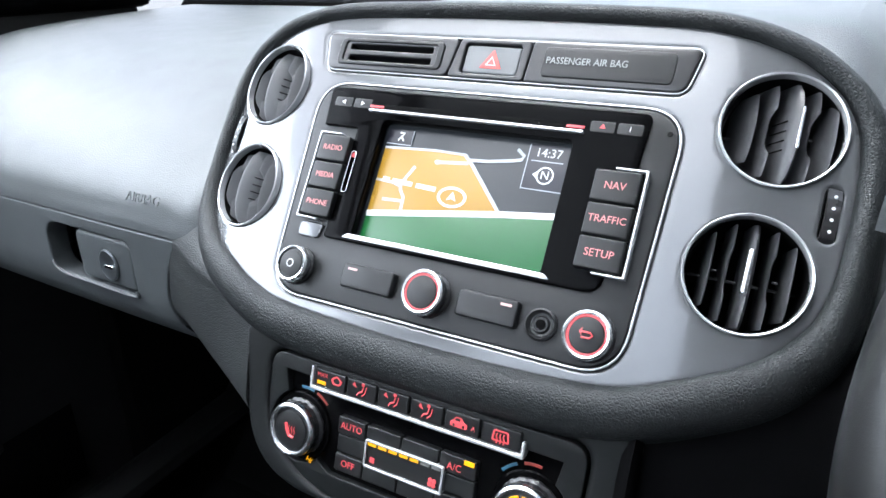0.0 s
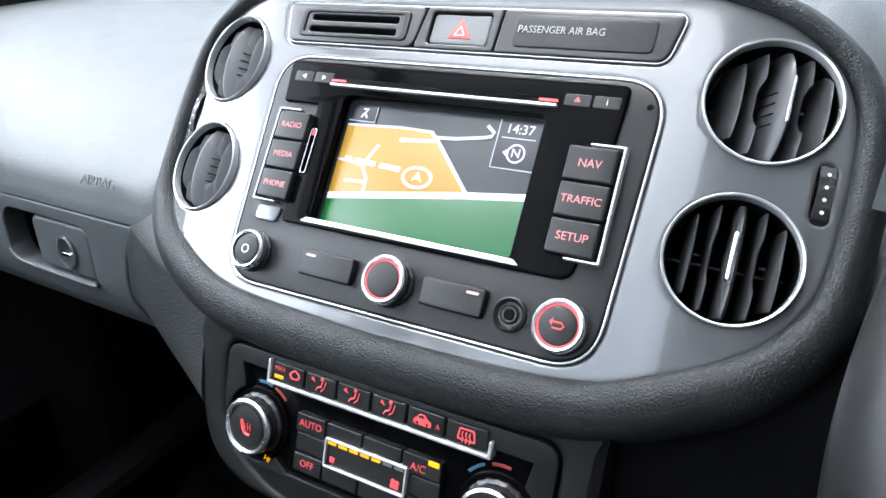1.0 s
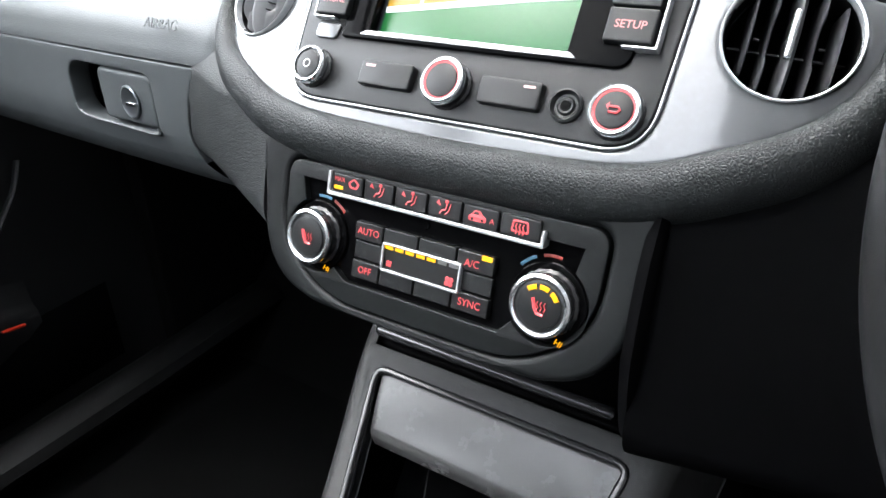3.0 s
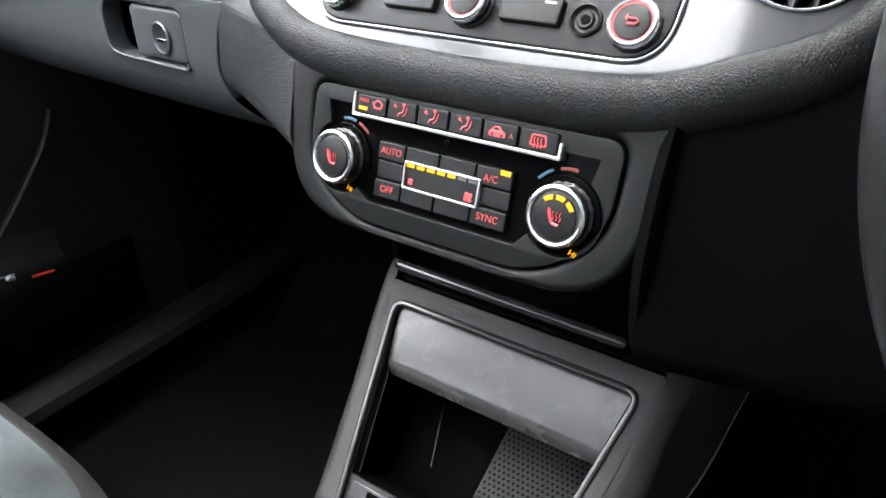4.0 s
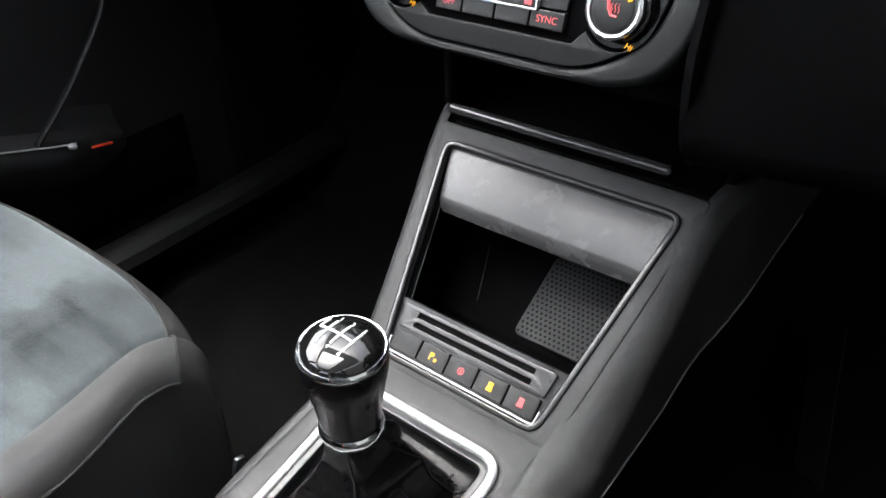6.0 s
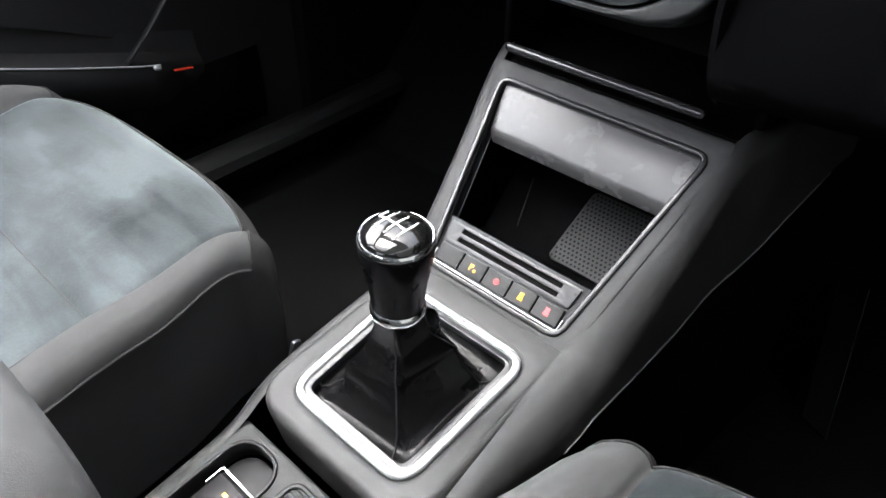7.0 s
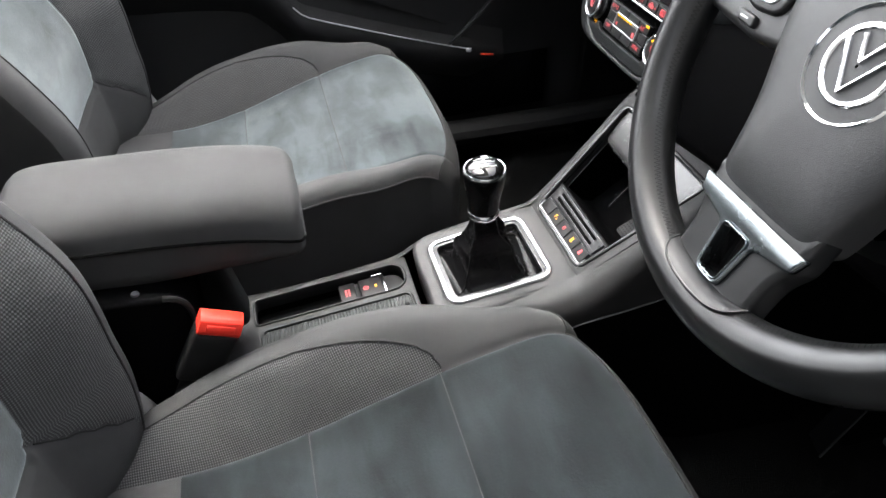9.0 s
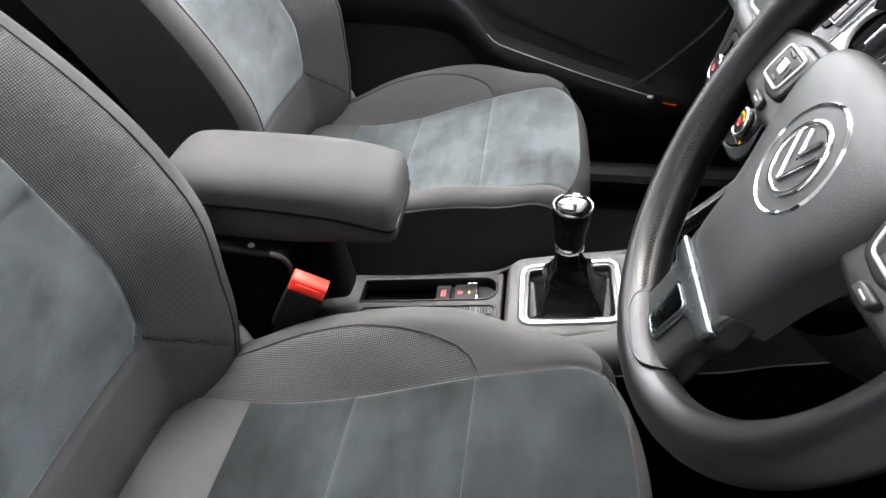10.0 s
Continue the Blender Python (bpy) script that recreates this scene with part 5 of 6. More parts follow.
for k in range(5):
    u = (kx[k] + kx[k + 1]) / 2
    b = push_button("key", strip, TRAY, rr(u, -0.0185, kx[k + 1] - kx[k] - 0.0011, 0.0152, 0.0012), 0.0018, depth=0.007, bevel=0.0007)
    ink = (None, LIT_AMBER, LIT_RED, LIT_AMBER, LIT_RED)[k]
    if ink:
        if k == 1:
            plate("legend", [rounded([(u - 0.0028, -0.0212), (u - 0.0016, -0.0212), (u - 0.0016, -0.0188), (u + 0.0008, -0.018), (u + 0.0008, -0.0156), (u - 0.0028, -0.0156)], 0.0006, 2)], 0.0003, 0.00004, ink, b, TRAY, top=0.0021)
            plate("legend_dot", [disc(u + 0.0028, -0.0200, 0.0014, 10)], 0.0003, 0.00004, ink, b, TRAY, top=0.0021)
        elif k == 2:
            plate("legend", [disc(u, -0.0182, 0.0026, 20), disc(u, -0.0182, 0.0019, 20)], 0.0003, 0.00004, ink, b, TRAY, top=0.0021)
            plate("legend_letter", [rr(u, -0.0182, 0.0012, 0.0022, 0.0003)], 0.0003, 0.00004, ink, b, TRAY, top=0.0021)
        else:
            plate("legend", [rounded([(u - 0.0026, -0.0216), (u + 0.0026, -0.0216), (u + 0.0018, -0.0176), (u + 0.0022, -0.0152), (u - 0.0022, -0.0152), (u - 0.0018, -0.0176)], 0.0009, 3)], 0.0003, 0.00004, ink, b, TRAY, top=0.0021)
plate("strip_rail", [rounded([(-0.0628, -0.0290), (0.0632, -0.0290), (0.0645, -0.018), (0.0633, -0.018), (0.0622, -0.0274), (-0.0617, -0.0274), (-0.0628, -0.018), (-0.0640, -0.018)], 0.0012, 3)], 0.006, 0.0005, BRIGHT, strip, TRAY, "bright rail under the keys", top=0.0016)

# gear plate, chrome frame, gaiter and lever
HUMP = rounded([(-0.0835, -0.086), (0.0835, -0.086), (0.0800, 0.094), (-0.0800, 0.094)], [0.035, 0.035, 0.004, 0.004], 8)
FRAME = rounded([(-0.0610, -0.0675), (0.0610, -0.0675), (0.0640, 0.0640), (-0.0640, 0.0640)], 0.022, 8)
plate("gear_plate", [HUMP, grown(FRAME, -0.003)], 0.055, 0.007, CONSOLE, console, GEAR, "rounded plate round the gear lever", top=0.0012, res=4)
gear = thing("gear_lever", GEAR @ Vector((0, 0, 0)), "black gear lever with leather gaiter and chrome details", "gear lever")
plate("frame", [grown(FRAME, -0.0006), grown(FRAME, -0.0070)], 0.008, 0.0024, BRIGHT, gear, GEAR, "satin chrome frame round the gaiter", top=0.0042, res=3)
plate("frame_lip", [grown(FRAME, -0.0068), grown(FRAME, -0.0122)], 0.008, 0.0008, SATIN, gear, GEAR, top=0.0016)
for u, w_ in ((0.0015, 0.0030), (0.0075, 0.0016), (0.0105, 0.0016), (0.0135, 0.0016), (0.0165, 0.0016), (0.0195, 0.0016)):
    plate("frame_mark", [rr(u, 0.0594, w_, 0.0028 if w_ > 0.002 else 0.0018, 0.0003)], 0.0003, 0.00004, LIT_RED if w_ > 0.002 else GREY, gear, GEAR, top=0.0045)
knob_top = Vector((0.0050, 0.2226, 0.5090))
foot = Vector((0.0015, 0.2245, 0.41))
axis = (knob_top - foot).normalized()
side = Vector((1, 0, 0)) - axis * axis.x
side.normalize()
fwd = axis.cross(side)
LEVER = Matrix((( side.x, fwd.x, axis.x, knob_top.x), (side.y, fwd.y, axis.y, knob_top.y), (side.z, fwd.z, axis.z, knob_top.z), (0, 0, 0, 1)))
inner = grown(FRAME, -0.0115)
n_in = len(inner)
rows = []
CONE = [(0.0, 1.0, -0.002), (0.07, 0.97, -0.008), (0.17, 0.88, -0.008), (0.27, 0.79, 0.000), (0.36, 0.71, 0.012), (0.52, 0.60, 0.034), (0.70, 0.44, 0.055), (0.86, 0.37, 0.074), (1.0, 0.33, 0.0845)]
top_c = LEVER @ Vector((0, 0, -0.060))
base_c = GEAR @ Vector((0, 0, 0))
for k in range(31):
    t = k / 30
    size, high = lerp_list(CONE, t)
    share = max(0, high) / 0.0845
    row = []
    for i, (u, v) in enumerate(inner):
        ang = math.atan2(v, u)
        wide = math.hypot(u, v)
        rad = size * (wide * (1 - share) + 0.050 * share)
        mid_x = base_c.x + (top_c.x - base_c.x) * share
        mid_y = base_c.y + (top_c.y - base_c.y) * share
        z = (GEAR @ Vector((u * size, v * size, 0))).z * (1 - share) + (top_c.z - 0.0845) * share + high
        crease = math.sin(math.pi * min(1, t * 1.05)) ** 0.8
        fold = crease * (0.0074 * math.sin(ang * 4 + 2.2 * t + 0.9) + 0.0048 * math.sin(ang * 7 - 6 * t) + 0.0018 * math.sin(ang * 11 + 13 * t) + 0.0012 * math.sin(ang * 3 - 24 * t))
        row.append(Vector((mid_x + (rad + fold) * math.cos(ang), mid_y + (rad + fold) * math.sin(ang), z + 0.5 * fold)))
    rows.append(row)
surface("gaiter", rows, BOOT, gear, "creased black leather gaiter", close_v=True, sharp=70)
for i0 in (0.02, 0.27, 0.52, 0.77):
    j = int(i0 * n_in)
    sweep("gaiter_seam", [r[j] + Vector((0, 0, 0.0008)) for r in rows[1:]], 0.0007, RUBBER, gear, n=5)
lathe("knob", [(0.0140, -0.064), (0.0168, -0.061), (0.0178, -0.055), (0.0182, -0.048), (0.0195, -0.038), (0.0215, -0.027), (0.0234, -0.017), (0.0242, -0.009), (0.0239, -0.004), (0.022, -0.001), (0, -0.001)], KNOB, gear, LEVER, n=56, label="black leather shift knob")
lathe("collar", [(0.0150, -0.0665), (0.0182, -0.0650), (0.0189, -0.0620), (0.0184, -0.0590), (0.0170, -0.0575)], CHROME, gear, LEVER, n=48, label="chrome collar")
lathe("cap_ring", [(0.0237, -0.0055), (0.0243, -0.0040), (0.0239, -0.0024), (0.0231, -0.0012), (0.0224, -0.0014)], CHROME, gear, LEVER, n=56, label="chrome ring")
cap = lathe("cap", [(0.0222, -0.002), (0.0216, -0.0002), (0.0185, 0.0026), (0.013, 0.0048), (0.0065, 0.0059), (0, 0.0062)], CAP_GLOSS, gear, LEVER, n=48, label="glossy black cap with the shift pattern")
GATE_SIZE = 1.05
GATE = [((-0.008, 0.007), (-0.008, -0.007)), ((0, 0.007), (0, -0.007)), ((0.008, 0.007), (0.008, -0.007)), ((-0.008, 0), (0.008, 0)), ((-0.0135, 0.007), (-0.0135, 0.0)), ((-0.0135, 0.0), (-0.008, 0.0))]


def dome(u, v):
    return 0.0062 - 10.0 * (u * u + v * v)


for a, b in GATE:
    a, b = [(p[0] * GATE_SIZE, p[1] * GATE_SIZE) for p in (a, b)]
    sweep("shift_line", [LEVER @ Vector((a[0] + (b[0] - a[0]) * k / 4, a[1] + (b[1] - a[1]) * k / 4, dome(a[0] + (b[0] - a[0]) * k / 4, a[1] + (b[1] - a[1]) * k / 4) + 0.0004)) for k in range(5)], 0.0007, WHITE, cap, n=6)
for k, (u, v) in enumerate(((-0.008, 0.0095), (0, 0.0095), (0.008, 0.0095), (-0.008, -0.0095), (0, -0.0095), (0.008, -0.0095))):
    lettering("shift_number", str((1, 3, 5, 2, 4, 6)[k]), 0.0042, WHITE, cap, LEVER, u, v, dome(u, v) + 0.0005, raise_by=0.0001)
lathe("lever_rod", [(0.006, -0.12), (0.006, -0.055)], DARK_METAL, gear, LEVER, n=16)

# rear console: switch recess, roller lid, buckle, box under the armrest
RH = rr(-0.0490, -0.005, 0.0500, 0.196, (0.006, 0.006, 0.020, 0.020))
LID = rr(0.0215, -0.002, 0.072, 0.190, 0.010)
plate("rear_panel", [rr(0, -0.245, 0.168, 0.69, 0.004), RH, LID], 0.02, 0.002, REAR_PLASTIC, console, REAR)
plate("recess_rim", [RH, grown(RH, -0.0022)], 0.010, 0.0008, REAR_PLASTIC, console, REAR, top=0.0012)
plate("lid_rim", [LID, grown(LID, -0.0028)], 0.010, 0.001, RIBGREY, console, REAR, top=0.0014)
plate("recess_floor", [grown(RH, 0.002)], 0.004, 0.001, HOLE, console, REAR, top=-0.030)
SWITCH = REAR @ Matrix.Translation((0, -0.0005, 0))
switches = thing("parking_brake_switches", SWITCH @ Vector((-0.047, 0.05, 0)), "black console switches with red and amber legends", "switch panel")
plate("switch_bed", [rr(-0.0470, 0.0475, 0.0420, 0.084, (0.002, 0.002, 0.018, 0.018))], 0.012, 0.001, KEY_BLACK, switches, SWITCH, top=-0.012)
b = push_button("auto_hold_key", switches, SWITCH, rr(-0.0470, 0.0165, 0.036, 0.021, 0.002), -0.0060, depth=0.01, bevel=0.0012, material=KEY_BLACK)
for k in range(2):
    for j in range(4):
        plate("legend", [rr(-0.0520 + 0.0034 * j, 0.0145 + 0.0040 * k, 0.0024, 0.0026, 0.0004)], 0.0003, 0.00004, LIT_RED, b, SWITCH, top=-0.0057)
b = push_button("brake_key", switches, SWITCH, rr(-0.0470, 0.0475, 0.036, 0.031, 0.002), -0.0050, depth=0.012, bevel=0.002, material=KEY_BLACK)
plate("legend_ring", [disc(-0.0465, 0.0405, 0.0036, 20), disc(-0.0465, 0.0405, 0.0027, 20)], 0.0003, 0.00004, LIT_RED, b, SWITCH, top=-0.0047)
plate("legend_bar", [rr(-0.0465, 0.0405, 0.0014, 0.0036, 0.0003)], 0.0003, 0.00004, LIT_RED, b, SWITCH, top=-0.0047)
plate("brake_lamp", [rr(-0.0465, 0.0535, 0.0046, 0.0030, 0.0006)], 0.0003, 0.00004, LIT_AMBER, b, SWITCH, top=-0.0047)
plate("brake_frame", [rounded([(-0.066, 0.0500), (-0.0645, 0.0500), (-0.0645, 0.0640), (-0.0295, 0.0640), (-0.0295, 0.0500), (-0.0280, 0.0500), (-0.0280, 0.0660), (-0.066, 0.0660)], 0.0012, 3)], 0.003, 0.0004, CHROME, b, SWITCH, "chrome bracket round the key", top=-0.0030)
roll = thing("roller_lid", REAR @ Vector((0.0215, 0, 0)), "ribbed grey roller lid over the cup holder", "lid")
rows = []
for i in range(190):
    v = -0.094 + 0.188 * i / 189
    w = -0.0018 + 0.0008 * (1 if (i % 4) < 2 else 0)
    rows.append([REAR @ Vector((u, v, w)) for u in (-0.0125, 0.0215, 0.0555)])
surface("slats", rows, RIBGREY, roll, thick=0.003, sharp=30)
block("lid_grip", (0.030, 0.006, 0.003), REAR @ Matrix.Translation((0.0215, 0.084, 0.001)), CHROME, roll, 0.0014, 3, "bright grip")
rear_box = thing("console_box", (0, -0.3, FLOOR), "black plastic console box below the armrest", "console box")
# side profile of the box: y along the car, z up, with a rounded upper front corner
BOX_SIDE = rounded([(-0.46, 0.11), (-0.135, 0.11), (-0.100, 0.40), (-0.104, 0.462), (-0.46, 0.492)], [0.01, 0.03, 0.05, 0.022, 0.02], 6)
plate("box_body", [BOX_SIDE], 0.168, 0.006, SHADED_BLACK, rear_box, side_plane(0.0845, 1), res=3)
rim = [(0.0830, y, z) for y, z in BOX_SIDE if y > -0.44 and z > 0.40]
sweep("box_rim", rim, 0.0032, RUBBER, rear_box, "rounded top rim of the box", n=8)
lathe("box_screw", [(0.004, 0.0), (0.0035, 0.002), (0, 0.0022)], DARK_METAL, rear_box, pose(0.076, -0.15, 0.4690, -5), n=16)
arm = thing("armrest", (0.025, -0.15, 0.40), "grey cloth centre armrest with stitched seams", "armrest")
AX0, AX1 = -0.070, 0.064
rows = []
ys = [-0.262, -0.259, -0.248, -0.228, -0.19, -0.12, -0.06, -0.03, -0.012, 0.004, 0.0130, 0.0178]


def arm_ring(y, grow, part_):
    c = (AX0 + AX1) / 2
    hw = (AX1 - AX0) / 2 * grow
    zs = glide([(-0.27, 0.5180), (-0.12, 0.5120), (-0.05, 0.5055), (-0.01, 0.4970), (0.008, 0.4910), (0.018, 0.4870)], y)[0]
    zt = 0.557 - 0.016 * ((y + 0.12) / 0.14) ** 2 if y > -0.12 else 0.557
    zt = zt if grow > 0.97 else max(zs + 0.006, zt - 0.012 * (0.97 - grow) * 6)
    low_z = glide([(-0.27, 0.447), (-0.12, 0.455), (-0.03, 0.4630), (-0.010, 0.4645), (0.004, 0.4640), (0.0125, 0.4660), (0.018, 0.4700)], y)[0]
    zb = low_z
    if part_ == "top":
        out = [(c - hw, y, zs)]
        for i in range(17):
            a = math.pi * i / 16
            cx_ = -math.cos(a)
            out.append((c + hw * (abs(cx_) ** 0.62) * (1 if cx_ > 0 else -1), y, zs + (zt - zs) * (math.sin(a) ** 0.62)))
        out.append((c + hw, y, zs))
        return out
    out = []
    for i in range(13):
        a = math.pi * i / 12
        cx_ = -math.cos(a)
        out.append((c + hw * (abs(cx_) ** 0.35) * (1 if cx_ > 0 else -1), y, zs - 0.0008 - (zs - zb) * (math.sin(a) ** 0.6)))
    return out


GROW = [0.70, 0.82, 0.93, 0.985, 1, 1, 1, 1, 0.99, 0.96, 0.90, 0.78]
for pn in ("top", "bottom"):
    rows = [arm_ring(y, g, pn) for y, g in zip(ys, GROW)]
    c0 = [tuple((rows[0][0][k] + rows[0][-1][k]) / 2 for k in range(3))] * len(rows[0])
    c1 = [tuple((rows[-1][0][k] + rows[-1][-1][k]) / 2 for k in range(3))] * len(rows[0])
    smooth_rows = [list(z) for z in zip(*[smooth_loop([r[j] for r in rows], 4, False) for j in range(len(rows[0]))])]
    surface("pad_" + pn, [c0] + smooth_rows + [c1], CLOTH, arm, "stitched grey cloth pad", sharp=80)
for end, sgn in ((-1, 1), (0, -1)):
    seam = [arm_ring(y, g, "top")[end] for y, g in zip(ys, GROW)]
    seam = smooth_loop([(x + sgn * 0.0016, y, z) for x, y, z in seam], 5, False)
    sweep("pad_seam", seam, 0.0016, CARPET, arm, "dark stitched seam", n=6)
nose = arm_ring(ys[-1], GROW[-1], "top")
sweep("pad_seam", [(nose[0][0] + (nose[-1][0] - nose[0][0]) * k / 8, ys[-1] + 0.0004, nose[0][2]) for k in range(9)], 0.0015, RUBBER, arm, "dark stitched seam", n=6)
block("arm_bracket", (0.05, 0.075, 0.15), pose(-0.02, -0.108, 0.40, 12), HARD, arm, 0.012, 3, "black support arm")

buckle = thing("seat_belt_buckle", (0.118, -0.07, 0.25), "black seat belt buckle with a red release button", "buckle")
BK = Matrix.Translation((0.1000, -0.0775, 0.4365)) @ pose(0, 0, 0, -26, 10, 0)
block("housing", (0.022, 0.044, 0.080), BK @ Matrix.Translation((0, 0, -0.049)), RUBBER, buckle, 0.005, 3)
bm = bmesh.new()
for sgn in (-1, 1):
    sec = [(-0.010, -0.009), (0.0105, -0.009), (0.0112, -0.004), (0.0070, 0.0075), (0.003, 0.0095), (-0.008, 0.0095), (-0.010, 0.007)]
    loop = [bm.verts.new(BK @ Vector((x, sgn * 0.0212, z))) for x, z in sec]
    if sgn < 0:
        first = loop
for k in range(len(sec)):
    bm.faces.new((first[k], first[(k + 1) % len(sec)], loop[(k + 1) % len(sec)], loop[k]))
bm.faces.new(first)
bm.faces.new(loop)
bmesh.ops.bevel(bm, geom=bm.edges[:], offset=0.0012, segments=2, profile=0.5, affect="EDGES")
part("release_button", bm, ORANGE_RED, buckle, "red release button")
block("button_face", (0.0022, 0.028, 0.0075), BK @ Matrix.Translation((0.0094, 0.0, 0.0005)) @ pose(0, 0, 0, 0, -20, 0), ORANGE_RED, buckle, 0.001, 2, "sunken pressing face")
block("stalk", (0.014, 0.028, 0.12), BK @ Matrix.Translation((0, 0.0, -0.145)), RUBBER, buckle, 0.005, 3)


# ---- seats ----
def bolster_height(y):
    """How far the cushion's side roll stands over its middle, from back to front."""
    return glide([(-0.26, 0.0), (-0.205, 0.008), (-0.145, 0.036), (-0.096, 0.056), (-0.04, 0.066), (0.02, 0.065), (0.07, 0.058), (0.113, 0.047), (0.167, 0.027), (0.208, 0.016), (0.26, 0.010)], y)[0]


def narrow(y):
    """How much slimmer the cushion's side roll gets towards the front."""
    return glide([(0.0, 0.0), (0.08, 0.004), (0.16, 0.016), (0.22, 0.030), (0.27, 0.040)], y)[0]


def front_seat(name, label, brushed):
    ob = thing(name, (0.36, 0, FLOOR), label, "seat", "front seats")
    cx = 0.36
    prof = smooth_loop([(-0.27, 0.320), (-0.20, 0.320), (-0.10, 0.324), (-0.012, 0.345), (0.06, 0.371), (0.127, 0.3945), (0.19, 0.4105), (0.24, 0.4195), (0.268, 0.4165), (0.288, 0.403), (0.298, 0.378), (0.300, 0.33), (0.298, 0.27), (0.294, 0.235)], 24, False)
    across = [i / 80 for i in range(-80, 81)]
    rows, info = [], []
    length = 0.0
    for i, (y, z) in enumerate(prof):
        a, b = prof[max(i - 1, 0)], prof[min(i + 1, len(prof) - 1)]
        ty, tz = b[0] - a[0], b[1] - a[1]
        ln = math.hypot(ty, tz)
        ny, nz = -tz / ln, ty / ln
        row, inf = [], []
        down = max(0, min(1, (0.415 - z) / 0.06)) if y > 0.25 else 0
        for s in across:
            q = abs(s)
            if q < 0.64:
                x = 0.18 * q / 0.64
                h = 0.004 * (1 - (x / 0.18) ** 2)
                drop = 0
            elif q < 0.88:
                t = (q - 0.64) / 0.24
                x = 0.18 + (0.062 - narrow(y)) * t
                bol = bolster_height(y) * (1 - 0.6 * down)
                h = bol * math.sin(math.pi / 2 * min(1, t * 1.2)) ** 1.15
                drop = 0
            else:
                t = (q - 0.88) / 0.12
                a_ = min(1, t * 2) * math.pi / 2
                bol = bolster_height(y) * (1 - 0.6 * down)
                x = 0.242 - narrow(y) + 0.016 * math.sin(a_)
                h = bol
                drop = 0.020 * (1 - math.cos(a_)) + max(0, t - 0.5) * 2 * 0.13
            # seams
            d = min(abs(x - 0.18), 1)
            cut = math.exp(-(d / 0.0035) ** 2)
            if x < 0.18:
                for ys_ in (-0.013, 0.124):
                    if z > 0.3 and y < 0.25:
                        cut = max(cut, math.exp(-((y - ys_) / 0.0045) ** 2))
            h -= 0.0035 * cut
            pull = 0.075 * (x / 0.25) ** 4 * max(0, min(1, (y - 0.12) / 0.15)) ** 1.3
            zz = max(z + nz * h - drop, 0.20)
            row.append((cx + (x if s > 0 else -x), y + ny * h - pull, zz))
            inf.append((x, y, drop, zz))
        rows.append(row)
        info.append(inf)

    EDGE_Q = 0.815
    I_END = next(i for i in range(len(prof)) if prof[i][0] > 0.279)
    sweep("front_seam", [Vector(p) + Vector((0, 0.0006, 0.0006)) for p, s in list(zip(rows[I_END], across))[::2] if abs(s) <= 0.94], 0.0010, DARKCLOTH, ob, "stitched front seam", n=6)

    def arch(j):
        return 0.126 - 0.12 * (max(0, abs(across[j]) - 0.64) / (EDGE_Q - 0.64)) ** 3

    def kind(i, j):
        x, y, drop, z = info[i][min(j, len(across) - 1)]
        x2 = info[i][j + 1][0]
        xm = (x + x2) / 2
        dm = max(drop, info[i][j + 1][2])
        i_front = i > 0.78 * len(prof)
        if i >= I_END:
            return "side"
        if xm < 0.18:
            if y < -0.140 and not i_front:
                return "tail"
            if y < -0.013 and not i_front:
                return "rear_panel"
            return "middle_panel" if y < 0.124 and not i_front else "front_panel"
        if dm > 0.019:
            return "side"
        if abs(across[j] + across[j + 1]) / 2 < EDGE_Q and -0.30 < y < arch(j) and not i_front:
            return "insert"
        return "bolster"

    for sgn in (-1, 1):
        cols = [j for j in range(len(across)) if across[j] * sgn > 0 and 0.645 < abs(across[j]) <= EDGE_Q + 0.002]
        cols.sort(key=lambda j: abs(across[j]))
        line = []
        for j in cols:
            i = min(range(int(0.7 * len(prof))), key=lambda i: abs(prof[i][0] - arch(j)))
            line.append(Vector(rows[i][j]))
        last = i
        line += [Vector(rows[i][cols[-1]]) for i in range(last - 4, 20, -4)]
        sweep("insert_seam", [p + Vector((0, 0, 0.0003)) for p in line], 0.0011, DARKCLOTH, ob, "dark stitched seam", n=5)

    for ys_ in (-0.013, 0.124):
        ii = min((i for i in range(len(prof) // 2 + 20)), key=lambda i: abs(prof[i][0] - ys_))
        sweep("panel_seam", [Vector(rows[ii][j]) + Vector((0, 0, 0.0001)) for j in range(len(across)) if abs(across[j]) < 0.64][::3], 0.0006, CLOTH, ob, "stitched seam", n=5)
    left = lambda j: across[j] + across[j + 1] < 0
    # the cushion's suede as passed in; the driver's is the shaded copy
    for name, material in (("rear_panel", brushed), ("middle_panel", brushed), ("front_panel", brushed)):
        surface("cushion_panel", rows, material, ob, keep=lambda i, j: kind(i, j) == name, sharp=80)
    surface("cushion_tail", rows, CLOTH, ob, "smooth grey cloth behind the suede", keep=lambda i, j: kind(i, j) == "tail", sharp=80)
    for sd in (True, False):
        surface("bolster_insert", rows, RIBBED, ob, "ribbed dark grey cloth", keep=lambda i, j: kind(i, j) == "insert" and left(j) == sd, sharp=80)
        surface("cushion_bolster", rows, CLOTH, ob, "smooth grey cloth", keep=lambda i, j: kind(i, j) == "bolster" and left(j) == sd, sharp=80)
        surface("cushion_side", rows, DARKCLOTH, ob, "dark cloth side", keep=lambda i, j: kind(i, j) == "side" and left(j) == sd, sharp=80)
        jj = [j for j in range(len(across)) if (across[j] < 0) == sd and abs(abs(across[j]) - 0.9375) < 0.004][0]
        sweep("piping", [Vector(rows[i][jj]) + Vector((0, 0, 0.0004)) for i in range(28, I_END + 1, 3)], 0.0013, CLOTH, ob, n=6)
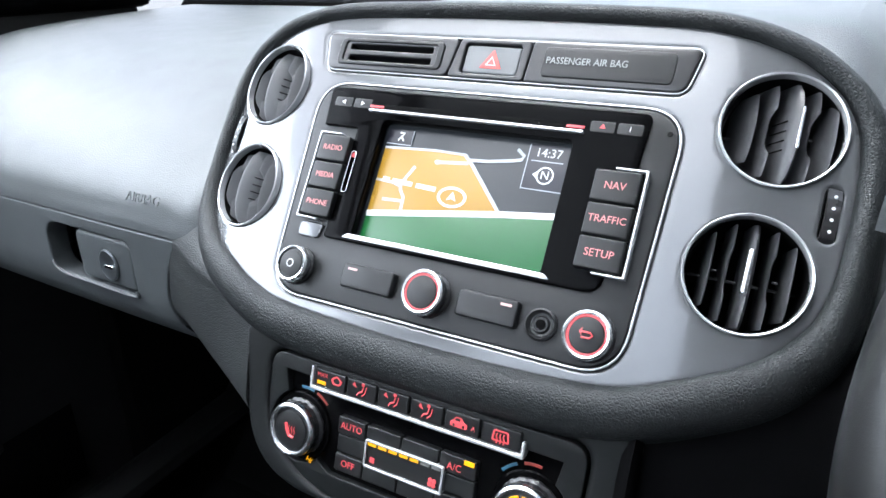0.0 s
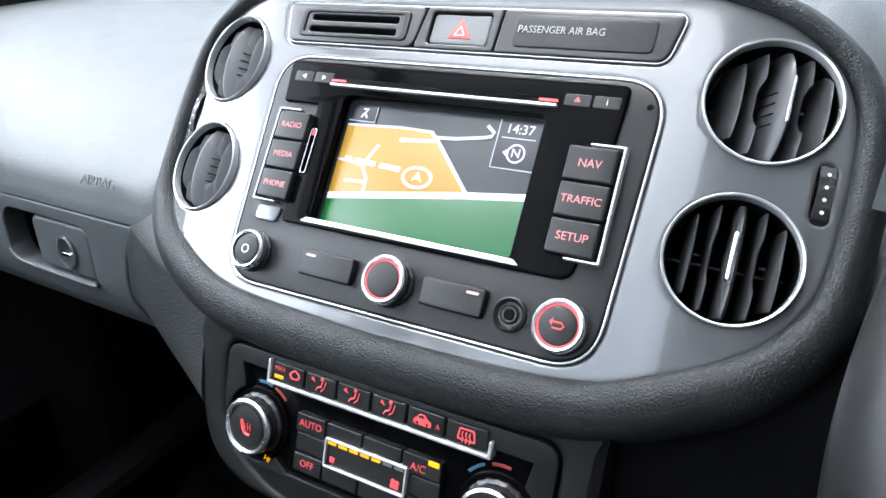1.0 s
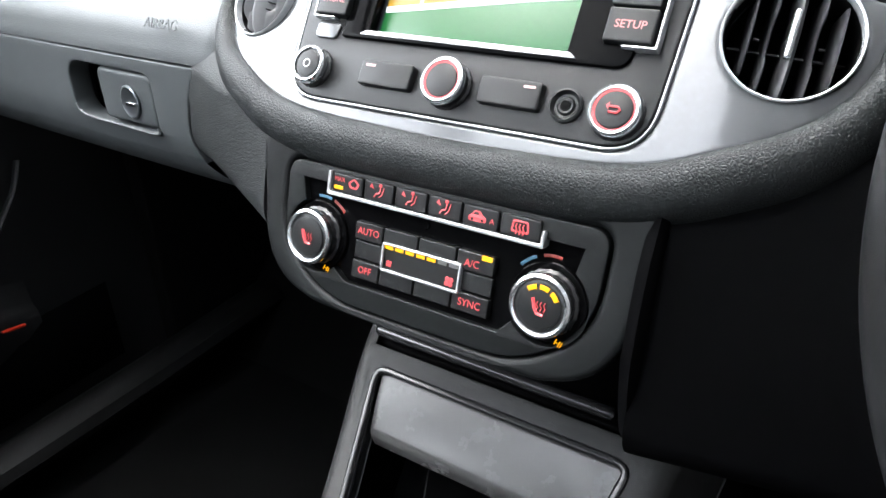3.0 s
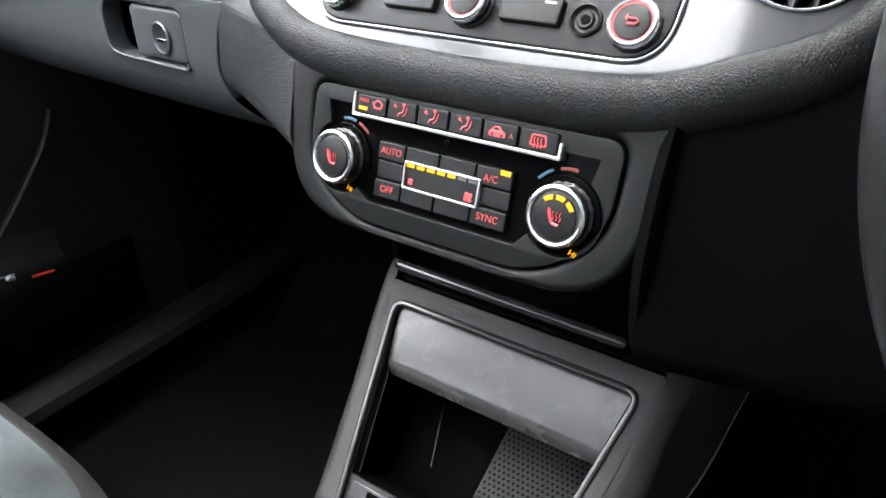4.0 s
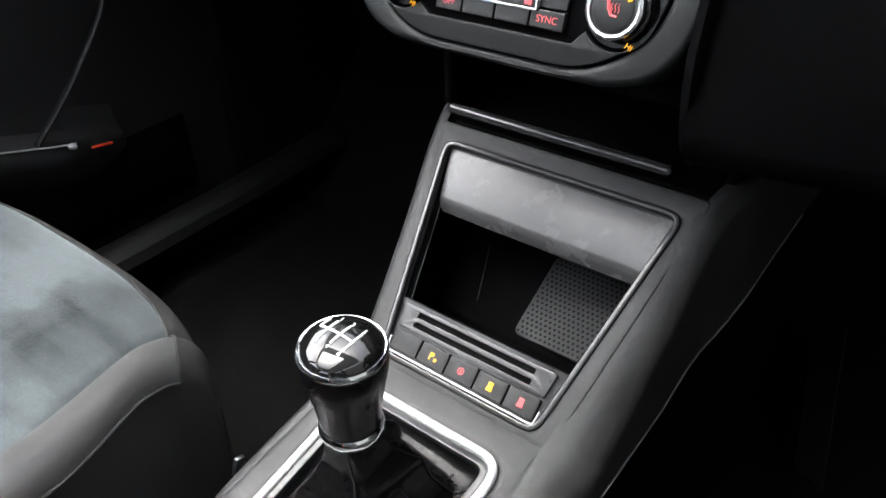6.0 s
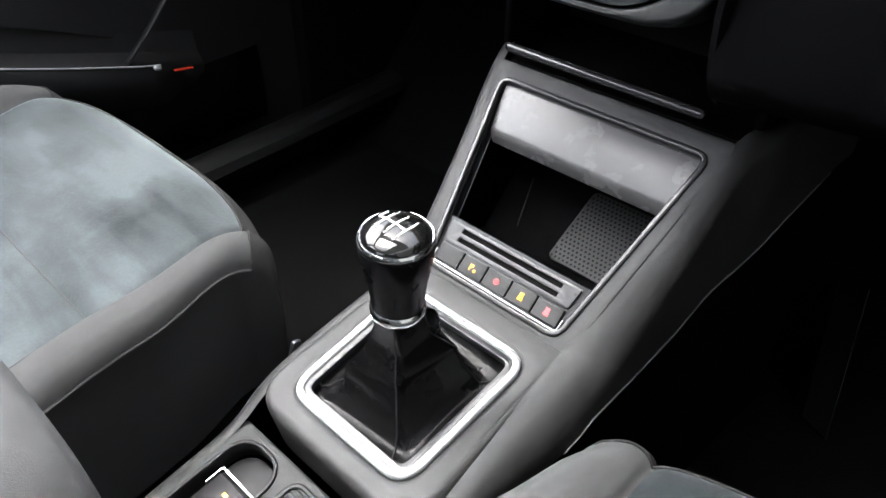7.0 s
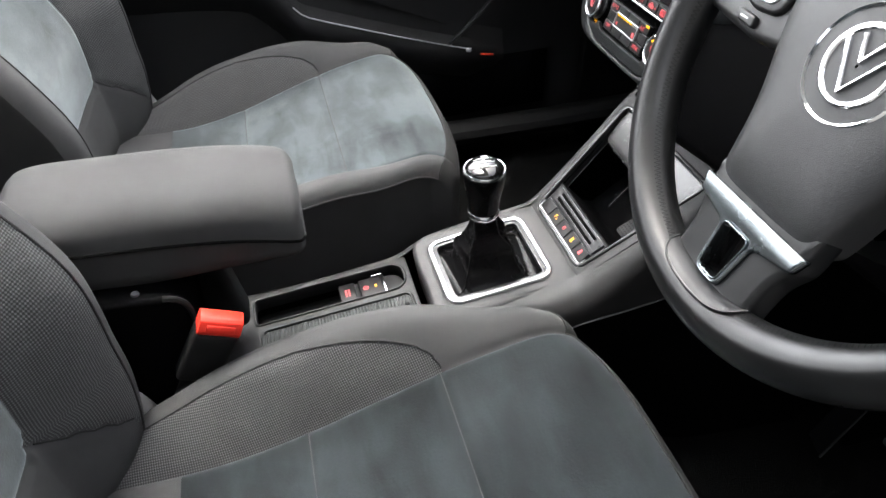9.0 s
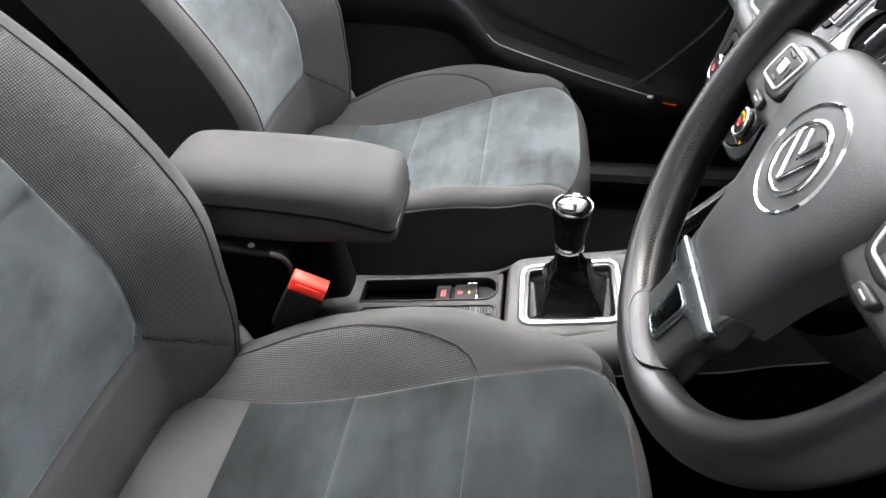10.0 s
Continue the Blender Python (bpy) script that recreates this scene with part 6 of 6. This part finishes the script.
    # backrest
    bp = smooth_loop([(-0.262, 0.235), (-0.238, 0.29), (-0.223, 0.34), (-0.2265, 0.40), (-0.2325, 0.45), (-0.2345, 0.49), (-0.240, 0.53), (-0.260, 0.575), (-0.287, 0.625), (-0.318, 0.68), (-0.368, 0.77), (-0.412, 0.86), (-0.432, 0.91), (-0.449, 0.93), (-0.474, 0.935), (-0.514, 0.92), (-0.534, 0.88)], 10, False)
    def suede_half(z):
        """Half the width of the backrest's suede, whose lower corners are rounded."""
        return lerp_list([(0.432, 0.0), (0.4325, 0.128), (0.440, 0.143), (0.455, 0.1525), (0.48, 0.152), (0.62, 0.150), (0.95, 0.148)], z)[0]

    def low_line(x):
        """Height of the seam that runs from the suede's corner down to the cushion."""
        return 0.437 - 1.05 * (x - 0.15)

    brow, binf = [], []
    for i, (y, z) in enumerate(bp):
        a, b = bp[max(i - 1, 0)], bp[min(i + 1, len(bp) - 1)]
        ty, tz = b[0] - a[0], b[1] - a[1]
        ln = math.hypot(ty, tz)
        ny, nz = tz / ln, -ty / ln
        wide = glide([(0.24, 0.90), (0.30, 0.96), (0.42, 1.0), (0.62, 1.0), (0.78, 0.93), (0.93, 0.82)], z)[0]
        bulge = glide([(0.24, 0.014), (0.315, 0.043), (0.40, 0.060), (0.49, 0.062), (0.60, 0.060), (0.66, 0.052), (0.71, 0.041), (0.76, 0.028), (0.85, 0.012)], z)[0]
        row, inf = [], []
        for s in across:
            q = abs(s)
            drop = 0
            if q < 0.58:
                x = 0.150 * q / 0.58
                h = -0.004 + 0.006 * (x / 0.15) ** 2
            elif q < 0.86:
                t = (q - 0.58) / 0.28
                x = 0.150 + 0.090 * t
                h = 0.002 + bulge * math.sin(math.pi / 2 * min(1, t * 1.05)) ** 1.2
            else:
                t = (q - 0.86) / 0.14
                a_ = min(1, t * 1.6) * math.pi / 2
                x = 0.240 + 0.022 * math.sin(a_)
                h = 0.002 + bulge
                drop = 0.030 * (1 - math.cos(a_)) + max(0, t - 0.6) * 2.5 * 0.12
            edge_x = suede_half(z)
            cut = math.exp(-((x - edge_x) / 0.004) ** 2) if z > 0.434 else 0
            if x < 0.14:
                cut = max(cut, math.exp(-((z - 0.434) / 0.005) ** 2), math.exp(-((z - 0.62) / 0.004) ** 2))
            else:
                cut = max(cut, math.exp(-((z - low_line(x)) / 0.004) ** 2) if x < 0.225 else 0)
            h -= 0.0035 * cut
            yy, zz = y + ny * (h - drop), z + nz * (h - drop)
            row.append((cx + (x if s > 0 else -x) * wide, yy, zz))
            inf.append((x, z, drop))
        brow.append(row)
        binf.append(inf)

    def bkind(i, j):
        xm = (binf[i][j][0] + binf[i][j + 1][0]) / 2
        z = binf[i][j][1]
        if i > 0.8 * len(bp):
            return "top"
        if xm < suede_half(z):
            return "panel"
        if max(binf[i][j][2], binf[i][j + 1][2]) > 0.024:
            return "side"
        if abs(across[j] + across[j + 1]) / 2 < 0.82 and xm > 0.14 and z > low_line(xm):
            return "insert"
        return "bolster"

    surface("back_panel", brow, SUEDE, ob, keep=lambda i, j: bkind(i, j) == "panel", sharp=80)
    surface("back_top", brow, CLOTH, ob, keep=lambda i, j: bkind(i, j) == "top", sharp=80)
    for sd in (True, False):
        surface("back_insert", brow, RIBBED, ob, "ribbed dark grey cloth", keep=lambda i, j: bkind(i, j) == "insert" and left(j) == sd, sharp=80)
        surface("back_bolster", brow, CLOTH, ob, "smooth grey cloth", keep=lambda i, j: bkind(i, j) == "bolster" and left(j) == sd, sharp=80)
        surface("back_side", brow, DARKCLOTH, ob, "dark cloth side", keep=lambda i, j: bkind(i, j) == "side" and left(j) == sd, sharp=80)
    i0 = min(range(len(bp)), key=lambda i: abs(bp[i][1] - 0.30))
    i1 = int(0.8 * len(bp))
    for sgn in (-1, 1):
        js = min(range(len(across)), key=lambda j: abs(across[j] - sgn * 0.82))
        sweep("back_seam", [Vector(brow[i][js]) + Vector((0, 0.0006, 0.0002)) for i in range(i0, i1, 3)], 0.0011, DARKCLOTH, ob, "dark stitched seam", n=5)
        line = []
        for j in range(len(across)):
            q = across[j] * sgn
            if 0.585 < q < 0.80:
                i = min(range(len(bp)), key=lambda i: abs(bp[i][1] - low_line(binf[i][j][0])))
                line.append(Vector(brow[i][j]) + Vector((0, 0.0006, 0.0)))
        sweep("lower_seam", line[::2], 0.0011, DARKCLOTH, ob, "dark stitched seam", n=5)
    block("back_shell", (0.46, 0.03, 0.55), pose(cx, -0.50, 0.62, 24), HARD, ob, 0.012, 3, "black plastic seat back shell")
    block("seat_base", (0.42, 0.44, 0.10), pose(cx, 0.02, 0.20), HARD, ob, 0.02, 3, "black plastic seat base")
    for s in (-1, 1):
        block("seat_rail", (0.03, 0.56, 0.045), pose(cx + s * 0.19, 0.0, FLOOR + 0.0225), DARK_METAL, ob, 0.005, 2, "metal seat rail")
        block("hinge_cover", (0.022, 0.10, 0.12), pose(cx + s * 0.262, -0.215, 0.30, 12), HARD, ob, 0.008, 3, "grey plastic hinge cover")
        block("hinge_trim", (0.022, 0.075, 0.035), pose(cx + s * 0.256, -0.200, 0.330, 24), GREY, ob, 0.006, 3, "pale hinge trim")
    return ob


driver = front_seat("driver_seat", "grey driver's seat with blue-grey suede panels and dotted cloth bolsters", SUEDE_SHADED)
passenger = front_seat("passenger_seat", "grey front passenger seat with brushed blue-grey suede cushion", SUEDE)
block("seat_clip", (0.005, 0.009, 0.016), pose(0.620, 0.243, 0.340, -20), DARK_METAL, passenger, 0.002, 2, "small metal clip on the cushion side")
passenger.matrix_basis = Matrix.Translation((-0.3745, -0.030, FLOOR - 0.008))
bench = thing("rear_bench", (0, -1.1, FLOOR), "dark grey rear bench seat behind the front seats", "seat")
block("bench_cushion", (1.28, 0.50, 0.22), pose(0, -1.05, 0.29, 6), DARKCLOTH, bench, 0.05, 5)
block("bench_back", (1.28, 0.16, 0.60), pose(0, -1.36, 0.62, 20), DARKCLOTH, bench, 0.05, 5)

# ---- steering wheel ----
wheel = thing("steering_wheel", WHEEL @ Vector((0, 0, 0)), "black leather three-spoke steering wheel with chrome inserts", "steering wheel")
RIM = WHEEL @ Matrix.Translation((0, 0, -0.005))


def crest(a):
    """Sine with slightly pointed tops, for a rim with soft ridges."""
    return math.copysign(abs(math.sin(a)) ** 1.16, math.sin(a))


rows = []
for i in range(144):
    a = 2 * math.pi * i / 144
    grip = 1 + 0.12 * math.exp(-((math.degrees(a) - 160) / 10) ** 2) + 0.12 * math.exp(-((math.degrees(a) - 20) / 10) ** 2)
    row = []
    for k in range(32):
        b_ = 2 * math.pi * k / 32
        rr_ = 0.1702 + 0.0172 * grip * crest(b_ + math.pi / 2)
        row.append(RIM @ Vector((rr_ * math.cos(a), rr_ * math.sin(a), 0.0190 * grip * crest(b_))))
    rows.append(row)
surface("rim", rows, LEATHER, wheel, "stitched black leather rim", close_u=True, close_v=True)
bm = bmesh.new()
def on_rim(a, b_, lift):
    q = 0.1702 + (0.0172 + lift) * crest(b_ + math.pi / 2)
    return RIM @ Vector((q * math.cos(a), q * math.sin(a), (0.0190 + lift) * crest(b_)))


for i in range(300):
    a = 2 * math.pi * i / 300
    for d, (b0, b1) in ((0.0, (2.50, 2.72)), (0.0105, (2.72, 2.50))):
        w_ = 0.0042
        p = [on_rim(a + d, b0, 0.0004), on_rim(a + d + w_, b0, 0.0006), on_rim(a + d + 0.0085 + w_, b1, 0.0006), on_rim(a + d + 0.0085, b1, 0.0004)]
        bm.faces.new([bm.verts.new(q) for q in p])
tagged(part("rim_stitching", bm, RUBBER, wheel, "dark cross stitching"), kind="stuff")
# hub pad: a shield-shaped cover, domed
HALF_PAD = [(0.026, -0.1000), (0.040, -0.0985), (0.0475, -0.0925), (0.0510, -0.080), (0.0545, -0.062), (0.0610, -0.040), (0.0710, -0.0165), (0.0800, 0.008), (0.0840, 0.028), (0.0780, 0.047), (0.052, 0.058)]
PAD = smooth_loop([(0.0, -0.1003)] + HALF_PAD + [(0.0, 0.061)] + [(-u, v) for u, v in HALF_PAD[::-1]], 5)
rows = []
for k in range(15):
    t = k / 14
    sc = math.sin(math.pi / 2 * t) if t < 1 else 1
    w = 0.010 + 0.0 - 0.016 * (1 - math.cos(math.pi / 2 * t)) ** 1.5
    rows.append([WHEEL @ Vector((u * max(sc, 0.012), v * max(sc, 0.012), w)) for u, v in PAD])
rows.append([WHEEL @ Vector((u, v, -0.03)) for u, v in PAD])
surface("airbag_pad", rows, BAG, wheel, "dark grey grained airbag cover", close_v=True)
lettering("airbag_mark", "AIRBAG", 0.0085, BAG, wheel, WHEEL, -0.012, -0.078, 0.0015, raise_by=0.0008)
lathe("badge_ring", [(0.0352, 0.002), (0.0362, 0.0092), (0.0350, 0.0108), (0.0336, 0.0100), (0.0328, 0.0070)], CHROME, wheel, WHEEL, 0.001, 0.001, 56, "chrome ring round the badge")
lathe("badge_dish", [(0.0332, 0.0085), (0.0300, 0.0068), (0.0250, 0.0060)], BAG, wheel, WHEEL, 0.001, 0.001, 48, "grey dish round the badge")
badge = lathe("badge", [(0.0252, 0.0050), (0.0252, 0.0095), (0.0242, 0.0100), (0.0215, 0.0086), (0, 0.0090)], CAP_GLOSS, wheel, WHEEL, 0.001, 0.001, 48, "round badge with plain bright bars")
for pts in (((-0.0165, 0.010), (0.0, -0.0165), (0.0165, 0.010)), ((-0.008, 0.016), (0.0, 0.002), (0.008, 0.016))):
    sweep("badge_bar", [WHEEL @ Vector((u + 0.001, v + 0.001, 0.0105)) for u, v in pts], 0.0021, CHROME, badge, n=8, flat=0.6)
sweep("badge_hoop", [WHEEL @ Vector((0.001 + 0.0228 * math.cos(2 * math.pi * i / 40), 0.001 + 0.0228 * math.sin(2 * math.pi * i / 40), 0.0102)) for i in range(40)], 0.0019, CHROME, badge, n=8, closed=True, flat=0.6)
# side spokes with key pads: a silver frame round four keys, and a small key below
KEY_PLANE = WHEEL @ Matrix.Translation((0, -0.001, -0.003))
for s in (-1, 1):
    sp = rounded([(s * 0.066, -0.014), (s * 0.100, -0.018), (s * 0.160, -0.012), (s * 0.160, 0.036), (s * 0.115, 0.046), (s * 0.070, 0.048)][::s], 0.008, 4)
    plate("side_spoke", [sp], 0.022, 0.006, SPOKE, wheel, KEY_PLANE, "dark side spoke", top=0.0005, res=3)
    kf = rounded([(s * 0.084, 0.0020), (s * 0.108, -0.0010), (s * 0.132, 0.0080), (s * 0.126, 0.0270), (s * 0.104, 0.0400), (s * 0.074, 0.0400)][::s], 0.007, 4)
    pad = plate("key_pad", [kf], 0.010, 0.003, SPOKE, wheel, KEY_PLANE, "grey key pad with a silver frame", top=0.0052)
    fr = rounded([(s * 0.0905, 0.0060), (s * 0.1245, 0.0060), (s * 0.1185, 0.0350), (s * 0.0815, 0.0350)][::s], 0.006, 4)
    plate("key_frame", [fr, grown(fr, -0.0026)], 0.003, 0.0008, SILVER, pad, KEY_PLANE, "bright silver frame", top=0.0070)
    plate("key_face", [grown(fr, -0.0030)], 0.004, 0.0010, BUTTON, pad, KEY_PLANE, top=0.0066)
    plate("key_centre", [rr(s * 0.1035, 0.0205, 0.0110, 0.0100, 0.0022)], 0.003, 0.0008, SILVER, pad, KEY_PLANE, "bright middle key", top=0.0080)
    for du, dv, w_, h_ in ((0.0935, 0.0205, 0.0036, 0.0080), (0.1130, 0.0205, 0.0036, 0.0080), (0.1035, 0.0300, 0.0090, 0.0028), (0.1050, 0.0108, 0.0090, 0.0028)):
        plate("key", [rr(s * du, dv, w_, h_, 0.0010)], 0.002, 0.0005, SATIN, pad, KEY_PLANE, top=0.0074)
    plate("key_lower", [rounded([(s * 0.098, -0.0120), (s * 0.116, -0.0110), (s * 0.120, -0.0030), (s * 0.100, -0.0040)][::s], 0.003, 3)], 0.008, 0.0015, SPOKE, pad, KEY_PLANE, "small key under the pad", top=0.0048)
    plate("key_mark", [rr(s * 0.109, -0.0075, 0.0080, 0.0012, 0.0004)], 0.0004, 0.00005, SILVER, pad, KEY_PLANE, top=0.0052)
# lower spoke: dark base that laps over the rim, bright T-shaped insert with a slot
LS = rounded([(-0.040, -0.168), (0.040, -0.168), (0.041, -0.125), (0.050, -0.108), (0.050, -0.085), (-0.050, -0.085), (-0.050, -0.108), (-0.041, -0.125)], [0.012, 0.012, 0.02, 0.006, 0.002, 0.002, 0.006, 0.02], 5)
SLOT = rounded([(-0.0090, -0.1480), (0.0090, -0.1480), (0.0125, -0.1155), (-0.0125, -0.1155)], 0.004, 5)
plate("lower_spoke", [LS, SLOT], 0.024, 0.006, SPOKE, wheel, WHEEL, "dark satin lower spoke", top=0.0005, res=3)
CI = rounded([(-0.0125, -0.1520), (0.0125, -0.1520), (0.0165, -0.1180), (0.0480, -0.1120), (0.0520, -0.0990), (-0.0520, -0.0990), (-0.0480, -0.1120), (-0.0165, -0.1180)], [0.005, 0.005, 0.006, 0.003, 0.002, 0.002, 0.003, 0.006], 5)
plate("spoke_insert", [CI, grown(SLOT, 0.0006)], 0.008, 0.0025, INSERT, wheel, WHEEL, "satin metal insert with a slot", top=0.0035, res=3)
plate("slot_sleeve", [grown(SLOT, 0.0012), SLOT], 0.020, 0.0006, INSERT, wheel, WHEEL, "satin metal slot edge", top=0.0046, res=2)
saddle, lap = [], []
for i in range(25):
    a = radians(270 - 15.5 + 31 * i / 24)
    reach = math.sqrt(max(0.0, 1 - (2 * i / 24 - 1) ** 4))
    low, high = radians(178), radians(168 - 52 * reach)
    row = []
    for k in range(9):
        b_ = low + (high - low) * k / 8
        q = 0.1702 + 0.0181 * math.cos(b_)
        row.append(RIM @ Vector((q * math.cos(a), q * math.sin(a), 0.0195 * math.sin(b_))))
    saddle.append(row)
    lap.append(row[-1])
surface("spoke_saddle", saddle, SPOKE, wheel, "dark spoke end lapped over the rim", thick=0.001)
sweep("saddle_edge", lap, 0.0008, SPOKE, wheel, n=6)
lathe("column_shroud", [(0.075, -0.05), (0.085, -0.09), (0.088, -0.20), (0.0, -0.20)], HARD, wheel, WHEEL, 0, -0.015, 40, "black column shroud")
lathe("hub", [(0.06, -0.015), (0.06, -0.06), (0, -0.06)], SATIN, wheel, WHEEL, 0, -0.01, 32)
for s in (-1, 1):
    stalk = thing("column_stalk", WHEEL @ Vector((s * 0.08, 0.0, -0.06)), "black steering column stalk with pale marks", "stalk", "column stalks")
    sweep("stalk_arm", [WHEEL @ Vector(p) for p in ((s * 0.05, -0.005, -0.075), (s * 0.10, -0.004, -0.062), (s * 0.145, 0.0, -0.052), (s * 0.165, 0.002, -0.05))], 0.0075, SATIN, stalk, n=14, flat=0.75)
    sweep("stalk_mark", [WHEEL @ Vector(p) for p in ((s * 0.120, 0.0045, -0.0505), (s * 0.130, 0.005, -0.0485))], 0.0012, WHITE, stalk, n=6)

# ---- passenger's door ----
door = thing("passenger_door", (-0.74, 0.2, FLOOR), "black grained front passenger door, closed", "door")
DOOR = side_plane(-0.735, 1)
plate("door_skin", [rr(0.24, 0.43, 1.20, 0.86, 0.03)], 0.05, 0.008, DOORSKIN, door, DOOR)
ARM_LINE = [(-0.30, 0.560), (-0.02, 0.545), (0.04, 0.500), (0.085, 0.446), (0.12, 0.430), (0.18, 0.410), (0.30, 0.372), (0.41, 0.341), (0.50, 0.318)]
rows = []
for i in range(61):
    y = -0.30 + 0.80 * i / 60
    zt = glide(ARM_LINE, y)[0]
    out = lerp_list([(-0.30, 0.030), (0.0, 0.040), (0.40, 0.036), (0.47, 0.010), (0.50, 0.002)], y)[0]
    rows.append([(-0.736, y, zt + 0.05), (-0.732, y, zt + 0.010), (-0.728 + out * 0.5, y, zt + 0.002), (-0.726 + out, y, zt), (-0.722 + out, y, zt - 0.010), (-0.724 + out, y, zt - 0.030), (-0.726 + out * 0.6, y, zt - 0.060), (-0.734, y, zt - 0.100)])
surface("armrest_bulge", rows, DOORSKIN, door, "moulded door armrest")
sweep("armrest_line", [(r[3][0] + 0.001, r[3][1], r[3][2] + 0.002) for r in rows[28:55]], 0.0013, SILVER, door, "thin bright armrest line", n=8)
block("pull_tip", (0.008, 0.012, 0.008), pose(-0.688, 0.412, 0.340, -15), SILVER, door, 0.004, 3, "small bright handle tip")
block("door_reflector", (0.006, 0.030, 0.0035), pose(-0.698, 0.455, 0.322, -8), plastic("reflector_red", (0.5, 0.04, 0.02), 0.25, vary=0.05), door, 0.0015, 2, "thin red door reflector")
sweep("pull_brace", smooth_loop([(-0.702, 0.375, 0.352), (-0.700, 0.415, 0.388), (-0.702, 0.46, 0.432), (-0.710, 0.51, 0.484), (-0.728, 0.535, 0.515)], 4, False), 0.006, HARD, door, "slanting grab handle", n=12, flat=0.6)
rows = [[(-0.7335 + 0.010 * math.sin(math.pi * k / 10), -0.02 + (0.40 + 0.10 * i / 8) * k / 10, 0.55 - 0.17 * (k / 10) + (0.24 - 0.06 * k / 10) * i / 8) for k in range(11)] for i in range(9)]
surface("recess_panel", rows, DOORSKIN, door, "smooth dark inlay over the armrest")
rows = []
for i in range(26):
    y = 0.10 + 0.50 * i / 25
    rows.append([(-0.724 + 0.022 * math.sin(math.pi * k / 8) * math.sin(math.pi * i / 25) ** 0.5, y, 0.165 + 0.125 * k / 8 + 0.02 * (i / 25)) for k in range(9)])
surface("door_pocket", rows, SHADED_BLACK, door, "moulded door pocket")
sweep("window_ledge", [(-0.735, -0.36, 0.865), (-0.735, 0.3, 0.862), (-0.73, 0.84, 0.855)], 0.03, SHADED_BLACK, door, "padded window ledge", n=12)
pane = plate("window_pane", [rounded([(-0.34, 0.86), (0.80, 0.86), (0.38, 1.26), (-0.36, 1.28)], 0.03, 4)], 0.004, 0.001, GLASS, door, side_plane(-0.71, 1) @ pose(0, 0, 0, 0, 0, 0), "clear side window")
pane.visible_shadow = False
belt = thing("seat_belt", (-0.69, -0.33, 0.2), "black seat belt webbing beside the door pillar", "belt")
rows = [[(-0.665 + 0.002 * k, -0.30 + 0.022 * k - 0.09 * i / 12, 0.22 + 0.98 * i / 12) for k in range(3)] for i in range(13)]
surface("webbing", rows, DARKCLOTH, belt, thick=0.0015)

ddoor = thing("driver_door", (0.76, 0.2, FLOOR), "black grained driver's door standing wide open", "door")
plate("door_skin", [rr(-0.24, 0.43, 1.20, 0.80, 0.03)], 0.05, 0.008, HARD, ddoor, side_plane(0.765, -1))
sweep("window_ledge", [(0.755, -0.36, 0.845), (0.757, 0.3, 0.842), (0.755, 0.84, 0.835)], 0.03, HARD, ddoor, "padded window ledge", n=12)
block("door_armrest", (0.06, 0.55, 0.05), pose(0.735, 0.05, 0.56, 4), HARD, ddoor, 0.015, 3, "moulded door armrest")

ddoor.matrix_basis = Matrix.Translation((0.765, 0.84, 0)) @ pose(0, 0, 0, 0, 0, 64) @ Matrix.Translation((-0.765, -0.84, 0)) @ ddoor.matrix_basis

# ---- driver's footwell ----
rest = thing("foot_rest", (0.19, 0.6, FLOOR), "black plastic plate in the driver's footwell", "foot rest")
corners = [Vector(p) for p in ((0.203, 0.620, 0.150), (0.232, 0.616, 0.142), (0.196, 0.748, 0.247), (0.166, 0.742, 0.245))]
rows = [[corners[0].lerp(corners[3], i / 10).lerp(corners[1].lerp(corners[2], i / 10), j / 6) for j in range(7)] for i in range(11)]
surface("rest_plate", rows, SHADED_BLACK, rest, thick=0.008)
# pale strip puts the light on the plate's edge into colour
sweep("rest_edge", [r[-1] + Vector((0.0, -0.001, 0.001)) for r in rows], 0.0018, RIBGREY, rest, "pale strip standing for the plate's lit edge", n=8)
block("rest_foot", (0.03, 0.10, 0.09), pose(0.192, 0.735, 0.145), SHADED_BLACK, rest, 0.006, 3)
for k, x in enumerate((0.30, 0.40)):
    pd = thing("pedal", (x, 0.66, 0.2), "black pedal with a ribbed rubber face", "pedal", "pedals")
    block("pedal_pad", (0.06, 0.014, 0.05), pose(x, 0.66, 0.235, -30), RUBBER, pd, 0.005, 3)
    block("pedal_arm", (0.012, 0.02, 0.30), pose(x, 0.70, 0.37, -10), DARK_METAL, pd, 0.003, 2)
